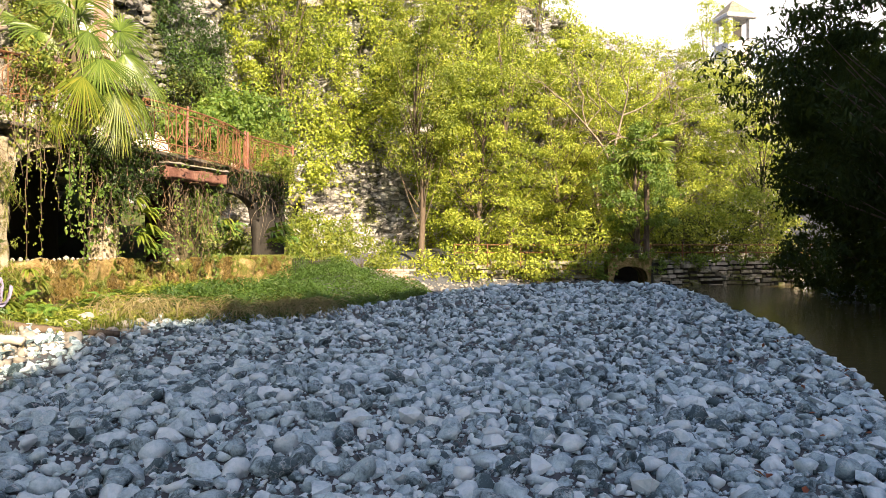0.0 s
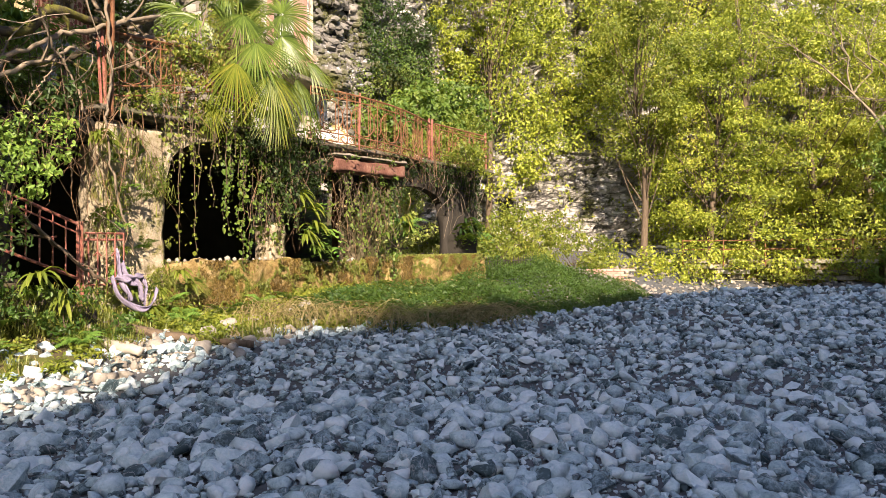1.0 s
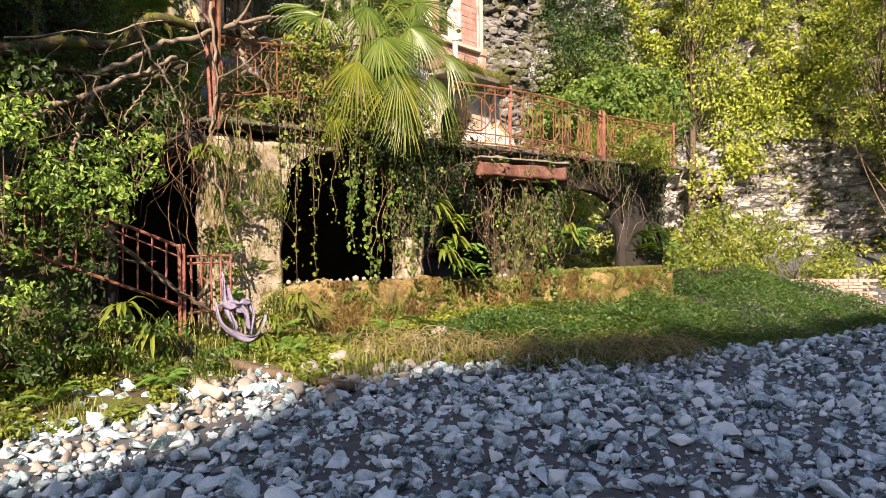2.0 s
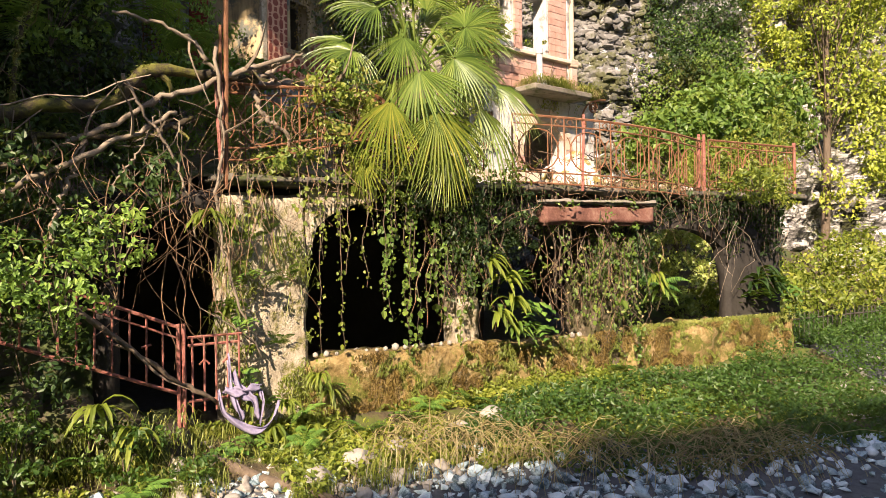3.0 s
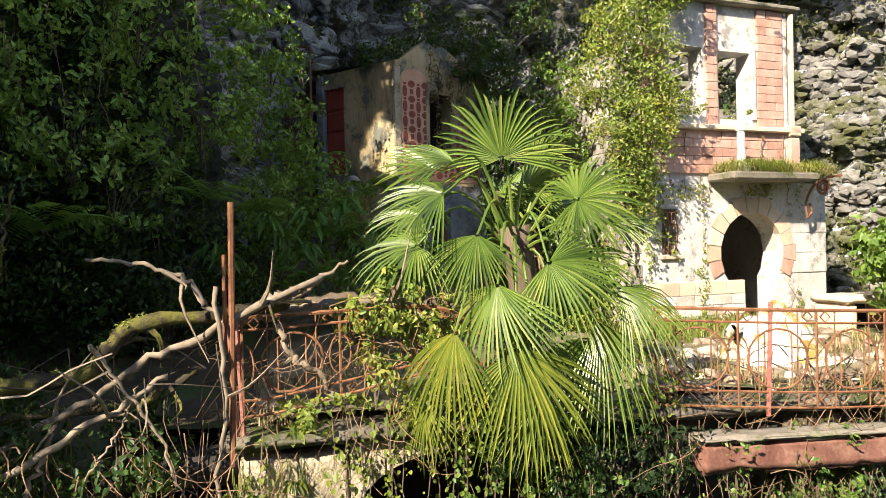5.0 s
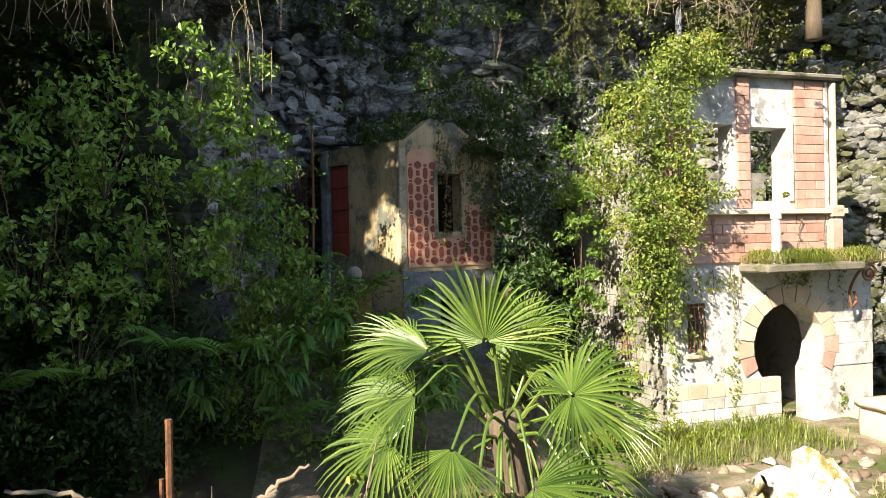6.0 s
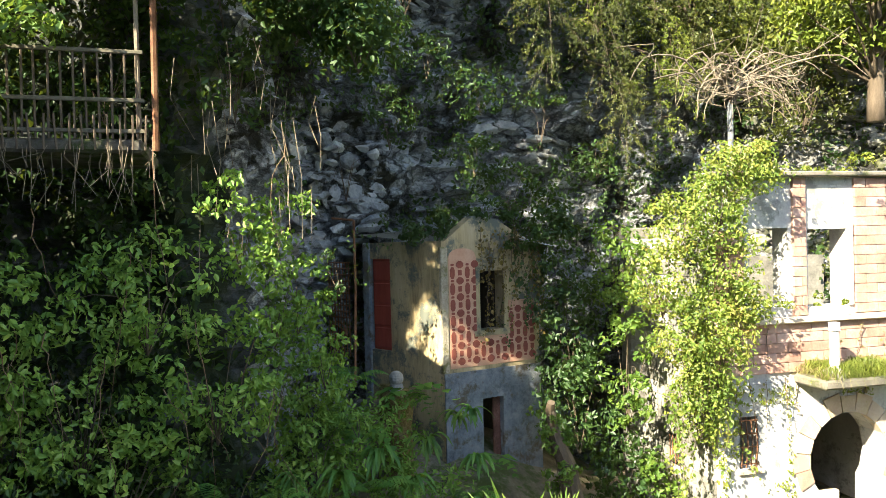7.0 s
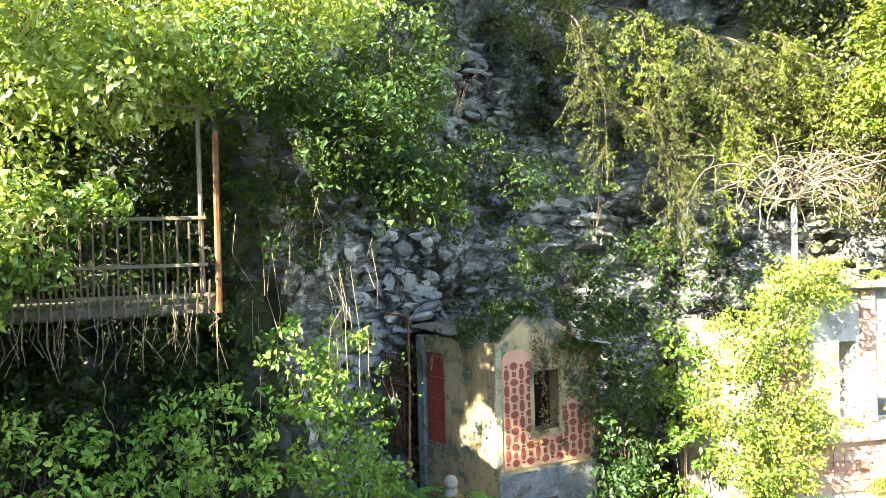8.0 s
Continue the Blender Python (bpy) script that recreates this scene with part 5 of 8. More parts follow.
branch("thick mossy fallen branch lying across the terrace end", [(-2.6, 0.5, 3.4), (-2.04, 0.3, 3.60), (-1.54, 0.3, 3.73), (-1.07, 0.3, 3.83), (-0.9, 0.3, 4.02), (-0.72, 0.25, 4.17), (-0.1, 0.1, 4.22), (0.6, -0.2, 4.25)], 0.075, 0.055, M_MOSSWOOD, 3)
branch("long pale broken branch propped on the railing", [(-2.6, 0.6, 2.9), (-2.05, 0.3, 3.13), (-1.2, 0.3, 3.53), (-0.76, 0.3, 3.81), (-0.21, 0.25, 4.08), (0.72, 0.15, 4.49)], 0.022, 0.034, M_DRYWOOD, 1)
branch("grey forked branch on the terrace end", [(-1.07, 0.3, 4.69), (-0.61, 0.3, 4.62), (-0.34, 0.3, 4.49), (-0.11, 0.3, 4.22)], 0.014, 0.024, M_DRYWOOD, 2)
branch("bleached curling branch hanging down", [(-1.63, 0.5, 2.45), (-1.52, 0.4, 2.91), (-1.36, 0.35, 3.23), (-1.31, 0.3, 3.55)], 0.026, 0.014, M_DRYWOOD, 2)
branch("mossy upright twig on the branch", [(-1.91, 0.3, 3.75), (-1.85, 0.3, 4.35), (-1.7, 0.3, 4.7), (-1.57, 0.3, 5.23)], 0.022, 0.01, M_MOSSWOOD, 2)
branch("old vine stem hanging from the railing", [(-0.11, 0.35, 4.45), (-0.06, 0.35, 3.45), (-0.14, 0.35, 2.82), (0.07, 0.3, 1.88), (0.35, 0.2, 1.2)], 0.02, 0.012, M_DRYWOOD, 2)
branch("sagging brown branch under the terrace end", [(-2.8, 0.4, 3.2), (-1.9, 0.2, 3.45), (-0.9, 0.15, 3.5), (-0.3, 0.1, 3.75)], 0.04, 0.03, M_MOSSWOOD, 3)
branch("brown branch fallen against the stair", [(-2.0, 0.55, 2.25), (-1.3, 0.55, 1.75), (-0.7, 0.55, 1.2), (-0.2, 0.5, 0.85)], 0.03, 0.02, M_BARK, 2)
branch("grey stick in the tangle", [(-1.0, 0.5, 4.05), (-0.8, 0.4, 3.7), (-0.5, 0.4, 3.2), (-0.35, 0.4, 2.5)], 0.016, 0.01, M_DRYWOOD, 1)
branch("split pale limb on the railing", [(0.27, 0.1, 4.30), (0.5, 0.1, 4.38), (0.72, 0.1, 4.50)], 0.05, 0.02, M_DRYWOOD)
branch("bleached limbs heaped behind the railing", [(0.1, -0.1, 4.15), (0.6, -0.1, 4.22), (1.2, -0.05, 4.25), (1.6, 0.0, 4.2)], 0.05, 0.035, M_DRYWOOD, 3)
branch("split bleached plank end on the heap", [(0.0, -0.2, 4.1), (0.45, -0.15, 4.3), (0.95, -0.1, 4.62)], 0.045, 0.012, M_DRYWOOD)
branch("rotten limb lying along the railing", [(0.3, -0.22, 4.2), (0.9, -0.2, 4.28), (1.5, -0.18, 4.24), (2.0, -0.2, 4.16)], 0.06, 0.04, M_BARK, 2)
branch("pale stick slanting down to the steps", [(-2.9, 0.75, 2.35), (-1.9, 0.55, 2.95), (-1.1, 0.4, 3.4), (-0.5, 0.3, 3.75)], 0.03, 0.022, M_DRYWOOD, 1)
branch("thin pale stick in the heap", [(-1.1, 0.4, 3.0), (-0.85, 0.38, 3.35), (-0.7, 0.36, 3.7)], 0.012, 0.008, M_DRYWOOD, 1)
branch("crooked limb caught in the railing", [(0.35, 0.02, 4.1), (0.45, 0.06, 3.85), (0.7, 0.05, 3.65), (0.8, 0.0, 3.4)], 0.03, 0.02, M_DRYWOOD, 1)
# tangled dry twigs
tw = Geo()
for k in range(120):
    left_side = k < 50
    c = np.array(FACADE @ (Vector((rng.uniform(-3.0, 0.0), rng.uniform(-0.6, 0.7), rng.uniform(2.5, 4.0))) if left_side else Vector((rng.uniform(0.0, 7.2), rng.uniform(-0.22, 0.5), rng.uniform(3.2, 3.75)))))
    d = unit(rng.normal(0, 1, 3) * np.array((1, 1, 0.6)))
    L = rng.uniform(0.3, 1.1) if left_side else rng.uniform(0.2, 0.7)
    tw.tube(smooth_path([c - d * L / 2, c + rng.normal(0, 0.07, 3), c + d * L / 2 - UP * 0.1], 6), np.linspace(0.008, 0.003, 6), 4, cap=False)
tagged(tw.mesh("dry_twigs", M_BARK), "tangle of dry vine stems on the terrace edge", "twigs", kind="stuff")
tw = Geo()
for k in range(45):
    c = np.array(FACADE @ Vector((rng.uniform(-2.8, 0.1), rng.uniform(-0.5, 0.3), rng.uniform(3.1, 4.0))))
    L = rng.uniform(0.4, 1.6)
    tw.tube(smooth_path([c, c + np.array((rng.normal(0, 0.05), rng.normal(0, 0.05), -L / 2)), c + np.array((rng.normal(0, 0.1), rng.normal(0, 0.1), -L))], 6), np.linspace(0.006, 0.0025, 6), 4, cap=False)
tagged(tw.mesh("hanging_roots", M_BARK), "dry roots and stems hanging under the terrace end", "roots", kind="stuff")
# roots hanging under the deck
tw = Geo()
for k in range(80):
    c = np.array((-9.05 + rng.uniform(-0.3, 0.1), rng.uniform(6.2, 9.1), 9.1))
    L = rng.uniform(0.15, 0.7)
    tw.tube([c, c + np.array((rng.normal(0, 0.03), rng.normal(0, 0.04), -L / 2)), c + np.array((rng.normal(0, 0.05), rng.normal(0, 0.07), -L))], 0.003, 4, cap=False)
for k in range(26):
    c = np.array((rng.uniform(-9.9, -9.3), rng.uniform(9.2, 10.9), rng.uniform(8.6, 10.4)))
    L = rng.uniform(0.5, 1.6)
    tw.tube([c, c + np.array((rng.normal(0, 0.06), rng.normal(0, 0.06), -L / 2)), c + np.array((rng.normal(0, 0.1), rng.normal(0, 0.1), -L))], 0.004, 4, cap=False)
tagged(tw.mesh("hanging_roots", M_DRYWOOD), "thin roots hanging from the deck and cliff", "roots", kind="stuff")

# logs and planks on the stones
def log(label, a, b, r0, r1, material, name="log"):
    ob = empty(name, Matrix.Translation(Vector(a)), label, "log")
    a, b = np.array(a), np.array(b)
    path = smooth_path([a * 0, (b - a) * 0.5 + rng.normal(0, 0.04, 3), b - a], 10, 0.008)
    Geo().tube(path, np.linspace(r0, r1, 10), 8).mesh("trunk", material, ob, smooth=True)
    return ob


log("long brown log lying on the pale stones", (-5.9, 8.98, 0.37), (-4.4, 9.55, 0.14), 0.06, 0.045, M_BARK)
log("bleached driftwood plank on the stones", (-6.35, 8.85, 0.40), (-5.0, 8.36, 0.2), 0.10, 0.05, M_BLEACHED, "driftwood")
log("dark rotting log against the bank", (-8.0, 8.2, 1.2), (-6.6, 8.8, 0.45), 0.09, 0.08, M_BARK)
log("short bleached branch on the stones", (-6.2, 8.7, 0.3), (-5.4, 8.75, 0.22), 0.035, 0.02, M_DRYWOOD, "driftwood")
# boulders at the foot
BOULDERS = [(0.5, 1.5, 0.20), (1.0, 1.3, 0.24), (1.5, 1.15, 0.22), (1.9, 1.0, 0.17), (1.25, 1.7, 0.15), (0.1, 1.9, 0.17), (2.4, 0.9, 0.16), (0.8, 1.9, 0.13), (2.9, 0.8, 0.2), (-0.3, 1.6, 0.14), (1.75, 1.6, 0.12), (3.3, 0.9, 0.14), (4.3, 0.6, 0.12), (0.3, 2.3, 0.12), (1.1, 2.2, 0.11)]
for u, w, rad in BOULDERS:
    bm = bmesh.new()
    bmesh.ops.create_icosphere(bm, subdivisions=3, radius=1)
    off = Vector((u * 7, w * 5, 0))
    for vv in bm.verts:
        vv.co *= 1 + 0.34 * noise.fractal(vv.co * 1.1 + off, 0.8, 2, 4)
        vv.co = Vector((vv.co.x, vv.co.y * 0.8, vv.co.z * 0.65)) * rad * 0.8
    for f in bm.faces:
        f.smooth = True
    at = np.array(FACADE @ Vector((u, -w, 0)))
    ob = part("boulder", bm, M_PALE, None)
    ob.matrix_basis = pose(at[0], at[1], float(ground_height(at[0], at[1])) + rad * 0.3, 0, 0, rng.uniform(0, 360))
    tagged(ob, "pale rounded boulder at the foot of the arcade", "boulder", "boulders by the wall")

# torn cloth hanging at the gate
M_CLOTH = surface("faded_lilac_cloth", [(0.14, 0.125, 0.21), (0.30, 0.275, 0.38)], scale=8, fine=60, rough=0.9, bump=0.3, depth=0.01)
cloth = empty("torn_cloth", FACADE, "faded lilac cloth draped on the gate", "cloth")
for k, (pts, w) in enumerate((([(-0.06, 0.44, 1.28), (-0.05, 0.48, 1.0), (0.0, 0.55, 0.78), (0.06, 0.56, 0.66)], 0.05), ([(-0.18, 0.52, 0.94), (-0.12, 0.58, 0.72), (0.14, 0.62, 0.54), (0.32, 0.6, 0.6), (0.43, 0.55, 0.78)], 0.04),
                              ([(-0.02, 0.47, 1.1), (0.05, 0.53, 0.93), (0.16, 0.57, 0.84), (0.22, 0.56, 0.66)], 0.06), ([(-0.12, 0.5, 0.95), (0.05, 0.56, 0.93), (0.24, 0.54, 0.96)], 0.05), ([(0.22, 0.52, 0.96), (0.26, 0.56, 0.8), (0.22, 0.58, 0.6)], 0.035))):
    path = smooth_path([(u, -o, z) for u, o, z in pts], 22)
    V_, F_ = [], []
    for i, c in enumerate(path):
        for j in range(7):
            s = (j / 6 - 0.5) * 2
            V_.append(c + np.array((0.25 * w * s, 0.035 * math.sin(3.1 * s + i * 0.5 + k), w * s * (0.8 + 0.3 * math.sin(i * 0.7 + k)))))
    for i in range(21):
        for j in range(6):
            q = i * 7 + j
            F_.append((q, q + 1, q + 8, q + 7))
    ob = Geo().add(V_, F_).mesh("fold", M_CLOTH, cloth, smooth=True)
    sol = ob.modifiers.new("thick", "SOLIDIFY")
    sol.thickness = 0.006

# ---- woods and undergrowth ----
def cover(name, n, s0, s1, z0, z1, size, material, label, gaps=0.4, lift=0.4, scale=0.5, seed=0.0, wide=0.6):
    p, o = cliff.scatter(n, s0, s1, z0, z1, lift, gaps, scale, seed)
    bare = ((p[:, 0] + 3.6) / 2.6) ** 2 + ((p[:, 2] - 3.0) / 2.6) ** 2 < 1
    keep = ~(bare & (p[:, 1] > 28)) | (rng.uniform(0, 1, len(p)) < 0.08)
    p, o = p[keep], o[keep]
    k = shaded_places(p) & (~on_bare_rock(p, 1.1) | (rng.uniform(0, 1, len(p)) < 0.06))
    p, o = p[k], o[k]
    return tagged(leaf_mesh(name, p, o, size, material, wide=wide), label, "plant", kind="stuff")


cover("ivy", 24000, 10, S_DECK + 0.6, 2.5, 15, 0.13, M_DEEP, "dark ivy hanging over the shaded cliff", gaps=0.25, lift=0.7)
# second ivy layer darkens the cliff by colour, for shade
cover("ivy", 34000, 10, S_DECK - 0.3, 2.5, 15, 0.12, M_SHADELEAF, "ivy hanging over the cliff, coloured near black for shade", gaps=0.2, lift=0.6, seed=4)
cover("ivy", 22000, S_DECK + 2.0, S_HOUSE, 4, 16, 0.12, M_IVY, "sparse ivy and moss on the rock face", gaps=0.48, lift=0.35, seed=9)
cover("ivy", 9000, S_HOUSE + 2.6, S_HOUSE + 6.5, 3.0, 7.6, 0.11, M_OLIVE, "creepers on the rock beside the house", gaps=0.3, lift=0.6, scale=0.4, seed=6)
cover("ivy", 5200, S_HOUSE - 1.5, S_HOUSE + 2.6, 4.0, 13, 0.085, M_OLIVE, "thin creepers on the broken rock", gaps=0.38, lift=0.35, seed=31)
# deep leaf colour used here for the overhang's shade
cover("ivy", 14000, S_HOUSE + 2.6, S_HOUSE + 6.5, 7.0, 16, 0.11, M_DEEP, "ivy on the rock above the terrace, coloured dark for shade", gaps=0.35, lift=0.6, scale=0.4, seed=6)
cover("ivy", 9000, S_HOUSE + 2.2, S_HOUSE + 6.5, 3.0, 8.5, 0.10, M_GREEN, "fresh creepers on the rock beside the house", gaps=0.48, lift=0.9, scale=0.35, seed=14)
cover("ivy", 112000, S_HOUSE + 6.5, S_END + 24, 0.5, 16, 0.155, M_WOODS, "sunlit creepers over the rock face", gaps=0.36, lift=1.0, scale=0.3, seed=3)

for i, (x, y, h, c, low) in enumerate([(-9.5, 29.5, 13, 2.6, 0.25), (-7.2, 30.5, 15, 2.8, 0.5), (-1.0, 31.2, 12, 2.2, 0.34), (1.4, 31.5, 9.5, 2.4, 0.0), (-4.2, 36, 17, 3.8, 0.42), (0.0, 36, 18, 4.0, 0.1), (3.2, 33, 13, 3.2, 0.0), (5.6, 34, 10.5, 2.8, 0.0),
                                  (4.2, 38, 18, 4.2, 0.1), (8.0, 35, 11, 2.9, 0.0), (10.8, 36.5, 12, 3.2, 0.05), (13.5, 38, 12.5, 3.6, 0.05), (8.5, 42, 13, 4.0, 0.1), (16, 36, 12, 3.8, 0.0), (12.5, 45, 13, 4.4, 0.05), (16.6, 44, 17.5, 2.9, 0.1)]):
    tree("woodland_tree", (x, y, float(ground_height(x, y))), h, c, 0.13, (M_WOODS, M_WOODS, M_LIME)[i % 3], "leafy yellow-green tree on the river bank", clumps=int(38 + c * 28), per=145, clump=0.68, low=low, group="trees along the gorge")
tree("bank_tree", (8.6, 30.9, 0.8), 6.4, 1.9, 0.15, M_GREEN, "round leafy green tree over the culvert", clumps=76, per=120, clump=0.6, low=0.02)
tree("woodland_tree", (6.8, 36.5, float(ground_height(6.8, 36.5))), 14.5, 3.4, 0.165, M_WOODS, "leafy yellow-green tree on the river bank", clumps=90, per=135, clump=0.68, low=0.2, group="trees along the gorge")
tree("woodland_tree", (10.2, 40.5, float(ground_height(10.2, 40.5))), 12.5, 3.4, 0.165, M_LIME, "leafy yellow-green tree on the river bank", clumps=90, per=120, clump=0.7, low=0.2, group="trees along the gorge")
tree("shade_tree", (10.7, 14.2, 0.3), 9.5, 4.2, 0.19, M_SHADELEAF, "tall dark tree overhanging the river", clumps=330, per=130, clump=0.74, low=0.02, droop=0.9, wide=0.3)
tree("shade_tree", (13.4, 17.2, 0.5), 7.4, 3.5, 0.22, M_SHADELEAF, "tall dark tree on the far bank", clumps=200, per=110, clump=0.85, low=0.0, droop=0.9)
tree("shade_tree", (13.4, 22.0, 0.9), 7.6, 2.6, 0.2, M_SHADELEAF, "tall dark tree on the far bank", clumps=260, per=110, clump=0.8, low=0.0, droop=0.9)
# out of view; added so the left recess falls in shade
tree("shade_tree", (-8.6, 1.8, 3.0), 9.5, 3.0, 0.22, M_SHADELEAF, "unseen tree added to shade the recess beside the ruin", clumps=90, per=90, clump=0.9, low=0.1)
# added above the view so their crowns keep sun off the rock
tree("cliff_tree", (-12.2, 10.4, 14.4), 7, 2.9, 0.2, M_DEEP, "tree added on the cliff top to shade the rock", clumps=90, per=75, clump=0.9, low=0.08, group="trees on the cliff top")
tree("cliff_tree", (-12.4, 13.4, 15.4), 7.5, 3.2, 0.2, M_DEEP, "tree added on the cliff top to shade the rock", clumps=90, per=75, clump=0.9, low=0.08, group="trees on the cliff top")
tree("cliff_tree", (-12.8, 16.8, 14.6), 7, 3.0, 0.24, M_WOODS, "tree added on the cliff top to shade the rock", clumps=80, per=90, clump=0.9, low=0.12, group="trees on the cliff top")
tree("cliff_tree", (-10.6, 21.0, 10.2), 4.6, 1.7, 0.12, M_LIME, "yellow-green tree leaning out over the rock", clumps=84, per=120, clump=0.5, low=0.1, group="trees on the cliff top")
# two trees added outside the view to shade terrace end and cliff
tree("bank_tree", (-5.0, 3.6, 0.2), 13, 1.8, 0.22, M_IVY, "unseen slender tree added on the bank for shade", clumps=40, per=100, clump=0.7, low=0.74)
tree("bank_tree", (-6.0, 2.8, 0.3), 12.8, 2.7, 0.22, M_IVY, "unseen tree added beside the ruin for shade", clumps=170, per=110, clump=0.85, low=0.43)
# two more unseen crowns added to block sky over the recess
tree("cliff_tree", (-11.8, 8.6, 14.2), 6.5, 2.5, 0.24, M_DEEP, "dense tree added over the cliff edge to shade the rock", clumps=80, per=110, clump=1.0, low=0.06, group="trees on the cliff top")
tree("cliff_tree", (-12.4, 12.0, 14.6), 6.5, 2.6, 0.24, M_DEEP, "dense tree added over the cliff edge to shade the rock", clumps=90, per=110, clump=1.0, low=0.05, group="trees on the cliff top")

# ---- vines, ferns, grass, shrubs ----
def fac(u, w, z):
    """A place in the arcade's own frame (w: metres out in front)."""
    return np.array(FACADE @ Vector((u, -w, z)))


ALONG = np.array((0.262, 0.965, 0.0))


def shrub(name, blobs, per, leaf, material, label, clump=0.28, sub=26, wide=0.55, droop=0.4, stems=True, category="shrub", group="", loose=0.7):
    """A leafy mass: each blob (centre, radii) holds clumps of leaves on twigs."""
    ob = empty(name, Matrix.Translation(Vector(blobs[0][0])), label, category, group)
    off = np.array(blobs[0][0], float)
    P, O, g = [], [], Geo()
    for c, rad in blobs:
        c = np.array(c, float) - off
        k = max(3, int(per * np.prod(np.array(rad, float)) ** 0.66))
        d = unit(rng.normal(0, 1, (k, 3)))
        cc = c + d * np.array(rad) * rng.uniform(0.35, 1.05, (k, 1)) ** 0.6
        p, o = clump_points(cc, rng.uniform(0.6, 1.3, k) * clump, sub)
        P.append(p)
        O.append(unit(o + np.repeat(d, sub, 0) * 0.8))
        if stems:
            for q in cc[::6]:
                g.tube(smooth_path([c - np.array((0, 0, rad[2] * 0.9)), (c + q) / 2 + rng.normal(0, 0.06, 3), q], 5), np.linspace(0.007, 0.003, 5), 4)
    if stems:
        tagged(g.mesh("stem", M_BARK, ob), kind="stuff")
    P, O = np.concatenate(P), np.concatenate(O)
    k = shaded_places(P + off) if "twigs hanging before the hut" not in label else np.ones(len(P), bool)
    k &= ~on_bare_rock(P + off, 0.95)
    v, t = leaf_arrays(P[k], O[k], leaf, wide=wide, droop=droop, loose=loose, detail=leaf <= 0.095)
    tagged(tri_mesh("foliage", v, t, material, ob), kind="stuff")
    return ob


def hanging(name, starts, lengths, leaf, material, label, spacing=0.035, sway=0.06, bare=0.0, wide=0.8, keep_out=None):
    """Trailing stems with leaves along them."""
    ob = empty(name, Matrix.Identity(4), label, "vine")
    g, P, O = Geo(), [], []
    leaf, spacing = leaf * 0.74, spacing * 0.85
    for s, L in zip(starts, lengths):
        n = max(4, int(L / 0.12))
        z = np.linspace(0, -L, n)
        drift = np.cumsum(rng.normal(0, sway * 0.35, (n, 2)), 0)
        path = np.stack([s[0] + drift[:, 0], s[1] + drift[:, 1], s[2] + z], 1)
        g.tube(path, np.linspace(0.007, 0.003, n), 4, cap=False)
        k = int(L / spacing * (1 - bare))
        t = rng.uniform(0, n - 1.01, k)
        i = t.astype(int)
        q = path[i] + (path[i + 1] - path[i]) * (t - i)[:, None]
        P.append(q + rng.normal(0, 0.035, (k, 3)))
        O.append(np.tile(VIEW + UP * 0.3, (k, 1)))
    tagged(g.mesh("stem", M_BARK, ob), kind="stuff")
    v, t = leaf_arrays(np.concatenate(P), np.concatenate(O), leaf * np.exp(rng.normal(0, 0.3, sum(len(q) for q in P))), wide=wide, droop=0.9, loose=0.6, detail=True)
    tagged(tri_mesh("foliage", v, t, material, ob), kind="stuff")
    return ob


def fern_mesh(name, fronds, length, seed, pinnae=16, arch=0.5):
    r = np.random.default_rng(seed)
    V, T = [], []
    for k in range(fronds):
        a = 2 * math.pi * k / fronds + r.normal(0, 0.25)
        L = length * r.uniform(0.7, 1.15)
        d = np.array((math.cos(a), math.sin(a), 0))
        q = np.array((-math.sin(a), math.cos(a), 0))
        lift = r.uniform(0.6, 1.0)
        for i in range(pinnae):
            s = (i + 1.5) / (pinnae + 1)
            c = d * L * s * 0.85 + UP * L * (lift * s - arch * 1.5 * s * s)
            w = L * 0.20 * math.sin(math.pi * min(1, s * 0.9 + 0.12)) + 0.008
            h = L / pinnae * 0.5
            for sg in (-1, 1):
                b = len(V)
                tipp = c + q * sg * w + d * w * 0.35 - UP * w * 0.35
                V += [c - d * h * 0.7, c + d * h * 0.7, tipp, (c + tipp) / 2 - d * h * 0.9]
                T += [(b, b + 1, b + 2), (b, b + 2, b + 3)]
    return np.array(V), np.array(T)


FERNS = []
for i in range(4):
    me_ob = tri_mesh("fronds", *fern_mesh("fern", 9 + i, 0.55, 30 + i), M_FERN)
    FERNS.append(me_ob.data)
    bpy.data.objects.remove(me_ob)
for i in range(2):
    V_, T_ = fern_mesh("fern", 10, 0.5, 60 + i, pinnae=5, arch=0.8)
    me_ob = tri_mesh("fronds", V_, T_, M_FERN)
    FERNS.append(me_ob.data)
    bpy.data.objects.remove(me_ob)


def fern(at, size, k=0, lean=(0, 0), label="green fern with arching fronds"):
    ob = empty("fern", pose(*at, lean[0], lean[1], rng.uniform(0, 360)), label, "fern", "ferns about the ruin")
    part_ob = new("fronds", FERNS[k % len(FERNS)])
    part_ob.parent = ob
    part_ob.matrix_basis = Matrix.Diagonal((size, size, size, 1))
    return ob


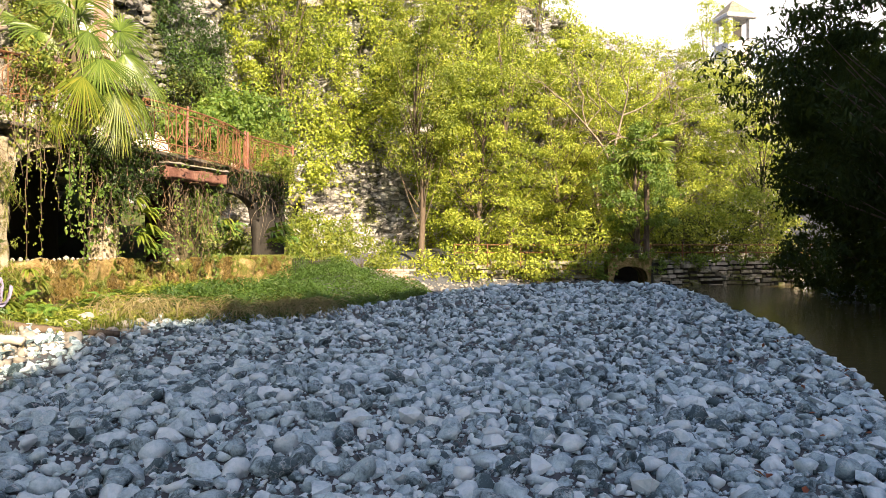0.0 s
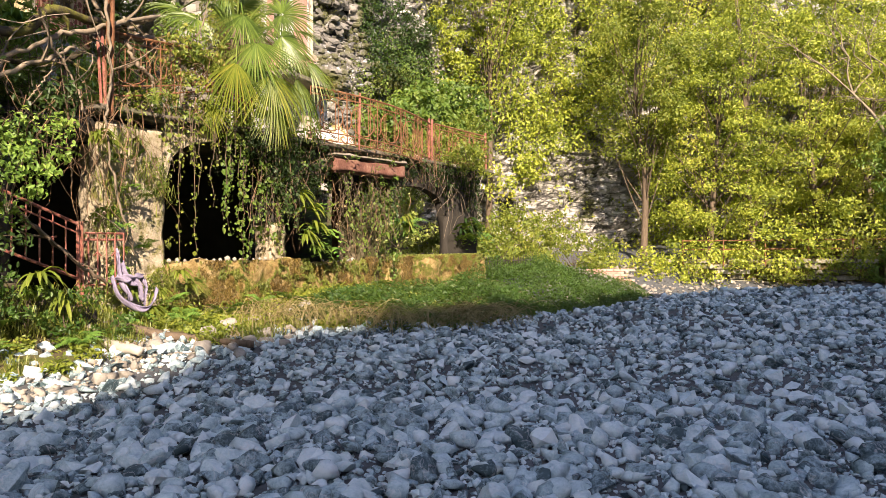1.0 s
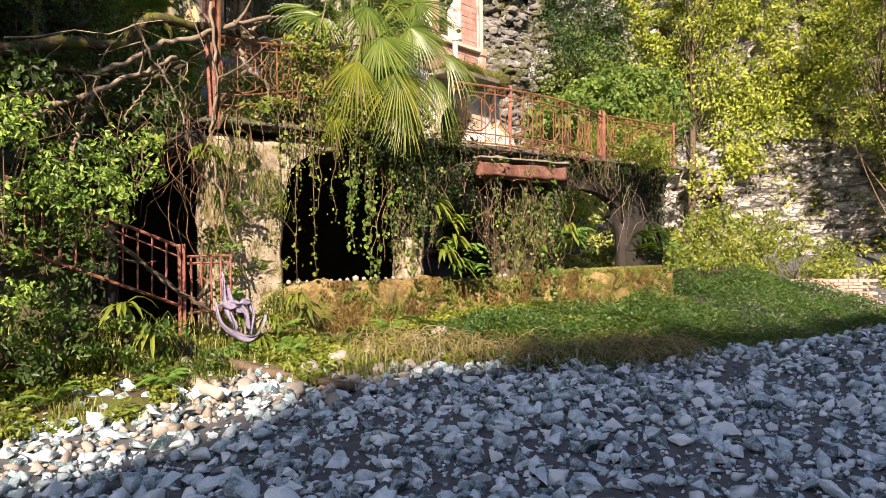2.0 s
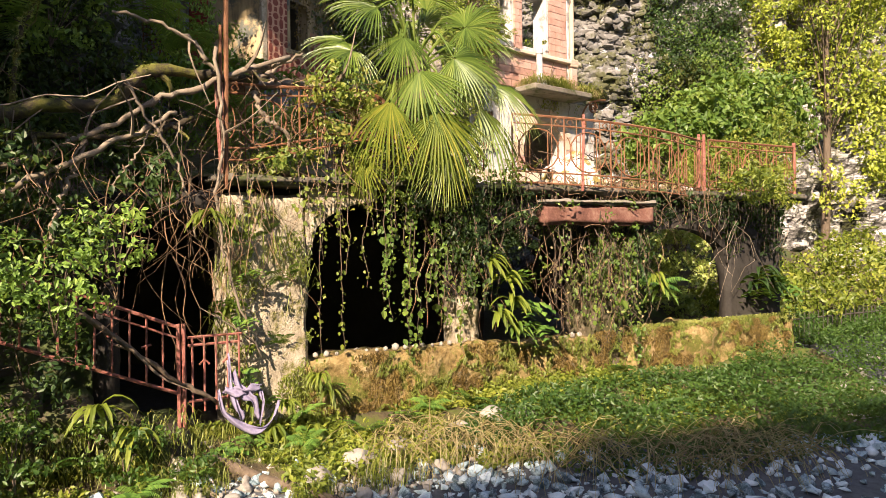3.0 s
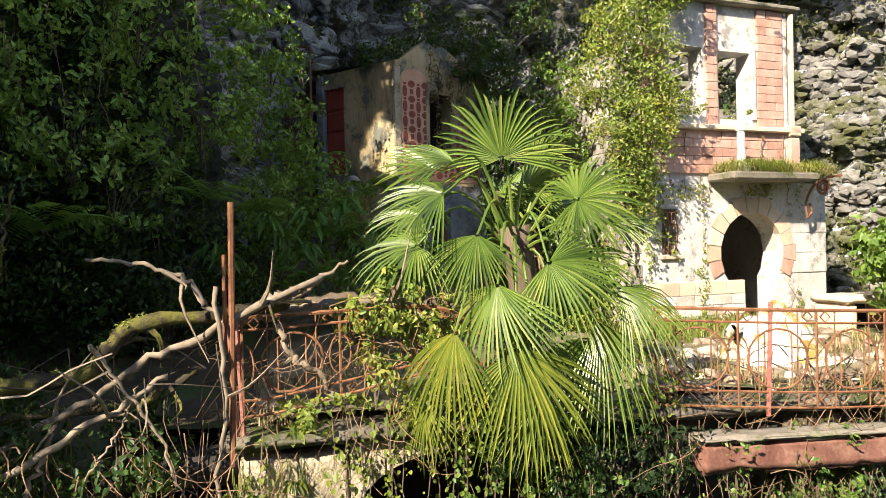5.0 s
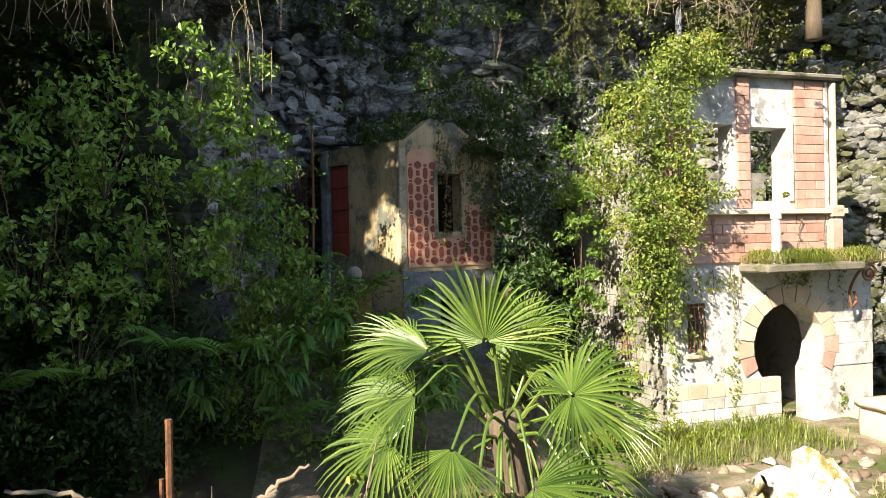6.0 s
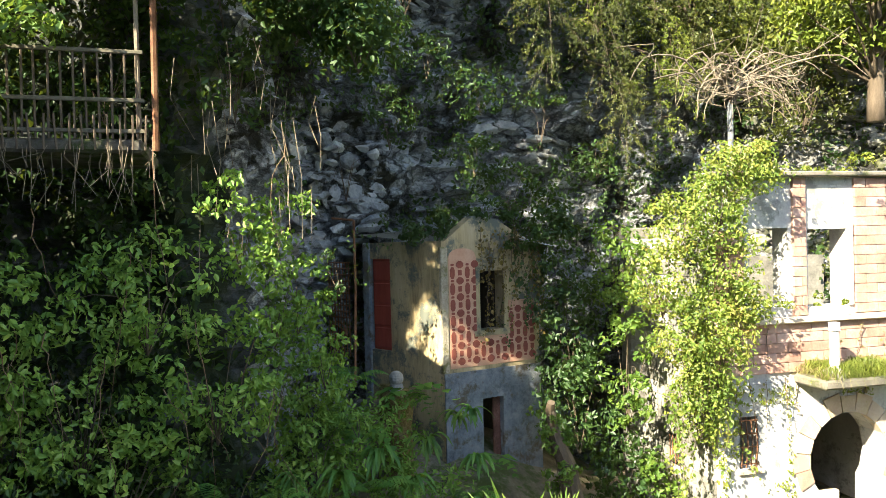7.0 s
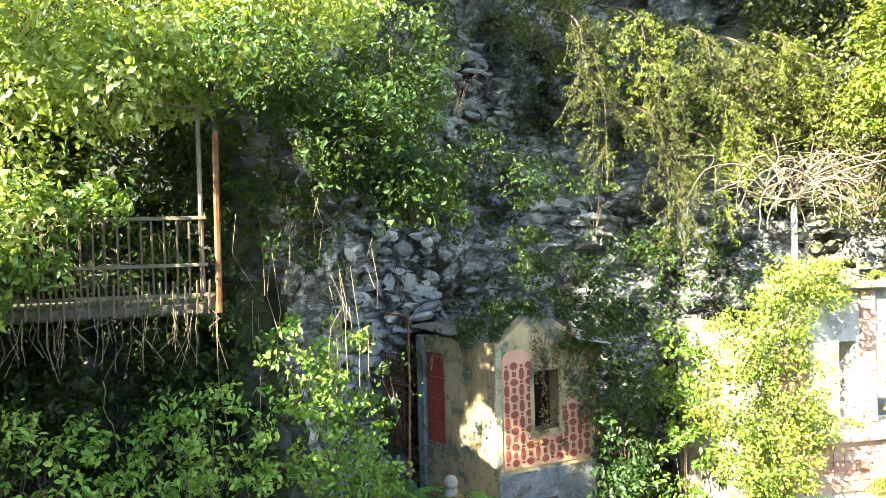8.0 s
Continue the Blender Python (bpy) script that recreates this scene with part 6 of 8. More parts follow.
def blades(name, points, height, material, label, lean=0.5, width=0.012, kind="stuff", droop=0.5):
    """Grass: curved tapering blades."""
    n = len(points)
    h = height * rng.uniform(0.5, 1.3, n)[:, None]
    a = rng.uniform(0, 2 * np.pi, n)
    d = np.stack([np.cos(a), np.sin(a), np.zeros(n)], 1)
    q = np.stack([-np.sin(a), np.cos(a), np.zeros(n)], 1) * width
    l = rng.uniform(0.2, 1.0, n)[:, None] * lean
    c1 = points + UP * h * 0.55 + d * h * l * 0.35
    c2 = points + UP * h * (1.0 - droop * l) + d * h * l
    v = np.stack([points - q, points + q, c1 - q * 0.8, c1 + q * 0.8, c2], 1).reshape(-1, 3)
    b = np.arange(n)[:, None] * 5
    t = np.concatenate([b + np.array(x) for x in ((0, 1, 3), (0, 3, 2), (2, 3, 4))], 1).reshape(-1, 3)
    return tagged(tri_mesh(name, v, t, material), label, "grass", kind=kind)


def ground_points(n, u0, u1, w0, w1, lift=0.0):
    u, w = rng.uniform(u0, u1, n), rng.uniform(w0, w1, n)
    p = np.array([-6.65, 9.5, 0]) + u[:, None] * ALONG + w[:, None] * VIEW
    p[:, 2] = ground_height(p[:, 0], p[:, 1]) + lift
    return p


# nettle bank between the arcade and the gravel
n = 94000
x, y = rng.uniform(-6, 0.5, n), rng.uniform(10.5, 24, n)
v_, u_ = from_facade(x, y)
edge = np.minimum(np.interp(y, *LEFT_EDGE) - 0.15, np.interp(y, [12.5, 16, 20, 23.7], [-2.6, -1.6, -0.6, 0.0]))
depth = np.minimum((edge - x) / 1.1, np.where(u_ < 9.5, (v_ - 0.45) / 1.0, 2.0))
keep = (depth > 0) & (y > 11.4 + 0.4 * np.sin(x * 3)) & (y < 23.6)
x, y, depth, u_ = x[keep], y[keep], np.clip(depth[keep], 0, 1), u_[keep]
hump = 0.95 * np.sqrt(depth) * np.interp(y, [11, 13.5, 17, 20, 24], [0.3, 0.5, 0.78, 0.62, 0.35]) * (0.85 + 0.22 * np.sin(x * 2.3 + y) + 0.2 * np.sin(y * 3.1) + 0.22 * np.sin(x * 5.1 - y * 2.2))
p = np.stack([x, y, ground_height(x, y) + hump * rng.uniform(0.35, 1.08, len(x))], 1)
leafy = leaf_mesh("nettle_bank", p, np.tile(UP + VIEW * 0.4, (len(p), 1)), 0.066, M_NETTLE, wide=0.5, droop=0.2, loose=0.6)
tagged(leafy, "dense bright green nettle bank below the arcade", "plant", kind="stuff")
# bent straw and reeds along its front
q = np.stack([rng.uniform(-5.4, -1.8, 1500), rng.uniform(10.4, 14.2, 1500), np.zeros(1500)], 1)
q = q[np.abs(q[:, 0] - np.interp(q[:, 1], *LEFT_EDGE) + 0.6) < 0.5]
q[:, 2] = ground_height(q[:, 0], q[:, 1]) + 0.05
rd = Geo()
for c in q[:420]:
    a = rng.normal(-0.6, 0.9)
    d = np.array((math.cos(a), math.sin(a), 0))
    L = rng.uniform(0.35, 1.0)
    rd.tube(smooth_path([c, c + d * L * 0.35 + UP * rng.uniform(0.12, 0.32), c + d * L * 0.8 + UP * rng.uniform(0.05, 0.3), c + d * L - UP * 0.02], 7), np.linspace(0.006, 0.002, 7), 3, cap=False)
tagged(rd.mesh("reed", M_STRAW), "bent dry reeds along the gravel edge", "reeds", kind="stuff")
q = ground_points(26000, -5, 9.2, 0.05, 1.9, 0.03)
f = np.array([noise.fractal(Vector(k * 1.6), 0.8, 2, 3) for k in q])
blades("grass", q[f > 0.2], 0.20, M_GRASS, "tufts of rough grass along the wall's foot", lean=1.1, width=0.005, droop=0.6)
blades("grass", q[(f > 0.05) & (f < 0.12)], 0.16, M_STRAW, "dry grass along the wall's foot", lean=1.3, width=0.004, droop=0.7)
q = ground_points(52000, -5, 7.6, 0.05, 1.9, 0.05)
f = np.array([noise.fractal(Vector(k * 1.2) + Vector((5, 0, 0)), 0.8, 2, 3) for k in q])
q = q[f > -0.06]
q[:, 2] += np.abs(rng.normal(0, 0.06, len(q)))
tagged(leaf_mesh("ground_creeper", q, np.tile(UP + VIEW * 0.3, (len(q), 1)), 0.066, M_LIME, wide=0.55, droop=0.1, loose=0.6), "low yellow-green creeper on the bank", "plant", kind="stuff")
# moss and small leaves on the foot of the walls
n = 60000
u, z = rng.uniform(0.9, 9.4, n), rng.uniform(0.2, 1.12, n)
p = np.array([fac(a, 0.10 + 0.10 * (a > 5.9) + rng.uniform(0, 0.07), b) for a, b in zip(u, z)])
f = np.array([noise.fractal(Vector(k * 2.3), 0.8, 2, 3) for k in p])
for lo, hi, m, lab in ((0.14, 9, M_BROWNMOSS, "brown tufted moss on the low walls"), (-0.24, -0.06, M_GRASS, "yellow-green moss on the low walls")):
    k = (f > lo) & (f < hi)
    tagged(leaf_mesh("moss", p[k], np.tile(VIEW + UP * 0.2, (k.sum(), 1)), 0.05, m, wide=0.3, droop=1.2), lab, "moss", kind="stuff")
p = np.array([fac(u, rng.uniform(-0.05, 0.2), 1.07 + rng.uniform(-0.06, 0.08)) for u in rng.uniform(5.9, 9.4, 7000)])
tagged(leaf_mesh("moss", p, np.tile(UP + VIEW, (7000, 1)), 0.045, M_GRASS, wide=0.35, droop=0.8), "bright moss cushion on the wall top", "moss", kind="stuff")

# hanging curtains on the arcade front
def curtain(u0, u1, n, z, lo, hi, out=(0.1, 0.35)):
    st = [fac(rng.uniform(u0, u1), rng.uniform(*out), z + rng.normal(0, 0.08)) for _ in range(n)]
    return st, rng.uniform(lo, hi, n)


hanging("ivy_curtain", *curtain(1.75, 2.45, 8, 3.1, 1.2, 2.0), 0.07, M_GREEN, "ivy strands hanging before the first arch", spacing=0.026)
hanging("ivy_curtain", *curtain(1.5, 2.9, 6, 3.1, 0.4, 1.3), 0.055, M_LIME, "thin sunlit ivy strands", spacing=0.04)
hanging("ivy_curtain", *curtain(1.9, 4.2, 44, 3.12, 0.15, 0.7, (-0.1, 0.1)), 0.05, M_SHADELEAF, "dense dark ivy under the terrace edge", spacing=0.02)
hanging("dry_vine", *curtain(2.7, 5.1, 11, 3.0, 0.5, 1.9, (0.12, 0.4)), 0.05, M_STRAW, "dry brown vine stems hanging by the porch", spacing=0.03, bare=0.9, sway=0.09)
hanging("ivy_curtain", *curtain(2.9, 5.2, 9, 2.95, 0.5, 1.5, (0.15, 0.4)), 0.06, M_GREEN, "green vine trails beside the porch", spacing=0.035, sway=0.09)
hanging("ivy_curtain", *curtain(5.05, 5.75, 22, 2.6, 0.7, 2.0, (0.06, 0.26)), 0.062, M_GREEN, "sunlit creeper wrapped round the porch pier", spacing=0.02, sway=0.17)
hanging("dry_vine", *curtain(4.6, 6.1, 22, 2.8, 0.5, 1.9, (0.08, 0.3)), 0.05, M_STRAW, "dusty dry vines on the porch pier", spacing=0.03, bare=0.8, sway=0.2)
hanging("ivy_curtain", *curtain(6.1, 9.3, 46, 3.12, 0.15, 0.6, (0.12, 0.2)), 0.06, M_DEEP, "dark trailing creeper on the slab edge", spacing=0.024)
hanging("ivy_curtain", *curtain(7.9, 9.4, 20, 3.1, 0.4, 1.2, (0.04, 0.2)), 0.06, M_SHADELEAF, "dark creeper over the end pier", spacing=0.02)
hanging("vine", *curtain(0.2, 1.9, 14, 3.2, 0.3, 1.2, (0.15, 0.25)), 0.055, M_LIME, "thin leafy vines before the pier", spacing=0.045)
hanging("vine", [fac(1.02, 0.2, 3.1), fac(1.28, 0.22, 3.1), fac(2.9, 0.2, 3.0)], [2.0, 1.9, 1.7], 0.055, M_LIME, "single vine strands hanging free", spacing=0.04, sway=0.03)
hanging("ivy_curtain", *curtain(2.65, 3.35, 20, 3.0, 0.7, 1.6, (0.1, 0.3)), 0.06, M_IVY, "dark green ivy over the slim pier", spacing=0.02, sway=0.12)
hanging("ivy_curtain", *curtain(2.55, 3.2, 9, 2.9, 0.9, 1.8, (0.15, 0.3)), 0.06, M_GREEN, "sunlit ivy trails over the slim pier", spacing=0.028, sway=0.12)
hanging("ivy_curtain", *curtain(5.0, 5.9, 22, 2.85, 0.5, 1.3, (0.08, 0.25)), 0.06, M_IVY, "dark green ivy round the porch pier", spacing=0.02, sway=0.15)
# plants on the first pier
p = np.array([fac(u, 0.03 + rng.uniform(0, 0.12), z) for u, z in zip(rng.uniform(0.0, 0.95, 9000), rng.uniform(0.4, 3.0, 9000))])
f = np.array([noise.fractal(Vector(k * 2.1), 0.8, 2, 3) for k in p])
tagged(leaf_mesh("creeper", p[f > 0.24], np.tile(VIEW, ((f > 0.24).sum(), 1)), 0.05, M_GRASS, wide=0.35, droop=0.9), "patchy creeper and moss on the pier", "plant", kind="stuff")

# grasses and small ferns hanging from the first pier
q = np.array([fac(rng.normal(c, 0.09), rng.uniform(0.03, 0.14), rng.normal(z, 0.09)) for c, z, k in ((0.03, 2.6, 50), (0.05, 2.1, 50), (0.35, 2.7, 30), (0.6, 2.3, 50), (0.05, 1.5, 40), (0.85, 2.0, 25), (0.2, 0.9, 40), (0.8, 0.7, 40)) for _ in range(k)])
blades("grass", q, 0.26, M_GRASS, "hanging grass tufts on the plaster pier", lean=1.5, width=0.006, droop=1.3)
for (u, z, s_) in ((0.1, 2.45, 0.5), (0.45, 2.55, 0.45), (0.65, 2.05, 0.5), (0.0, 1.75, 0.55), (0.55, 1.35, 0.4), (0.15, 1.0, 0.5)):
    fern(fac(u, 0.12, z), s_, int(z * 10), (30, 25))

# leafy shrubs round the ruin
shrub("bramble", [(fac(-1.6, 1.0, 2.1), (0.6, 0.5, 0.5)), (fac(-2.3, 1.2, 2.3), (0.6, 0.6, 0.7)), (fac(-1.1, 0.8, 2.5), (0.45, 0.4, 0.35)), (fac(-2.6, 1.3, 1.3), (0.6, 0.6, 0.7))], 120, 0.058, M_DECKGREEN, "sunlit bramble arching over the stair", clump=0.15, sub=26)
shrub("bramble", [(fac(-1.8, 0.6, 1.4), (0.7, 0.4, 0.5)), (fac(-3.2, 0.9, 1.6), (0.9, 0.6, 1.2)), (fac(-2.4, 0.9, 0.7), (0.9, 0.6, 0.45))], 90, 0.06, M_IVY, "dark bramble in the shade of the stair", clump=0.17, sub=26)
shrub("bramble", [(fac(-1.1, 1.15, 0.65), (0.5, 0.25, 0.3)), (fac(-1.9, 1.2, 0.8), (0.6, 0.3, 0.4)), (fac(-2.8, 1.3, 0.9), (0.6, 0.35, 0.5)), (fac(-0.5, 1.1, 0.45), (0.4, 0.25, 0.2))], 100, 0.055, M_NETTLE, "low leafy growth over the steps", clump=0.13, sub=24)
shrub("shrub", [(fac(-0.7, -0.15, 3.15), (0.6, 0.25, 0.45)), (fac(-1.6, -0.1, 3.1), (0.6, 0.3, 0.6)), (fac(-2.5, 0.0, 3.0), (0.7, 0.35, 0.7)), (fac(-3.4, 0.1, 2.8), (0.7, 0.4, 0.9)), (fac(-1.9, 0.15, 2.1), (0.7, 0.3, 0.5)), (fac(-2.9, 0.3, 1.6), (0.7, 0.4, 0.8))], 150, 0.07, M_DEEP, "dark tangle of creeper at the terrace end", clump=0.16)
shrub("shrub", [(fac(-2.6, -0.6, 3.2), (1.6, 0.8, 0.7)), (fac(-4.2, -0.4, 3.2), (1.4, 0.8, 1.0))], 60, 0.09, M_DEEP, "dark shrub on the terrace end", clump=0.25)
shrub("shrub", [(fac(-0.9, 0.1, 3.2), (0.7, 0.4, 0.35)), (fac(-2.0, 0.2, 3.1), (0.8, 0.5, 0.45)), (fac(-3.0, 0.3, 2.8), (0.8, 0.5, 0.7)), (fac(-1.5, 0.0, 2.6), (0.9, 0.3, 0.4))], 80, 0.07, M_IVY, "dark creeper over the terrace end", clump=0.18)
shrub("bramble", [(fac(-2.9, 1.3, 2.7), (0.5, 0.5, 0.4)), (fac(-3.5, 1.5, 2.2), (0.7, 0.6, 0.7))], 110, 0.06, M_DECKGREEN, "sunlit bramble at the terrace end", clump=0.15)
shrub("shrub", [(fac(8.2, -0.4, 3.6), (0.7, 0.5, 0.6)), (fac(8.9, 0.1, 3.2), (0.6, 0.4, 0.4)), (fac(7.7, 0.15, 3.2), (0.4, 0.25, 0.3)), (fac(8.0, 0.62, 3.22), (0.4, 0.3, 0.26)), (fac(7.6, 0.85, 3.38), (0.4, 0.3, 0.24)), (fac(8.5, 0.5, 3.3), (0.4, 0.3, 0.26))], 120, 0.07, M_LIME, "light green shrub spilling over the terrace", clump=0.18)
shrub("shrub", [(fac(9.7, -2.9, 4.4), (1.0, 0.9, 0.8)), (fac(10.8, -2.8, 4.8), (1.2, 1.0, 0.9)), (fac(12.7, -3.2, 5.2), (1.5, 1.4, 1.3))], 110, 0.15, M_GREEN, "broad-leaved shrub below the rock wall", clump=0.32, wide=0.62)
shrub("shrub", [(fac(9.2, -1.2, 3.7), (0.7, 0.5, 0.55)), (fac(10.3, -1.4, 3.9), (0.9, 0.6, 0.7)), (fac(11.6, -1.8, 4.3), (1.0, 0.7, 0.9))], 90, 0.085, M_LIME, "yellow-green weeds among the terrace railing", clump=0.2, wide=0.35)
shrub("shrub", [(fac(11.0, -1.5, 1.3), (1.5, 0.9, 0.7)), (fac(13.5, -1.5, 1.6), (1.6, 1.0, 1.0)), (fac(16, -2, 1.6), (1.8, 1.2, 1.0)), (fac(18.5, -1.5, 1.2), (1.6, 1.2, 0.8))], 60, 0.12, M_LIME, "sunlit undergrowth beyond the arcade", clump=0.3)
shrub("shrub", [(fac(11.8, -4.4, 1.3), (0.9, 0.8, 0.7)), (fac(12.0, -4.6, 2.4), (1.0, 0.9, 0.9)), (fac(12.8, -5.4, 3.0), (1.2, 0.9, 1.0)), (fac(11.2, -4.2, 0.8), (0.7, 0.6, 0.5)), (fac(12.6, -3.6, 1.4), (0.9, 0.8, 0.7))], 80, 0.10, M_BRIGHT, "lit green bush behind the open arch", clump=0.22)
shrub("shrub", [(fac(1.75, 0.12, 3.95), (0.3, 0.2, 0.3)), (fac(2.25, 0.15, 3.6), (0.35, 0.2, 0.4)), (fac(2.7, 0.2, 3.25), (0.35, 0.2, 0.3)), (fac(1.5, 0.12, 3.35), (0.35, 0.15, 0.2))], 130, 0.06, M_LIME, "yellow-green weeds grown through the torn railing", clump=0.14, wide=0.4)
# ivy on the house
hp = lambda x, out, z: np.array(HOUSE @ Vector((x, -out, z)))
shrub("house_ivy", [(hp(-0.1, 0.25, 8.6), (0.55, 0.4, 0.6)), (hp(0.0, 0.3, 7.6), (0.6, 0.4, 0.8)), (hp(-0.2, 0.3, 6.5), (0.55, 0.4, 0.8)), (hp(-0.45, 0.2, 5.6), (0.4, 0.35, 0.6)), (hp(0.6, 0.1, 8.9), (0.6, 0.3, 0.25)), (hp(0.25, 0.3, 9.1), (0.5, 0.5, 0.3))], 260, 0.062, M_HOUSEIVY, "lush yellow-green creeper smothering the house corner", clump=0.2, category="ivy")
shrub("house_ivy", [(hp(-0.7, 0.2, 8.2), (0.45, 0.4, 0.5)), (hp(-1.0, 0.2, 7.4), (0.45, 0.4, 0.6)), (hp(-0.7, 0.35, 6.6), (0.5, 0.4, 0.6)), (hp(-0.5, 0.4, 5.9), (0.35, 0.35, 0.5)), (hp(0.35, 0.25, 7.0), (0.35, 0.25, 0.5))], 250, 0.062, M_HOUSEIVY, "yellow-green creeper trailing beside the house", clump=0.2, category="ivy")
shrub("house_ivy", [(hp(2.0, 0.05, 6.95), (0.5, 0.12, 0.12)), (hp(1.0, 0.1, 7.0), (0.3, 0.12, 0.15)), (hp(2.2, 0.2, 9.05), (1.2, 0.3, 0.15))], 90, 0.06, M_LIME, "small plants on the window sills and wall top", clump=0.1, stems=False)
hx, hz = rng.uniform(-0.1, 3.5, 4200), rng.uniform(3.3, 5.7, 4200)
solid = (np.hypot(hx - CX, hz - CZ) > CR + 0.3) & ~((np.abs(hx - CX) < 1.0) & (hz < CZ)) & ~((np.abs(hx - 0.78) < 0.4) & (np.abs(hz - 4.85) < 0.6))
p = np.array([hp(x, 0.02 + rng.uniform(0, 0.05), z) for x, z in zip(hx[solid], hz[solid])])
f = np.array([noise.fractal(Vector((k[0] * 1.4, k[1] * 1.4, k[2] * 0.55)), 0.8, 2, 4) for k in p])
keep = f > 0.16
tagged(leaf_mesh("creeper", p[keep], np.tile(VIEW, (int(keep.sum()), 1)), 0.06, M_LIME, wide=0.5, droop=0.9), "thin creeper trails on the white house front", "plant", kind="stuff")
# around the hut
shrub("shrub", [((-12.2, 15.6, 6.6), (0.5, 0.7, 1.2)), ((-11.6, 15.4, 5.2), (0.7, 0.8, 0.9)), ((-12.6, 15.2, 8.2), (0.5, 0.8, 0.5)), ((-11.0, 15.9, 4.3), (0.6, 0.6, 0.8))], 85, 0.11, M_IVY, "green creeper between the hut and the house", clump=0.25)
shrub("shrub", [((-10.9, 15.9, 6.0), (0.5, 0.4, 1.2)), ((-11.6, 16.2, 7.6), (0.7, 0.4, 0.8)), ((-10.6, 16.3, 4.2), (0.4, 0.3, 0.5))], 90, 0.10, M_GREEN, "creeper climbing the side wall of the house", clump=0.2)
shrub("shrub", [((-12.5, 14.1, 8.55), (0.4, 0.8, 0.22)), ((-12.2, 14.7, 8.1), (0.3, 0.4, 0.35))], 110, 0.08, M_DEEP, "feathery creeper drooping over the hut gable", clump=0.16)
shrub("shrub", [((-11.4, 11.9, 5.0), (0.8, 0.9, 0.8)), ((-10.3, 12.4, 4.4), (0.8, 0.9, 0.6)), ((-11.6, 10.9, 5.8), (0.7, 0.7, 0.8)), ((-10.6, 10.6, 4.6), (0.9, 0.8, 0.9)), ((-9.4, 11.6, 4.0), (0.8, 0.8, 0.5))], 80, 0.11, M_DECKGREEN, "shaded broad-leaved plants on the slope below the hut", clump=0.24, wide=0.4)
shrub("shrub", [((-9.4, 8.9, 7.6), (0.7, 0.9, 0.8)), ((-9.5, 9.6, 6.6), (0.7, 0.8, 0.9)), ((-9.6, 8.2, 6.4), (0.6, 1.0, 1.0)), ((-9.7, 9.9, 8.4), (0.5, 0.5, 0.7)), ((-9.9, 10.3, 7.4), (0.6, 0.5, 0.7))], 95, 0.085, M_DECKGREEN, "leafy shrub hanging below the deck", clump=0.17, sub=20)
shrub("shrub", [((-9.9, 7.2, 5.5), (0.8, 1.6, 1.8)), ((-9.9, 5.6, 7.0), (0.8, 1.6, 1.6)), ((-10.0, 9.2, 4.6), (0.7, 1.2, 1.2))], 110, 0.075, M_IVY, "dark ivy mass on the cliff foot", clump=0.3)
# leaf mass added to darken the space behind the rail
shrub("shrub", [((-10.6, 8.4, 10.2), (0.35, 0.8, 0.7)), ((-10.6, 7.0, 10.4), (0.4, 0.9, 0.8)), ((-10.7, 8.8, 11.2), (0.4, 0.6, 0.6))], 70, 0.10, M_DEEP, "dark foliage added behind the deck for shade", clump=0.25)
shrub("shrub", [((-9.2, 7.4, 7.2), (0.45, 0.9, 0.9)), ((-9.3, 7.0, 6.0), (0.5, 1.0, 0.9)), ((-9.4, 8.6, 5.6), (0.45, 0.8, 0.7)), ((-9.3, 6.2, 8.0), (0.4, 0.7, 0.6))], 92, 0.09, M_DECKGREEN, "broad-leaved creeper on the wall below the deck", clump=0.17, sub=20)
shrub("overhanging_branch", [((-8.75, 7.1, 9.75), (0.3, 0.6, 0.45)), ((-8.7, 6.5, 9.1), (0.35, 0.6, 0.5)), ((-8.8, 7.8, 10.35), (0.3, 0.5, 0.3))], 130, 0.11, M_GREEN, "leafy twigs hanging before the deck rail", clump=0.2)
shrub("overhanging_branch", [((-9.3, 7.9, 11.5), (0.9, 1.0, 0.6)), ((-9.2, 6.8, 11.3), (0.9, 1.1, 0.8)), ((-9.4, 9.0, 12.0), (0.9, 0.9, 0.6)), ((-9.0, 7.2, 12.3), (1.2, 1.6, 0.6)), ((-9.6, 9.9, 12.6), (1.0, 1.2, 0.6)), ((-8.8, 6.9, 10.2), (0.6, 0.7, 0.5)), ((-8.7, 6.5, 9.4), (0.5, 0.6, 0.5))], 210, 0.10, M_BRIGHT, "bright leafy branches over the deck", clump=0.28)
shrub("shrub", [((-9.9, 9.9, 10.6), (0.5, 0.6, 1.2)), ((-10.3, 10.7, 11.4), (0.6, 0.8, 0.9)), ((-10.8, 11.3, 12.3), (0.8, 1.0, 0.8))], 85, 0.10, M_IVY, "creeper hanging beside the deck post", clump=0.22)
shrub("shrub", [((-12.9, 13.3, 8.3), (0.8, 0.6, 0.16)), ((-13.4, 13.9, 8.5), (0.7, 0.6, 0.2)), ((-12.6, 13.0, 8.15), (0.5, 0.4, 0.12))], 110, 0.09, M_IVY, "creeper grown over the hut roof", clump=0.14)
shrub("shrub", [((-10.0, 10.4, 8.3), (0.35, 0.4, 0.5)), ((-10.2, 10.6, 7.4), (0.4, 0.5, 0.6)), ((-10.3, 10.95, 6.6), (0.4, 0.5, 0.5)), ((-10.1, 10.3, 6.3), (0.4, 0.5, 0.5)), ((-10.4, 11.4, 5.8), (0.5, 0.5, 0.45)), ((-10.2, 10.8, 5.4), (0.5, 0.6, 0.5))], 88, 0.08, M_DECKGREEN, "leafy creeper on the rock beside the hut", clump=0.18, sub=22)
hut_front = lambda x, out, z: np.array(HUT + FR @ Vector((x, -out, z)))
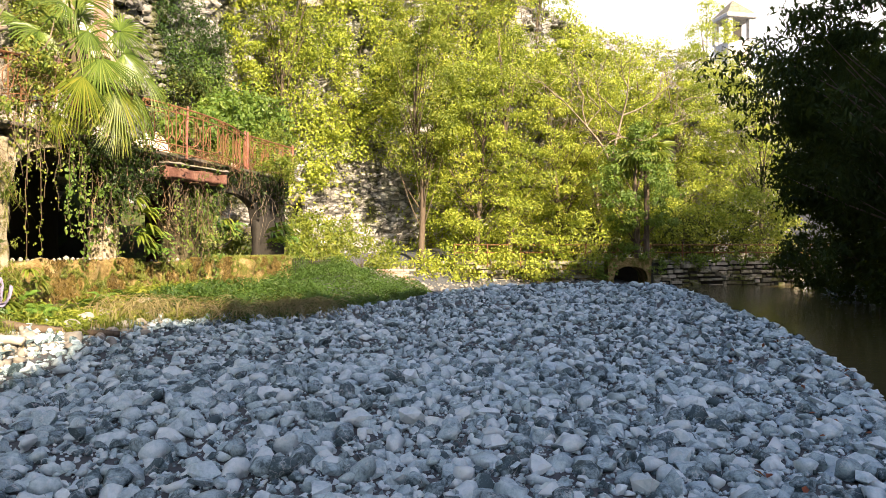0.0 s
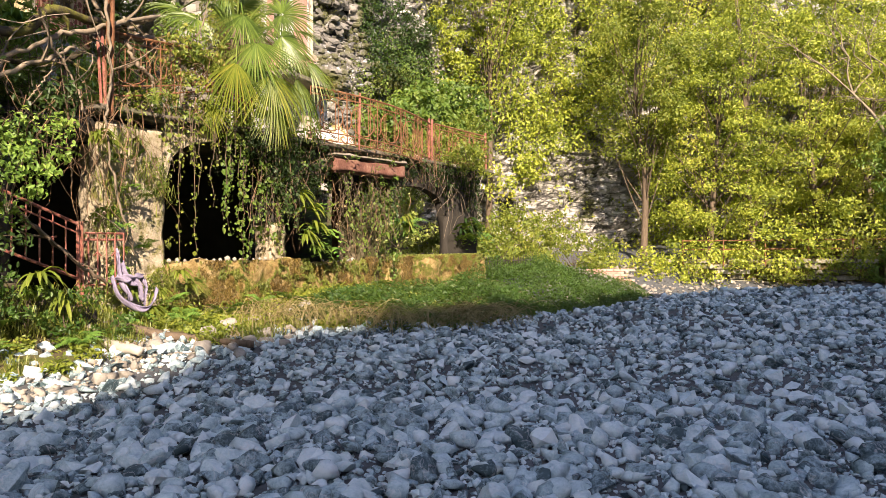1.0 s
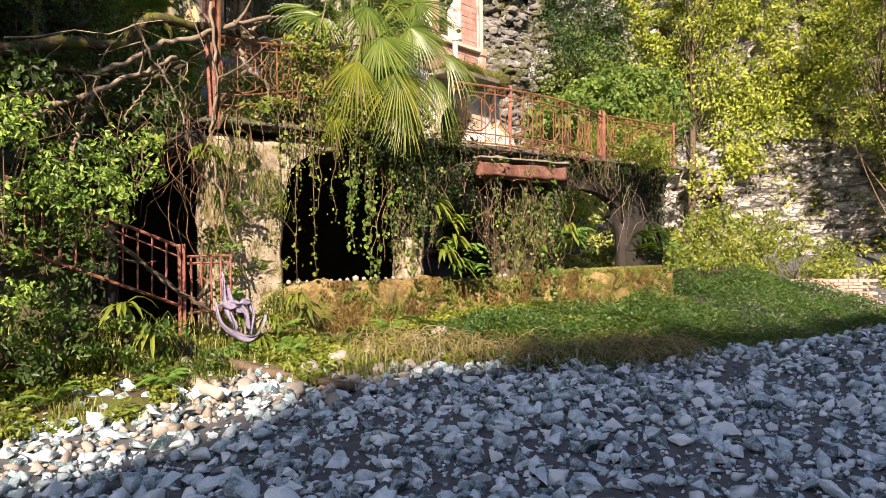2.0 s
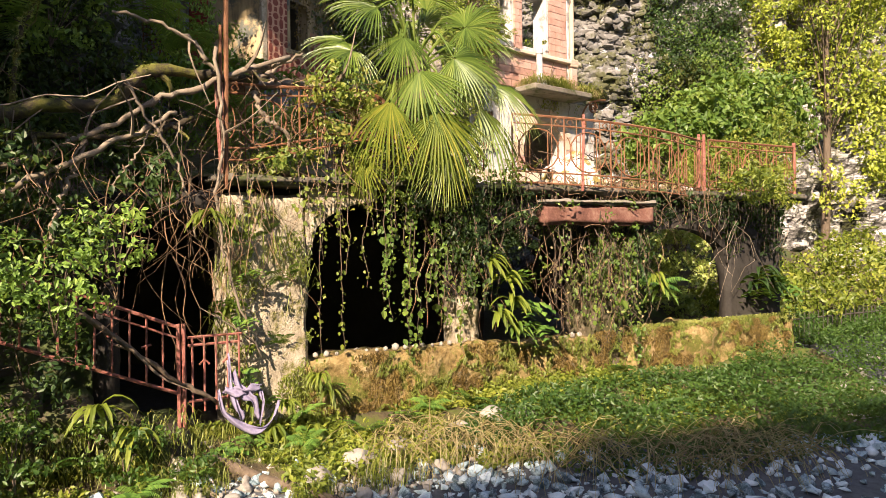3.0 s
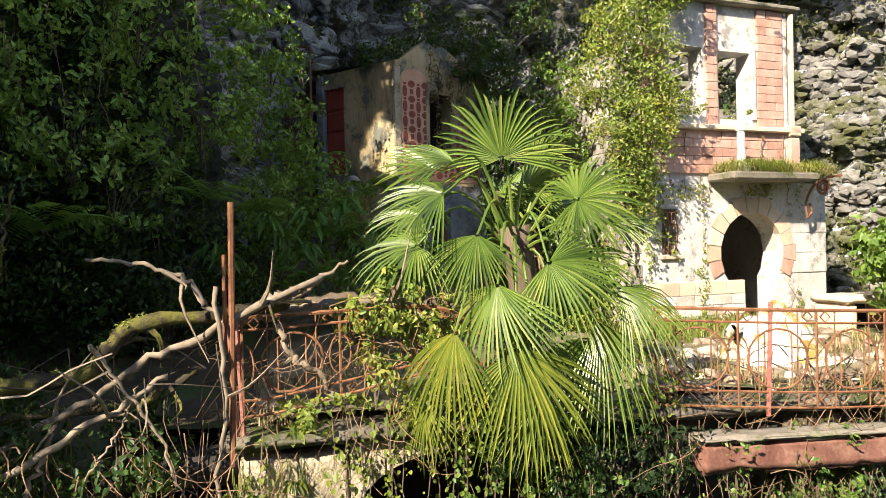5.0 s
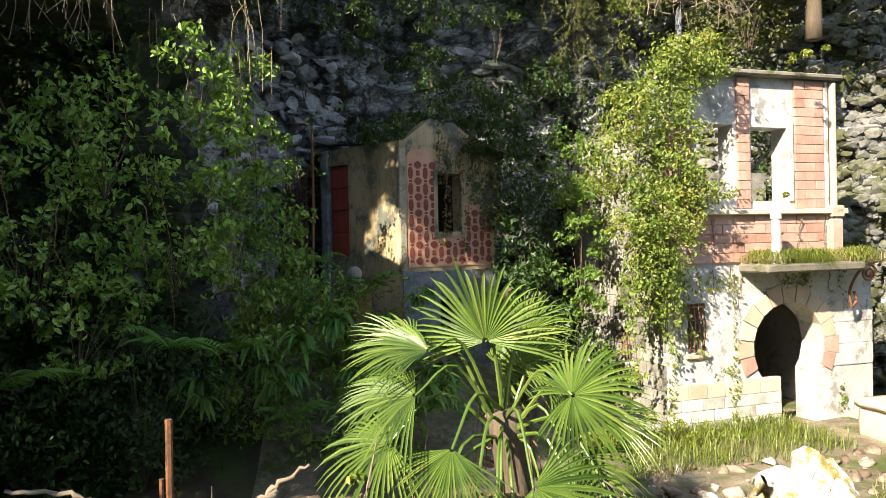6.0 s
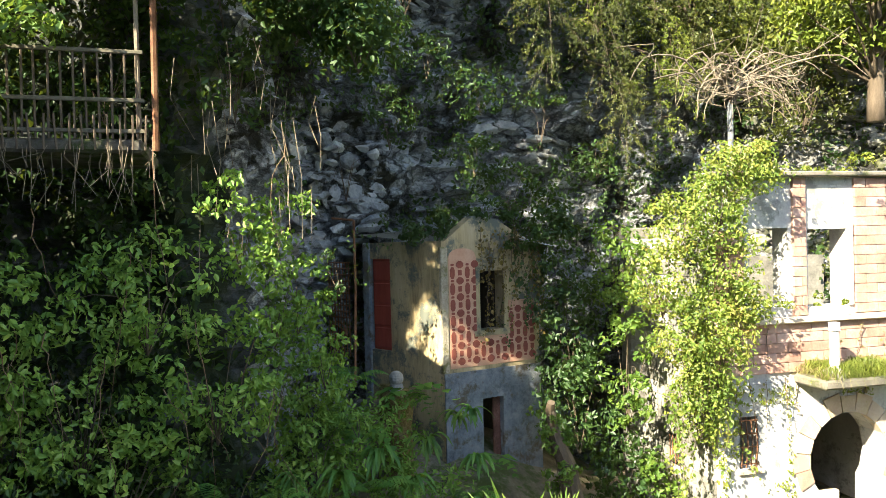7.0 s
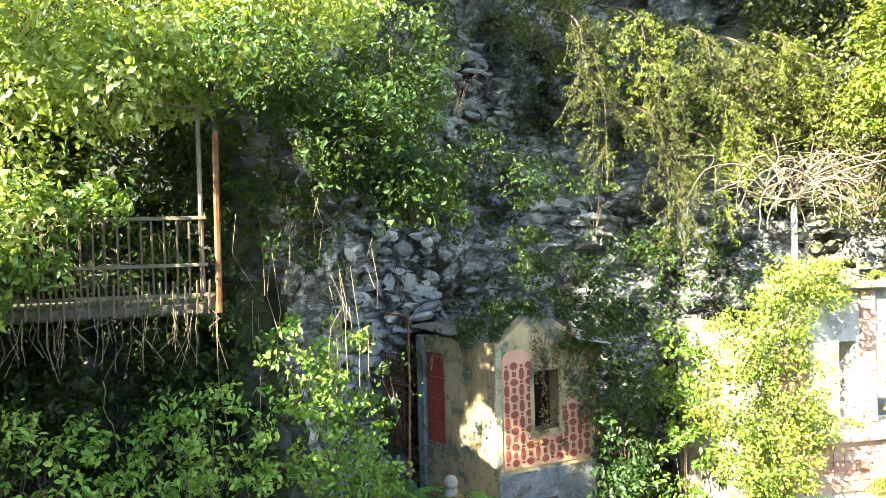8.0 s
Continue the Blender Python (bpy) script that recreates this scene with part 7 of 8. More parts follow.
hanging("dry_vine", [hut_front(x, 0.06 + 0.05 * (k % 3), 8.25 - 0.12 * (k % 4)) for k, x in enumerate(np.linspace(0.75, 1.95, 16))], rng.uniform(0.5, 1.7, 16), 0.06, M_BROWNMOSS, "brown creeper hanging over the hut front", spacing=0.03, sway=0.08)
hanging("vine", [hut_front(x, 0.08, 8.1) for x in np.linspace(1.35, 2.05, 9)], rng.uniform(0.8, 2.4, 9), 0.07, M_IVY, "dark vine trailing beside the hut window", spacing=0.03, sway=0.08)
shrub("vine_tangle", [((-10.55, 14.5, 4.6), (0.25, 0.3, 0.8)), ((-10.6, 14.3, 5.4), (0.2, 0.25, 0.4))], 120, 0.08, M_GREEN, "vine climbing the dead trunk", clump=0.12)
shrub("overhanging_branch", [((-8.5, 10.4, 10.9), (0.5, 0.6, 0.4)), ((-8.9, 11.2, 10.3), (0.5, 0.5, 0.4)), ((-8.2, 9.6, 11.6), (0.5, 0.6, 0.4)), ((-9.0, 10.7, 10.7), (0.5, 0.6, 0.4)), ((-8.7, 10.1, 11.3), (0.5, 0.6, 0.4)), ((-9.2, 11.3, 10.6), (0.4, 0.5, 0.4)), ((-9.5, 10.9, 11.2), (0.6, 0.7, 0.5)), ((-9.7, 11.2, 11.7), (0.6, 0.6, 0.4))], 190, 0.08, M_DEEP, "feathery bough leaning out above the hut", clump=0.25)

# twigs added in the sun's path to break up the hut's light patch
twig_at = SUN_GAP + np.array(SUN_DIR) * 2.2
shrub("overhanging_branch", [(tuple(twig_at), (0.5, 0.5, 0.45)), (tuple(twig_at + np.array((0.2, 0.5, 0.5))), (0.4, 0.4, 0.3))], 30, 0.075, M_IVY, "thin leafy twigs hanging before the hut, added to dapple its light", clump=0.2, sub=15)
hanging("vine", [hp(x, 0.2 + 0.1 * (k % 3), 5.7 + 0.25 * (k % 4)) for k, x in enumerate(np.linspace(-0.95, 0.12, 13))], rng.uniform(0.7, 2.0, 13), 0.075, M_HOUSEIVY, "trailing shoots of the creeper at the house corner", spacing=0.035, sway=0.12)
# bare roots over the ivy wall below the deck
roots = Geo()
for k in range(18):
    a = np.array((-8.95 + rng.uniform(-0.25, 0.3), rng.uniform(6.4, 10.4), rng.uniform(6.2, 9.2)))
    L = rng.uniform(0.8, 2.6)
    roots.tube(smooth_path([a, a + np.array((0.05, rng.normal(0, 0.15), -L * 0.4)), a + np.array((0.0, rng.normal(0, 0.3), -L))], 9, 0.02), np.linspace(0.005, 0.002, 9), 4, cap=False)
tagged(roots.mesh("hanging_roots", M_VINE), "thin pale roots trailing over the ivy wall", "roots", kind="stuff")
# vines on the house front
hv = [hp(x, 0.05 + rng.uniform(0, 0.05), z) for x, z in ((0.2, 5.9), (0.5, 5.85), (0.8, 5.8), (1.1, 5.85), (1.35, 5.75), (0.15, 6.6), (0.9, 6.6), (2.0, 6.6), (2.6, 6.6), (3.0, 6.6), (2.2, 5.75), (2.7, 5.75), (3.1, 5.75))]
hanging("dry_vine", hv, [0.9, 0.5, 0.7, 0.8, 0.4, 0.6, 0.5, 0.5, 0.6, 0.5, 0.3, 0.4, 0.35], 0.05, M_STRAW, "dry vines on the house front", spacing=0.03, bare=0.4)
# ferns
for (u, w, z, s, k) in [(3.55, 0.30, 1.95, 0.9, 4), (3.75, 0.32, 1.55, 1.0, 5), (3.9, 0.3, 1.25, 0.8, 4), (6.1, 0.30, 1.75, 1.0, 0), (6.15, 0.3, 1.5, 0.8, 1), (8.7, 0.25, 1.75, 1.2, 4), (9.0, 0.25, 1.55, 1.0, 5), (8.5, 0.25, 1.5, 0.9, 4), (0.3, 0.45, 0.75, 0.5, 1),
                        (0.7, 0.5, 0.6, 0.55, 2), (1.1, 0.4, 0.85, 0.45, 4), (0.2, 0.3, 2.1, 0.5, 4), (0.15, 0.25, 1.6, 0.45, 5), (-0.2, 0.8, 0.4, 0.6, 4), (-1.2, 0.9, 0.75, 0.6, 0), (-1.7, 1.0, 0.5, 0.7, 1), (-2.3, 1.1, 0.45, 0.7, 2), (5.4, 0.35, 0.6, 0.6, 3), (2.2, 0.5, 0.5, 0.6, 0), (0.6, 0.9, 0.4, 0.7, 0), (1.3, 0.8, 0.4, 0.65, 1), (-0.5, 1.1, 0.3, 0.6, 2), (-1.0, 1.3, 0.3, 0.7, 3), (1.9, 0.6, 0.45, 0.7, 4), (2.8, 0.5, 0.5, 0.6, 2), (-2.0, 1.4, 0.25, 0.8, 0), (-3.0, 1.5, 0.3, 0.8, 1), (0.1, 0.7, 0.45, 0.6, 5)]:
    fern(fac(u, w, z), s, k, (8, 14))
for i, (x, y, z) in enumerate([(-9.0, 10.8, 4.4), (-9.8, 11.4, 4.9), (-9.3, 12.4, 4.3), (-10.2, 12.9, 4.5), (-10.6, 11.5, 5.4), (-11.4, 12.4, 5.7), (-11.1, 11.5, 6.1), (-8.6, 9.5, 5.3), (-8.9, 8.0, 5.0), (-9.0, 10.2, 5.2), (-10.9, 13.6, 4.7)]):
    fern((x, y, z), 1.0 + 0.3 * (i % 3), i, (0, 10), "large shade fern below the hut")
shrub("bramble", [(fac(-0.75, 0.88, 0.5), (0.35, 0.14, 0.25)), (fac(-1.35, 0.9, 0.7), (0.4, 0.15, 0.32)), (fac(-2.0, 0.92, 0.85), (0.4, 0.15, 0.38)), (fac(-2.7, 0.98, 0.95), (0.45, 0.2, 0.45))], 170, 0.05, M_GREEN, "leafy weeds hiding the stone steps", clump=0.12, sub=22)
q = np.array([fac(rng.uniform(-2.8, -0.4), rng.uniform(0.78, 1.0), rng.uniform(0.3, 0.8)) for _ in range(500)])
blades("grass", q, 0.24, M_GRASS, "grass tufts on the stone steps", lean=1.4, width=0.005, droop=1.1)
def strap_fern(at, size, material, out=VIEW, n=12, label="glossy hart's-tongue fern with long strap leaves"):
    """Long wavy undivided leaves arching from one point."""
    V, T = [], []
    out = np.array(out, float)
    sidew = np.cross(UP, out)
    for _ in range(n):
        a, lift = rng.normal(0, 0.75), rng.uniform(0.1, 1.0)
        d = unit(out * math.cos(a) + sidew * math.sin(a))
        q = np.cross(UP, d)
        L, w = size * rng.uniform(0.6, 1.15), size * 0.062
        b = len(V)
        for i, f in enumerate(np.linspace(0, 1, 6)):
            c = d * L * f * 0.75 + UP * L * (lift * f - (0.55 + 0.5 * lift) * f * f)
            ww = w * (0.35, 0.8, 1.0, 0.95, 0.7, 0.05)[i] * (1 + 0.15 * (-1) ** i)
            V += [c - q * ww + UP * ww * 0.5, c, c + q * ww + UP * ww * 0.5]
        for i in range(5):
            o, p_ = b + 3 * i, b + 3 * i + 3
            T += [(o, o + 1, p_ + 1), (o, p_ + 1, p_), (o + 1, o + 2, p_ + 2), (o + 1, p_ + 2, p_ + 1)]
    ob = empty("strap_fern", pose(*at), label, "fern", "strap ferns about the ruin")
    tri_mesh("leaves", np.array(V), np.array(T), material, ob)
    return ob


for u, w, z, size, m in ((3.2, 0.28, 2.15, 0.48, M_LIME), (3.42, 0.30, 1.95, 0.5, M_LIME), (3.55, 0.3, 1.65, 0.5, M_LIME), (3.35, 0.3, 1.5, 0.46, M_LIME), (3.6, 0.3, 1.3, 0.42, M_GREEN), (0.15, 0.06, 2.5, 0.3, M_LIME), (0.12, 0.06, 2.2, 0.26, M_GRASS), (0.03, 0.1, 2.65, 0.36, M_LIME),
                          (0.05, 0.08, 1.75, 0.3, M_LIME), (0.45, 0.05, 2.75, 0.24, M_GRASS), (0.25, 0.06, 1.3, 0.24, M_LIME), (0.2, 0.32, 0.8, 0.34, M_LIME), (0.55, 0.34, 0.7, 0.36, M_LIME), (0.95, 0.3, 0.95, 0.34, M_LIME), (1.05, 0.34, 0.75, 0.36, M_GRASS), (0.35, 0.5, 0.5, 0.4, M_LIME),
                          (0.75, 0.6, 0.45, 0.4, M_LIME), (6.1, 0.28, 1.85, 0.5, M_LIME), (6.25, 0.28, 1.7, 0.46, M_GREEN), (8.6, 0.16, 1.85, 0.55, M_DEEP), (8.85, 0.16, 1.7, 0.5, M_DEEP), (8.45, 0.16, 1.65, 0.46, M_DEEP), (-1.0, 0.95, 0.75, 0.42, M_LIME), (-1.3, 1.0, 1.0, 0.42, M_LIME), (-0.25, 0.35, 2.7, 0.4, M_LIME)):
    strap_fern(fac(u, w, z), size, m)
for k in range(22):
    x, y = rng.uniform(-10.9, -8.9), rng.uniform(9.6, 13.2)
    strap_fern((x, y, 4.0 + 0.75 * (-8.9 - x) + rng.uniform(0, 0.35)), rng.uniform(0.4, 0.6), (M_FERN, M_GREEN)[k % 2], np.array((0.9, -0.3, 0)), 14, "shaded strap-leaved fern on the slope")
# ivy coloured near black for the shade under the palm
shrub("ivy_mass", [(fac(2.2, 0.12, 2.95), (0.5, 0.18, 0.26)), (fac(2.8, 0.16, 2.75), (0.5, 0.2, 0.5)), (fac(3.4, 0.18, 2.65), (0.5, 0.2, 0.6)), (fac(3.9, 0.15, 2.75), (0.4, 0.18, 0.45)), (fac(3.05, 0.14, 2.25), (0.28, 0.16, 0.4)), (fac(6.4, 0.1, 2.85), (0.5, 0.1, 0.2)), (fac(7.4, 0.1, 2.9), (0.6, 0.1, 0.16))], 230, 0.055, M_SHADELEAF, "ivy massed under the terrace edge, coloured near black for shade", clump=0.13, category="ivy")
# grass tufts on the ledge and terrace
lx, lo = rng.uniform(1.36, 3.9, 5200), rng.uniform(-0.05, 0.62, 5200)
tuft = np.array([noise.noise(Vector((x * 2.6, o * 3.0, 4.0))) for x, o in zip(lx, lo)])
p = np.array([hp(x, o, 5.87) for x, o in zip(lx, lo)])
blades("grass", p[tuft > 0.02], 0.34, M_GRASS, "green grass tufts on the balcony ledge", lean=1.5, width=0.006, droop=0.75)
blades("grass", p[(tuft > -0.2) & (tuft < 0.05)][:900], 0.26, M_STRAW, "dry grass on the balcony ledge", lean=1.7, width=0.004, droop=0.95)
p = np.array([fac(u, -w, 3.2) for u, w in zip(rng.uniform(-0.1, 9.8, 9000), rng.uniform(0.0, 3.5, 9000))])
p = p[np.array([noise.noise(Vector(k * 1.1)) for k in p]) > 0.1]
blades("grass", p, 0.2, M_STRAW, "grass and weeds on the terrace", lean=1.0, width=0.006)
p = np.array([fac(u, -0.1 + rng.uniform(0, 0.3), 3.2 + rng.uniform(-0.1, 0.3)) for u in rng.uniform(0.2, 4.2, 1100)])
p = p[np.array([noise.fractal(Vector(k * 2.6), 0.8, 2, 2) for k in p]) > 0.06]
tagged(leaf_mesh("creeper", p, np.tile(VIEW + UP, (len(p), 1)), 0.075, M_LIME, wide=0.6, droop=0.5), "creeper along the terrace edge", "plant", kind="stuff")

p = np.array([hp(x, o, 3.22) for x, o in zip(rng.uniform(-1.6, 2.1, 2600), 0.05 + rng.uniform(0, 1, 2600) ** 2 * 1.5)])
blades("grass", p, 0.32, M_GRASS, "tall green grass at the foot of the house", lean=0.9, width=0.006)
shrub("shrub", [(hp(-0.9, 0.35, 3.6), (0.5, 0.35, 0.4)), (hp(-0.2, 0.5, 3.4), (0.4, 0.3, 0.25)), (hp(-1.6, 0.3, 3.7), (0.6, 0.4, 0.5)), (hp(0.5, 0.6, 3.3), (0.4, 0.3, 0.15))], 120, 0.065, M_LIME, "low yellow-green weeds at the house corner", clump=0.15)
lx, ly = rng.uniform(0.6, 4.6, 150), rng.uniform(2.6, 9.5, 150)
keep = (lx > 0.42 * ly + 0.2 + rng.normal(0, 0.5, 150)) & (lx < np.interp(ly, *RIVER_EDGE) - 0.2)
q = np.stack([lx, ly, ground_height(lx, ly) + 0.075], 1)[keep]
tagged(leaf_mesh("fallen_leaf", q, np.tile(UP, (len(q), 1)), 0.07, M_REDLEAF, wide=0.6, droop=0.0, loose=0.4), "dry dark red leaves fallen on the stones", "leaves", kind="stuff")

# ---- dead vine tangles ----
def tangle(name, n, u, w, z, label, length=(0.5, 1.4), fall=0.3, thick=(0.0025, 0.006), material=None):
    """Wiry dead stems looping through a stretch of the front."""
    g = Geo()
    for _ in range(n):
        p = np.array((rng.uniform(*u), rng.uniform(*w), rng.uniform(*z)))
        d = unit(np.array((rng.normal(0, 1), rng.normal(0, 0.25), rng.normal(0, 0.6) - fall)))
        L = rng.uniform(*length)
        pts = [p]
        for _k in range(5):
            d = unit(d + np.array((rng.normal(0, 0.5), rng.normal(0, 0.22), rng.normal(0, 0.45) - fall * 0.4)))
            p = p + d * L / 5
            p[1] = float(np.clip(p[1], w[0] - 0.05, w[1] + 0.08))
            pts.append(p)
        r = rng.uniform(*thick)
        g.tube(smooth_path([fac(*q) for q in pts], 11), np.linspace(r, r * 0.5, 11), 3, cap=False)
    return tagged(g.mesh(name, material or M_VINE), label, "vine", kind="stuff")


tangle("dry_vine_tangle", 60, (0.0, 2.3), (0.0, 0.22), (3.25, 4.3), "wiry dead vines woven through the torn railing")
tangle("dry_vine_tangle", 90, (0.0, 2.9), (-0.35, 0.1), (3.2, 4.2), "brown dead vines filling the torn railing", (0.4, 1.1), 0.4, (0.003, 0.007), M_VINE)
tangle("dry_vine_tangle", 70, (-1.9, 0.4), (0.3, 0.6), (2.3, 3.4), "brown stems hanging below the broken branches", (0.5, 1.4), 0.95, (0.003, 0.007), M_VINE)
tangle("dry_vine_tangle", 110, (3.6, 7.4), (0.0, 0.42), (3.0, 3.6), "wiry dead vines heaped on the railing over the porch")
tangle("dry_vine_tangle", 56, (3.9, 6.3), (0.12, 0.45), (1.7, 2.9), "brown dead stems hanging from the porch beam", (0.4, 1.2), 0.9)
tangle("dry_vine_tangle", 46, (-3.2, -0.1), (0.1, 0.5), (2.5, 3.3), "thin dead stems hanging from the terrace end", (0.3, 0.9), 1.8, (0.002, 0.005))
tangle("dry_vine_tangle", 26, (2.3, 3.3), (0.1, 0.35), (2.0, 3.1), "brown stems hanging before the arch", (0.4, 1.2), 1.8, (0.002, 0.005))
tangle("dry_vine_tangle", 14, (7.2, 9.3), (0.15, 0.4), (2.4, 3.2), "pale looping vines on the end pier", (0.6, 1.5), 0.9, (0.003, 0.006), M_DRYWOOD)
tangle("fallen_stick", 6, (-3.6, -0.4), (0.0, 0.7), (2.9, 3.6), "fallen bleached sticks heaped on the terrace end", (0.7, 1.9), 0.15, (0.006, 0.014), M_DRYWOOD)
shrub("creeper", [(fac(1.15, 0.08, 3.65), (0.35, 0.14, 0.35)), (fac(1.5, 0.1, 3.95), (0.35, 0.14, 0.3)), (fac(1.75, 0.1, 3.5), (0.3, 0.12, 0.25)), (fac(0.5, 0.1, 3.35), (0.4, 0.12, 0.12)), (fac(2.05, 0.15, 3.1), (0.3, 0.12, 0.2)), (fac(1.3, 0.12, 4.3), (0.4, 0.2, 0.28)), (fac(0.95, 0.1, 4.15), (0.3, 0.15, 0.2)), (fac(1.75, 0.2, 4.05), (0.3, 0.2, 0.3))], 240, 0.068, M_HOUSEIVY, "yellow-green climber twined in the torn railing", clump=0.11, sub=16, category="vine")

shrub("creeper", [(fac(4.3, 0.44, 2.95), (0.25, 0.1, 0.1)), (fac(4.9, 0.46, 2.85), (0.35, 0.08, 0.2)), (fac(5.5, 0.5, 2.95), (0.25, 0.1, 0.1)), (fac(4.4, 0.42, 2.55), (0.3, 0.1, 0.15)), (fac(5.2, 0.42, 2.5), (0.4, 0.1, 0.2))], 110, 0.055, M_GREEN, "leafy creeper trailing over the porch beam", clump=0.1, sub=12, category="vine")
# feathery boughs hanging down the rock above the house
def bough(start, end, label, twigs=16, material=None):
    """A drooping conifer bough: a main stem with hanging side sprays of fine needles."""
    ob = empty("conifer_bough", Matrix.Identity(4), label, "branch", "boughs on the cliff")
    start, end = np.array(start, float), np.array(end, float)
    mid = (start + end) / 2 + np.array((0.55, 0, 0.25))
    main = smooth_path([start, mid, end], 20)
    g, P, O = Geo(), [], []
    g.tube(main, np.linspace(0.03, 0.006, 20), 5)
    for k in range(twigs):
        i = int(rng.integers(4, 20))
        s = main[i]
        d = unit(np.array((rng.uniform(0.0, 0.8), rng.normal(0, 0.8), -0.7)))
        L = rng.uniform(0.4, 0.95)
        tw = smooth_path([s, s + d * L * 0.5 + UP * 0.1, s + d * L - UP * 0.12], 8)
        g.tube(tw, np.linspace(0.006, 0.002, 8), 3, cap=False)
        for q in range(6):
            a = tw[min(7, q + 2)]
            e = unit(d + rng.normal(0, 0.7, 3)) * rng.uniform(0.12, 0.3)
            f = rng.uniform(0, 1, (18, 1))
            P.append(a + e * f + rng.normal(0, 0.018, (18, 3)))
            O.append(np.tile(UP * 0.6 + np.array((0.6, -0.3, 0)), (18, 1)))
    tagged(g.mesh("stem", M_BARK, ob), kind="stuff")
    v, t = leaf_arrays(np.concatenate(P), np.concatenate(O), 0.06, wide=0.3, droop=0.7, loose=0.6)
    tagged(tri_mesh("foliage", v, t, material or M_LIME, ob), kind="stuff")


for k, (y, z, dy) in enumerate([(15.9, 14.2, 0.3), (16.6, 13.4, -0.2), (17.3, 14.0, 0.4), (17.8, 12.9, 0.3), (18.4, 13.9, 0.2), (16.2, 12.4, 0.4), (17.6, 12.0, 0.2), (18.9, 13.0, -0.3), (14.7, 14.0, 0.2), (19.4, 14.1, 0.3), (16.9, 11.6, -0.1), (20.4, 13.8, 0.2), (21.2, 13.3, 0.3), (15.2, 12.9, 0.1)]):
    x = -13.6 - 0.15 * (y - 17)
    bough((x, y, z), (x + 1.25, y + dy, z - 1.7), "drooping feathery conifer bough on the cliff", 22, (M_LIME, M_OLIVE, M_OLIVE)[k % 3])

# ---- beyond the gravel: walls, fence, tower, dead trees ----
far_wall = empty("retaining_wall", pose(9.1, 30.3, 0, 0, 0, 3), "rough stone retaining wall above the water", "wall")
part("core", rough_block(0, 9, 0.2, 0.9, -0.8, 0.78, 0.05, step=0.5, seed=70), M_DARKWALL, far_wall)
wr = np.random.default_rng(5)
for k in range(8):
    x = 0.0
    while x < 9:
        w = wr.uniform(0.16, 0.7)
        z0 = -0.65 + 0.18 * k + 0.05 * math.sin(x * 1.7 + k) + wr.normal(0, 0.02)
        block("stone", far_wall, x + 0.01, x + w - 0.01, 0.05 + wr.normal(0, 0.06), 0.4, z0, z0 + wr.uniform(0.13, 0.21), M_FARSTONE, None, 0.045)
        x += w
far_rail = empty("path_railing", pose(7.0, 30.8, 0.0, 0, 0, 3), "rusty two-bar railing along the path", "railing")
for z in (1.15, 1.48):
    Geo().tube([(-6.5, 0.3, z), (11, 0.1, z)], 0.022, 5).mesh("rail", M_RUST, far_rail)
for k in range(13):
    Geo().tube([(-6.5 + 1.45 * k, 0.2, 0.5), (-6.5 + 1.45 * k, 0.2, 1.52)], 0.028, 5).mesh("post", M_RUST, far_rail)
low_wall = empty("bank_wall", pose(-1.5, 31.2, 0, 0, 0, -4), "broken mossy stone bank wall", "wall")
part("core", rough_block(0, 8.6, 0.2, 0.9, -0.7, 0.75, 0.15, step=0.4, seed=71), M_MOSSY, low_wall)
for k in range(6):
    x = wr.uniform(0, 0.4)
    while x < 8.4:
        w = wr.uniform(0.3, 0.8)
        if wr.uniform() < 0.75:
            block("stone", low_wall, x, x + w, 0.0 + wr.normal(0, 0.08), 0.4, -0.4 + 0.2 * k, -0.4 + 0.2 * (k + 1), M_FARSTONE, None, 0.04)
        x += w
culvert = empty("culvert", pose(7.2, 30.6, 0, 0, 0, 0), "dark culvert mouth in the bank", "culvert")
us, arc = arch_line(0.25, 1.75, 0.0, 0.55)
strips(us, arc, np.full(len(us), 0.9), 0.0, 1.6).mesh("arch", M_MOSSY, culvert)
Geo().box(0, 0.25, 0, 1.6, -0.7, 0.9).mesh("side", M_MOSSY, culvert)
Geo().box(1.75, 2.0, 0, 1.6, -0.7, 0.9).mesh("side", M_MOSSY, culvert)
Geo().box(0, 2.0, 1.6, 1.7, -0.7, 0.9).mesh("back", M_DARKWALL, culvert)
# garden fence and brick ruin past the arcade
fence = empty("garden_fence", FACADE @ pose(9.5, 0.35, 0.35), "low dark iron garden fence", "fence")
M_IRON = surface("dark_iron", [(0.03, 0.03, 0.025), (0.09, 0.08, 0.06)], scale=8, fine=40, rough=0.7, bump=0.2, depth=0.004)
for z in (0.12, 0.58):
    Geo().tube([(0, 0, z), (3.6, 0, z)], 0.014, 5).mesh("rail", M_IRON, fence)
for k in range(25):
    Geo().tube([(0.05 + 0.145 * k, 0, -0.2), (0.05 + 0.145 * k, 0, 0.70)], 0.010, 4).mesh("bar", M_IRON, fence)
ruin = empty("brick_ruin", pose(-3.3, 26.6, 0, 0, 0, 20), "collapsed low brick wall in the undergrowth", "wall")
for k in range(8):
    x = 0.0 - (0.12 if k % 2 else 0)
    while x < 2.3 - 0.12 * k * wr.uniform(0, 1):
        block("brick", ruin, x, x + 0.25, 0, 0.3, -0.2 + 0.09 * k, -0.11 + 0.09 * k, M_PINKBRICK, None, 0.012)
        x += 0.25
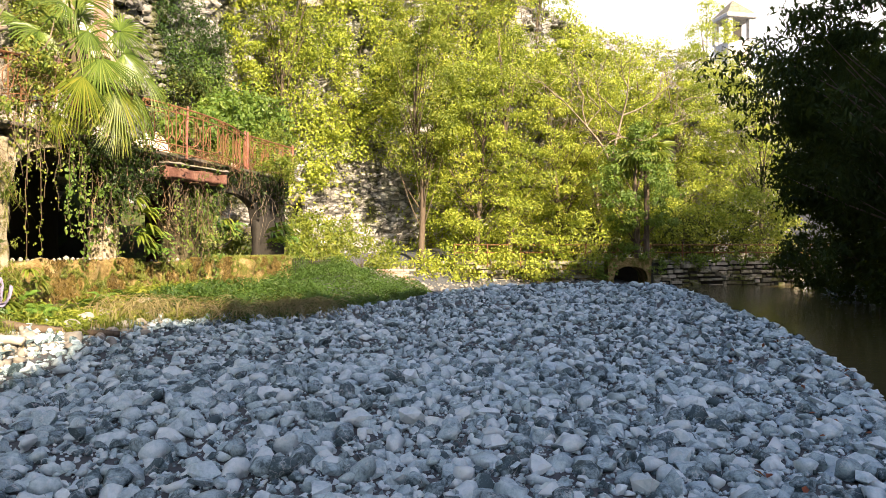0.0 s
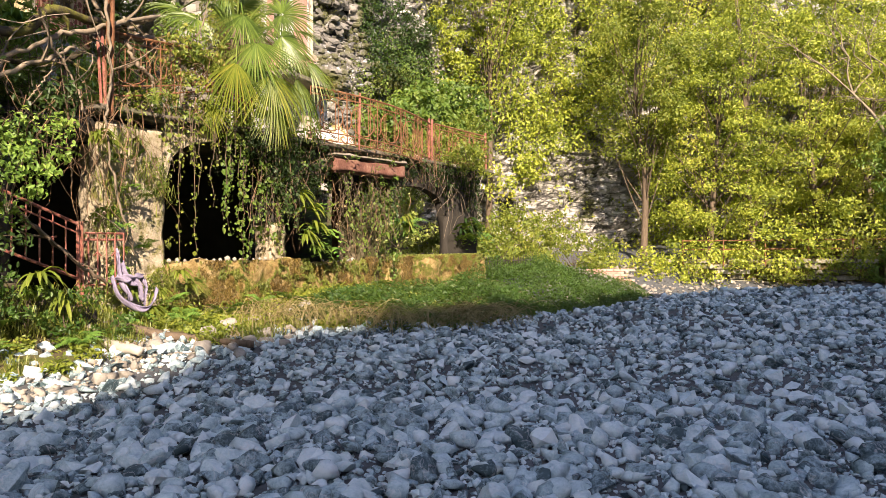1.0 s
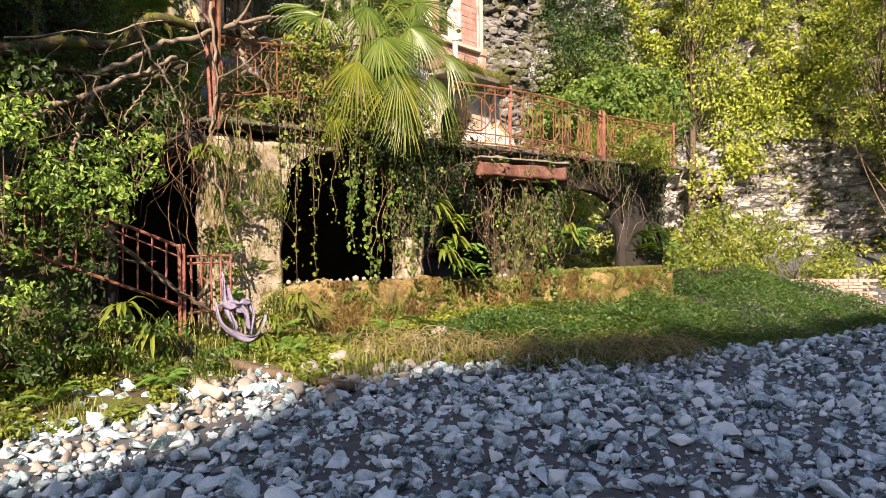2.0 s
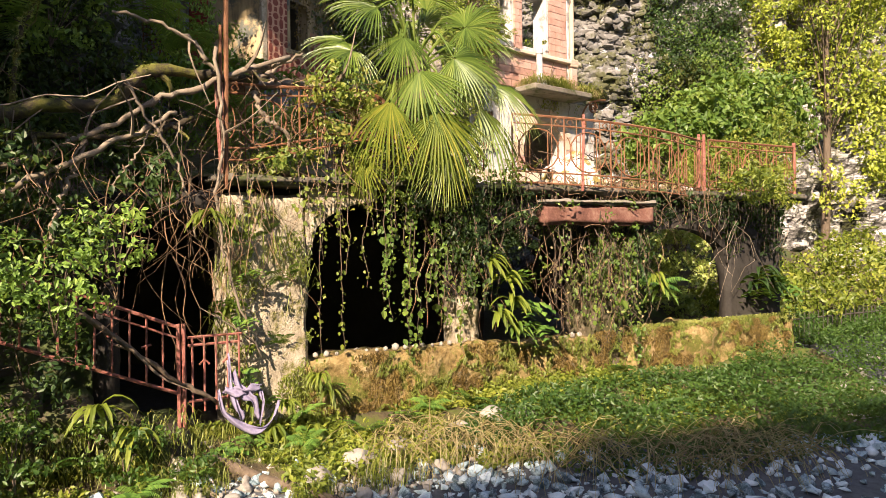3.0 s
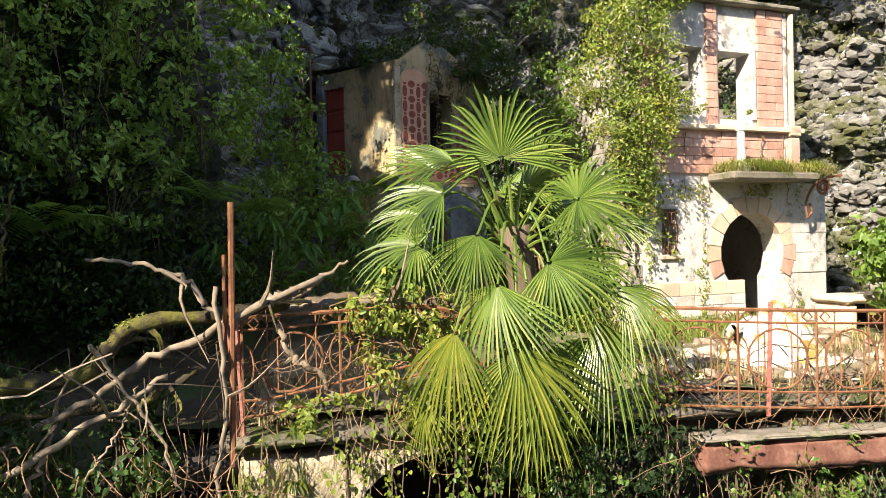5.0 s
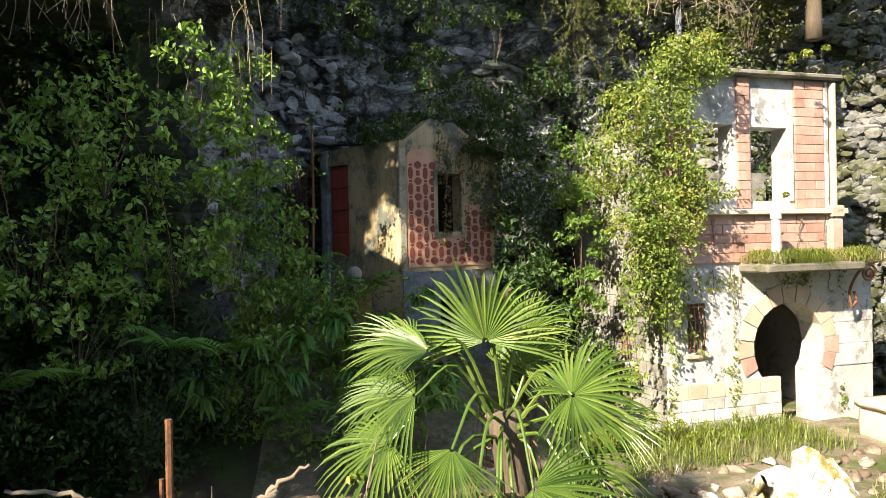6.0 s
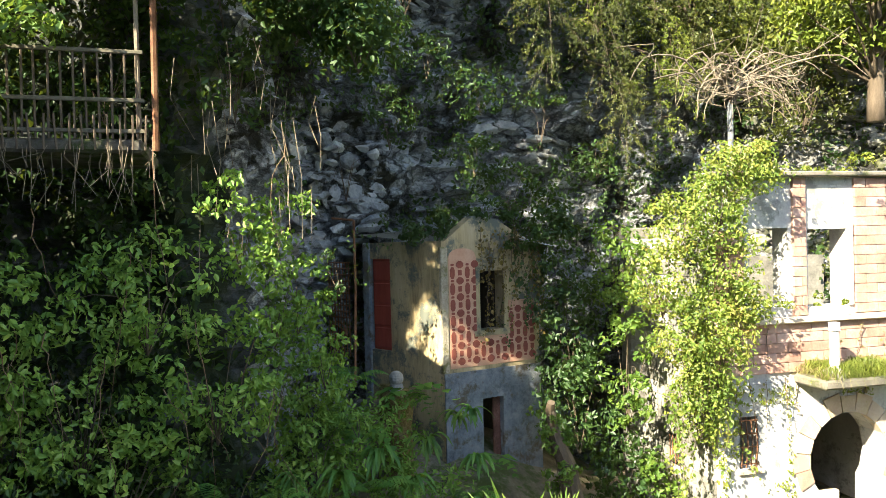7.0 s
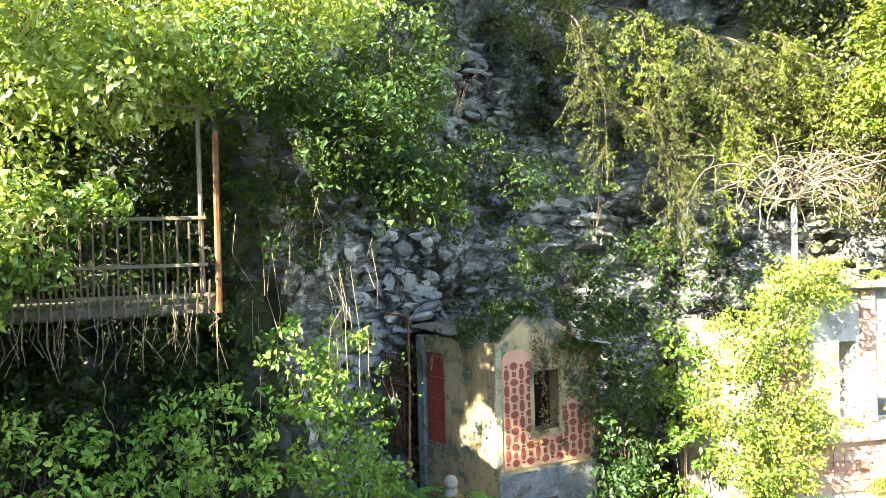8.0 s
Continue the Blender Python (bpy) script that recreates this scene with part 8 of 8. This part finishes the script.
def bare_tree(name, at, segments, material, label, seed, depth=4, length=1.2, radius=0.05, up=0.3):
    """A leafless forking tree."""
    r = np.random.default_rng(seed)
    ob = empty(name, pose(*at), label, "tree")
    g = Geo()

    def grow(p, d, L, rad, k):
        q1 = p + d * L * 0.5 + r.normal(0, 0.05 * L, 3)
        q2 = p + d * L + r.normal(0, 0.08 * L, 3)
        g.tube(smooth_path([p, q1, q2], 6), np.linspace(rad, rad * 0.6, 6), 5 if k > 1 else 4, cap=False)
        if k:
            for _ in range(3 if k > 1 else 2):
                grow(q2, unit(d + r.normal(0, 0.62, 3) + UP * up * 0.3), L * r.uniform(0.6, 0.85), rad * 0.6, k - 1)

    for d in segments:
        grow(np.zeros(3), unit(np.array(d, float)), length, radius, depth)
    tagged(g.mesh("branchwork", material, ob, smooth=True), kind="stuff")
    return ob


bare_tree("dead_tree", (7.4, 31.2, 5.2), [(0.9, 0, 0.5), (0.3, 0, 0.9), (-0.4, 0.2, 0.8)], M_DRYWOOD, "bare pale dead tree among the foliage", 3, length=1.9, radius=0.07)
dead_shrub = empty("dead_shrub", pose(-10.45, 17.65, 10.25), "bleached leafless creeper crown above the house wall", "shrub")
dg, dr_ = Geo(), np.random.default_rng(8)
for k in range(46):
    a = dr_.uniform(-1, 1)
    reach = dr_.uniform(0.5, 1.5)
    side = np.array((dr_.normal(0.25, 0.25), np.sign(a) * (0.35 + abs(a)), 0.0))
    rise, fall = dr_.uniform(-0.1, 1.1), dr_.uniform(-0.5, 0.7)
    p0 = np.array((0.0, dr_.normal(0.1, 0.3), dr_.uniform(-0.15, 0.3)))
    pts = [p0, p0 + side * reach * 0.35 + UP * rise * 0.5, p0 + side * reach * 0.75 + UP * (rise * 0.45 - fall * 0.3) + dr_.normal(0, 0.06, 3), p0 + side * reach + UP * (rise * 0.3 - fall) + dr_.normal(0, 0.1, 3)]
    dg.tube(smooth_path(pts, 10, 0.012, dr_), np.linspace(0.022, 0.006, 10) * dr_.uniform(0.6, 1.2), 4, cap=False)
    for _ in range(2):
        q = pts[2] + dr_.normal(0, 0.05, 3)
        dg.tube(smooth_path([q, q + dr_.normal(0, 0.14, 3) + UP * 0.08, q + dr_.normal(0, 0.22, 3) + UP * 0.18], 5), np.linspace(0.008, 0.003, 5), 3, cap=False)
tagged(dg.mesh("branchwork", M_DRYWOOD, dead_shrub, smooth=True), kind="stuff")
shrub_post = empty("old_pipe", pose(-10.5, 17.68, 0), "grey pipe standing behind the house wall", "pipe")
Geo().tube([(0, 0, 8.3), (0.02, 0.0, 10.2)], 0.05, 8).mesh("shaft", M_HUTBASE, shrub_post)
# small sunlit palm on the bank
bank_palm = empty("small_palm", pose(9.0, 31.0, 3.6), "small yellow palm in the bank foliage", "palm")
Geo().tube([(0, 0, -3.0), (0, 0, 1.8)], 0.12, 7).mesh("trunk", M_BARK, bank_palm)
for k in range(12):
    a = k * 2.4
    d = np.array((math.cos(a), math.sin(a), 0.15 + 0.5 * (k % 3) - 0.5))
    hub = np.array((0, 0, 1.8)) + unit(d) * 0.7
    fan("frond", bank_palm, hub, unit(d - UP * 0.5), unit(UP - np.array((0, 1, 0))), 0.8, M_PALMYEL, segs=18)
# bell tower and mountain far off
tower = empty("bell_tower", pose(66, 160, 22, 0, 0, 12), "pale church bell tower in the distance", "building")
Geo().cbox(-3, 3, -3, 3, 0, 26, 0.2).mesh("shaft", M_WHITE, tower)
for x in (-2.6, 2.6):
    for y in (-2.6, 2.6):
        Geo().cbox(x - 0.6, x + 0.6, y - 0.6, y + 0.6, 26, 31, 0.1).mesh("belfry_pier", M_WHITE, tower)
Geo().cbox(-1.4, 1.4, -1.4, 1.4, 26, 30, 0.1).mesh("bell", M_DARKWALL, tower)
Geo().cbox(-3.8, 3.8, -3.8, 3.8, 31, 32, 0.2).mesh("cornice", M_WHITE, tower)
Geo().add([(-3.6, -3.6, 32), (3.6, -3.6, 32), (3.6, 3.6, 32), (-3.6, 3.6, 32), (0, 0, 36)], [(0, 1, 4), (1, 2, 4), (2, 3, 4), (3, 0, 4)]).mesh("roof", M_SLAB, tower)
# distance haze is put into the mountain's colour
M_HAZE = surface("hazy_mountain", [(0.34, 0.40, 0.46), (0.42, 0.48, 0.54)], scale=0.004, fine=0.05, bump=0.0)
mx, my = np.meshgrid(np.linspace(-500, 1300, 60), np.linspace(900, 1500, 20), indexing="ij")
mz = 60 + 330 * np.exp(-((mx - 620) / 230) ** 2 - ((my - 1200) / 250) ** 2) + 25 * np.sin(mx * 0.02) * np.sin(my * 0.013)
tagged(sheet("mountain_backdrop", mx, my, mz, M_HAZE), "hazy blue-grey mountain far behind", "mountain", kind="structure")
# more cover for the sunlit cliff and the path side
cover("creeper", 22000, S_HUT + 6, S_HOUSE + 6, 11.5, 17, 0.15, M_OLIVE, "olive shrubs hanging down the cliff above the house", gaps=0.45, lift=0.9, scale=0.35, seed=21)
shrub("shrub", [((-13.2, 16.8, 13.0), (0.8, 1.4, 1.0)), ((-12.8, 18.8, 12.2), (0.9, 1.4, 1.2)), ((-11.8, 20.6, 11.2), (1.0, 1.2, 1.4)), ((-13.2, 14.8, 13.6), (0.7, 1.2, 0.7))], 70, 0.10, M_OLIVE, "olive-green shrubs on the cliff above the house", clump=0.3)
shrub("shrub", [((-13.2, 13.0, 12.8), (0.8, 1.4, 0.8)), ((-13.0, 11.6, 11.6), (0.6, 1.0, 0.8)), ((-13.2, 14.4, 10.8), (0.5, 0.7, 0.5)), ((-13.3, 15.0, 9.0), (0.5, 0.9, 0.5))], 70, 0.10, M_DEEP, "dark green tufts on the rock face", clump=0.26)
shrub("shrub", [((-1.6, 29.8, 0.5), (1.6, 0.9, 0.9)), ((1.2, 30.4, 0.6), (1.6, 0.8, 1.0)), ((4.0, 30.6, 0.9), (1.8, 0.8, 1.3)), ((6.2, 30.6, 1.7), (0.9, 0.7, 1.6)), ((8.3, 31.6, 2.6), (1.2, 0.8, 1.2)), ((11, 32.2, 2.6), (2.0, 0.8, 1.2)), ((14.5, 32.2, 2.7), (2.2, 0.8, 1.4))], 52, 0.14, M_WOODS, "bushes crowding the river bank", clump=0.45, sub=30)
shrub("shrub", [((10.2, 12, 0.6), (1.0, 1.6, 0.8)), ((10.6, 15.5, 0.7), (0.8, 1.8, 0.9)), ((12.5, 20, 0.8), (1.2, 2.2, 1.2)), ((13.6, 25, 0.9), (1.2, 2.4, 1.4)), ((12.0, 17, 1.4), (1.2, 2.5, 1.5))], 50, 0.18, M_SHADELEAF, "dark bushes along the far bank", clump=0.45, sub=30)
shrub("creeper", [((10.5, 30.4, 0.75), (1.2, 0.15, 0.2)), ((13.5, 30.6, 0.7), (1.0, 0.15, 0.25)), ((3.5, 31.0, 0.5), (1.6, 0.2, 0.3)), ((0.2, 31.2, 0.5), (1.2, 0.2, 0.3))], 90, 0.12, M_GREEN, "creeper hanging over the bank walls", clump=0.2, stems=False)
# bright haze low in the sky down the valley
M_SKYHAZE = bpy.data.materials.new("valley_haze")
M_SKYHAZE.use_nodes = True
M_SKYHAZE.node_tree.nodes["Principled BSDF"].inputs["Base Color"].default_value = (0, 0, 0, 1)
M_SKYHAZE.node_tree.nodes["Principled BSDF"].inputs["Emission Color"].default_value = (1.0, 0.98, 0.93, 1)
M_SKYHAZE.node_tree.nodes["Principled BSDF"].inputs["Emission Strength"].default_value = 0.62
ha, hz = np.meshgrid(np.radians(np.linspace(-35, 60, 30)), np.linspace(-20, 900, 6), indexing="ij")
tagged(sheet("sky_backdrop", 1480 * np.sin(ha), 1480 * np.cos(ha), hz, M_SKYHAZE), "white hazy sky over the valley", "sky", kind="structure")

shrub("shrub", [((-4.9, 32.9, 10.5), (0.9, 0.8, 1.3)), ((-4.6, 33.0, 8.4), (0.9, 0.7, 1.2)), ((-5.4, 32.6, 6.8), (1.0, 0.7, 0.7)), ((-3.2, 33.8, 7.4), (1.3, 0.7, 0.9)), ((-5.6, 31.6, 4.6), (0.9, 0.6, 0.6)), ((-2.8, 34.0, 9.4), (1.2, 0.7, 1.2))], 60, 0.15, M_WOODS, "sunlit bushes growing down the pale rock", clump=0.38)
shrub("shrub", [((8.2, 30.5, 1.15), (1.1, 0.35, 0.4)), ((7.0, 30.4, 0.6), (0.5, 0.35, 0.6)), ((10.5, 30.5, 0.85), (1.2, 0.25, 0.22)), ((12.6, 30.6, 0.9), (1.3, 0.25, 0.25)), ((9.3, 30.35, 0.6), (0.4, 0.2, 0.4))], 75, 0.12, M_GREEN, "grassy growth spilling over the bank wall", clump=0.22, stems=False)
shrub("shrub", [((9.5, 34.0, 2.0), (1.6, 0.6, 1.6)), ((12.5, 34.4, 2.2), (1.8, 0.6, 1.8)), ((15.5, 34.6, 2.2), (1.8, 0.6, 1.8)), ((6.4, 33.4, 1.8), (1.2, 0.6, 1.4))], 45, 0.19, M_OLIVE, "shaded undergrowth behind the path", clump=0.45, stems=False)
shrub("shrub", [((-13.0, 12.6, 10.2), (0.4, 0.5, 0.6)), ((-13.1, 14.2, 9.6), (0.4, 0.6, 0.45)), ((-13.2, 15.6, 10.3), (0.4, 0.6, 0.6)), ((-13.0, 16.7, 9.6), (0.4, 0.5, 0.5)), ((-12.9, 11.8, 9.3), (0.4, 0.4, 0.6)), ((-13.3, 13.4, 11.4), (0.4, 0.5, 0.5))], 100, 0.085, M_IVY, "green tufts hanging in the rock crevices", clump=0.2)

# ---- loose stones of the gravel bar ----
def hull_stone(n, seed, flat):
    """A worn angular cobble: the hull of points on a squashed ball."""
    r = np.random.default_rng(seed)
    d = unit(r.normal(0, 1, (n, 3))) * r.uniform(0.82, 1.1, (n, 1))
    d *= np.array((1.0, r.uniform(0.62, 0.85), flat))
    bm = bmesh.new()
    vs = [bm.verts.new(p) for p in d]
    res = bmesh.ops.convex_hull(bm, input=vs)
    bmesh.ops.delete(bm, geom=list({e for e in res["geom_interior"] + res["geom_unused"] if isinstance(e, bmesh.types.BMVert)}), context="VERTS")
    bmesh.ops.triangulate(bm, faces=bm.faces[:])
    bm.verts.index_update()
    v = np.array([p.co[:] for p in bm.verts])
    t = np.array([[q.index for q in f.verts] for f in bm.faces])
    bm.free()
    return v, t


STONES = [hull_stone(int(n), 100 + i, f) for i, (n, f) in enumerate(zip(np.linspace(14, 24, 12), [0.45, 0.6, 0.5, 0.7, 0.4, 0.55, 0.65, 0.48, 0.6, 0.52, 0.7, 0.45]))]

SMALL = [hull_stone(10 + i % 3, 300 + i, (0.45, 0.55, 0.65)[i % 3]) for i in range(10)]


def turn_matrices(r, n, tilt=0.35):
    yaw, a, b = r.uniform(0, 6.283, n), r.normal(0, tilt, n), r.normal(0, tilt, n)
    cz, sz, ca, sa, cb, sb = np.cos(yaw), np.sin(yaw), np.cos(a), np.sin(a), np.cos(b), np.sin(b)
    o, l = np.zeros(n), np.ones(n)
    Z = np.stack([cz, -sz, o, sz, cz, o, o, o, l], 1).reshape(n, 3, 3)
    X = np.stack([l, o, o, o, ca, -sa, o, sa, ca], 1).reshape(n, 3, 3)
    Y = np.stack([cb, o, sb, o, l, o, -sb, o, cb], 1).reshape(n, 3, 3)
    return Z @ X @ Y


def stone_field(name, places, radii, material, label, smooth, r, pool=None):
    """Many stones joined in one mesh."""
    pool = pool or SMALL
    kind = r.integers(0, len(pool), len(places))
    rot = turn_matrices(r, len(places))
    V, T, base = [], [], 0
    for k, (sv, st) in enumerate(pool):
        sel = np.where(kind == k)[0]
        if not len(sel):
            continue
        v = np.einsum("nij,vj->nvi", rot[sel], sv) * radii[sel][:, None, None] + places[sel][:, None, :]
        t = st[None] + (np.arange(len(sel)) * len(sv))[:, None, None] + base
        V.append(v.reshape(-1, 3))
        T.append(t.reshape(-1, 3))
        base += len(sel) * len(sv)
    return tagged(tri_mesh(name, np.concatenate(V), np.concatenate(T), material, smooth=smooth), label, "stones", kind="stuff")


gr = np.random.default_rng(11)


def on_bar(x, y):
    edge = np.interp(y, *RIVER_EDGE)
    left = np.interp(y, *LEFT_EDGE)
    return (x < edge + 0.35) & (x > left - 0.9) & (y < 29)


def strewn(n, box, size, keep):
    x, y = gr.uniform(box[0], box[1], n), gr.uniform(box[2], box[3], n)
    k = keep(x, y)
    x, y = x[k], y[k]
    rad = size[0] * (size[1] / size[0]) ** (gr.uniform(0, 1, len(x)) ** 2.5) / 2
    z = ground_height(x, y) + rad * gr.uniform(0.0, 0.55, len(x))
    return np.stack([x, y, z], 1), rad


def ring(lo, hi):
    return lambda x, y: on_bar(x, y) & (np.hypot(x - 0.2, y - 1.5) >= lo) & (np.hypot(x - 0.2, y - 1.5) < hi)


for lo, hi, n, size, pool in ((1.5, 6.5, 15000, (0.05, 0.24), STONES), (1.5, 6.5, 22000, (0.03, 0.11), SMALL), (6.5, 11, 34000, (0.05, 0.24), SMALL), (11, 18, 17000, (0.10, 0.27), SMALL), (18, 33, 9500, (0.16, 0.36), SMALL)):
    p, rad = strewn(n, (max(-7, 0.2 - hi), min(9, 0.2 + hi), 2.9 if lo < 3 else 2, min(29, 1.5 + hi)), size, ring(lo, hi))
    half = len(p) * 5 // 10
    stone_field("gravel", p[:half], rad[:half], M_STONE, "loose blue-grey rounded river stones", True, gr, pool)
    stone_field("gravel", p[half:], rad[half:], M_STONE, "loose blue-grey angular river stones", False, gr, pool)
# stones coloured paler for sun at the lit edge and beyond the bar
p, rad = strewn(4200, (-7.6, -4.2, 4.5, 11.5), (0.06, 0.20), lambda x, y: (x < np.interp(y, *LEFT_EDGE) + 0.35) & (from_facade(x, y)[0] > 0.55 + 0.25 * np.sin(y * 2)))
stone_field("pale_gravel", p, rad, M_PALE, "river stones along the bank, coloured pale for sunlight", True, gr)
p, rad = strewn(3600, (-4, 8, 17, 31), (0.12, 0.4), lambda x, y: (x < np.interp(y, *LEFT_EDGE) - 0.3) & (x > -3.2))
stone_field("pale_gravel", p, rad, M_PALE, "stones beyond the gravel bar, coloured pale for sunlight", True, gr)
p, rad = strewn(3500, (8, 16, 8, 30), (0.10, 0.3), lambda x, y: (x > np.interp(y, *RIVER_EDGE) + 2.6) & (x < np.interp(y, *RIVER_EDGE) + 6.5))
stone_field("bank_gravel", p, rad, M_STONE, "grey stones on the far river bank", True, gr)

# rubble on the terrace before the house
rn = 420
ru, rw = gr.uniform(3.6, 8.5, rn), gr.uniform(0.15, 3.6, rn)
rp = np.array([FACADE @ Vector((a, b, 3.2)) for a, b in zip(ru, rw)])
rr_ = 0.035 * (5.0 ** (gr.uniform(0, 1, rn) ** 1.8))
rp[:, 2] += rr_ * 0.3
stone_field("rubble", rp, rr_, M_RUBBLE, "broken stone and brick rubble on the terrace", True, gr, STONES)

# the largest stones where the bar lies nearest
near_meshes = []
for v, t in STONES:
    me = bpy.data.meshes.new("stone")
    me.from_pydata([tuple(q) for q in v], [], [tuple(int(i) for i in q) for q in t])
    me.polygons.foreach_set("use_smooth", np.ones(len(me.polygons), bool))
    me.materials.append(M_STONE_OB)
    near_meshes.append(me)
for k in range(300):
    x, y = gr.uniform(-3.6, 2.6), gr.uniform(3.3, 8.0)
    rad = gr.uniform(0.05, 0.115)
    ob = new("stone", near_meshes[k % len(near_meshes)])
    ob.parent = ground
    ob.matrix_basis = pose(x, y, float(ground_height(x, y)) + rad * 0.35, gr.normal(0, 14), gr.normal(0, 14), gr.uniform(0, 360)) @ Matrix.Diagonal((rad, rad, rad, 1))

# bedded blocks standing proud of the bare rock above the hut
p, o = cliff.scatter(16000, S_DECK + 0.3, S_HOUSE + 0.5, 6.8, 14.2, 0.02)
sel = on_bare_rock(p)
p, o = p[sel], o[sel]
face = bpy.data.objects["cliff_middle"]
BLOCKS = []
for sv, st in STONES:
    shape = tri_mesh("rock", sv, st, M_BLOCK)
    BLOCKS.append(shape.data)
    bpy.data.objects.remove(shape)
laid = []
for k in range(len(p)):
    if len(laid) >= 280:
        break
    if laid and np.min(np.linalg.norm((np.array(laid) - p[k]) * np.array((1, 0.75, 1.5)), axis=1)) < 0.21:
        continue
    laid.append(p[k])
    across_face = Vector(o[k]).cross(Vector((0, 0, 1))).normalized()
    out_face = Vector((0, 0, 1)).cross(across_face)
    turn = Matrix((across_face, out_face, (0, 0, 1))).transposed().to_4x4()
    rock = new("rock", BLOCKS[k % len(BLOCKS)])
    rock.parent = face
    rock.matrix_basis = Matrix.Translation(Vector(p[k] - o[k] * 0.07)) @ turn @ pose(0, 0, 0, gr.normal(0, 9), gr.normal(-6, 8), gr.normal(0, 12)) @ Matrix.Diagonal((float(gr.uniform(0.18, 0.36)), float(gr.uniform(0.12, 0.2)), float(gr.uniform(0.14, 0.26)), 1))

# bedded blocks of the rock beside the house
p, o = cliff.scatter(5200, S_HOUSE - 2.6, S_HOUSE + 3.8, 3.2, 12.5, 0.01)
side = unit(np.stack([-o[:, 1], o[:, 0], np.zeros(len(o))], 1))
front = np.stack([side[:, 1], -side[:, 0], np.zeros(len(o))], 1)
tip = gr.normal(0.0, 0.16, (len(p), 1))
axes = np.stack([side * np.cos(tip) + UP * np.sin(tip), front, UP * np.cos(tip) - side * np.sin(tip)], 2)
size = np.stack([gr.uniform(0.11, 0.26, len(p)), gr.uniform(0.07, 0.12, len(p)), gr.uniform(0.07, 0.13, len(p))], 1)
kind = gr.integers(0, len(STONES), len(p))
V_, T_, base = [], [], 0
for k, (sv, st) in enumerate(STONES):
    sel = np.where(kind == k)[0]
    full = sv / np.abs(sv).max(0)
    v = np.einsum("nij,nvj->nvi", axes[sel], full[None] * size[sel][:, None, :]) + (p[sel] - o[sel] * 0.03)[:, None, :]
    V_.append(v.reshape(-1, 3))
    T_.append((st[None] + (np.arange(len(sel)) * len(sv))[:, None, None] + base).reshape(-1, 3))
    base += len(sel) * len(sv)
tagged(tri_mesh("rock_blocks", np.concatenate(V_), np.concatenate(T_), M_ROCKFACE), "bedded rock blocks beside the house, darkened for shade", "stones", kind="stuff")
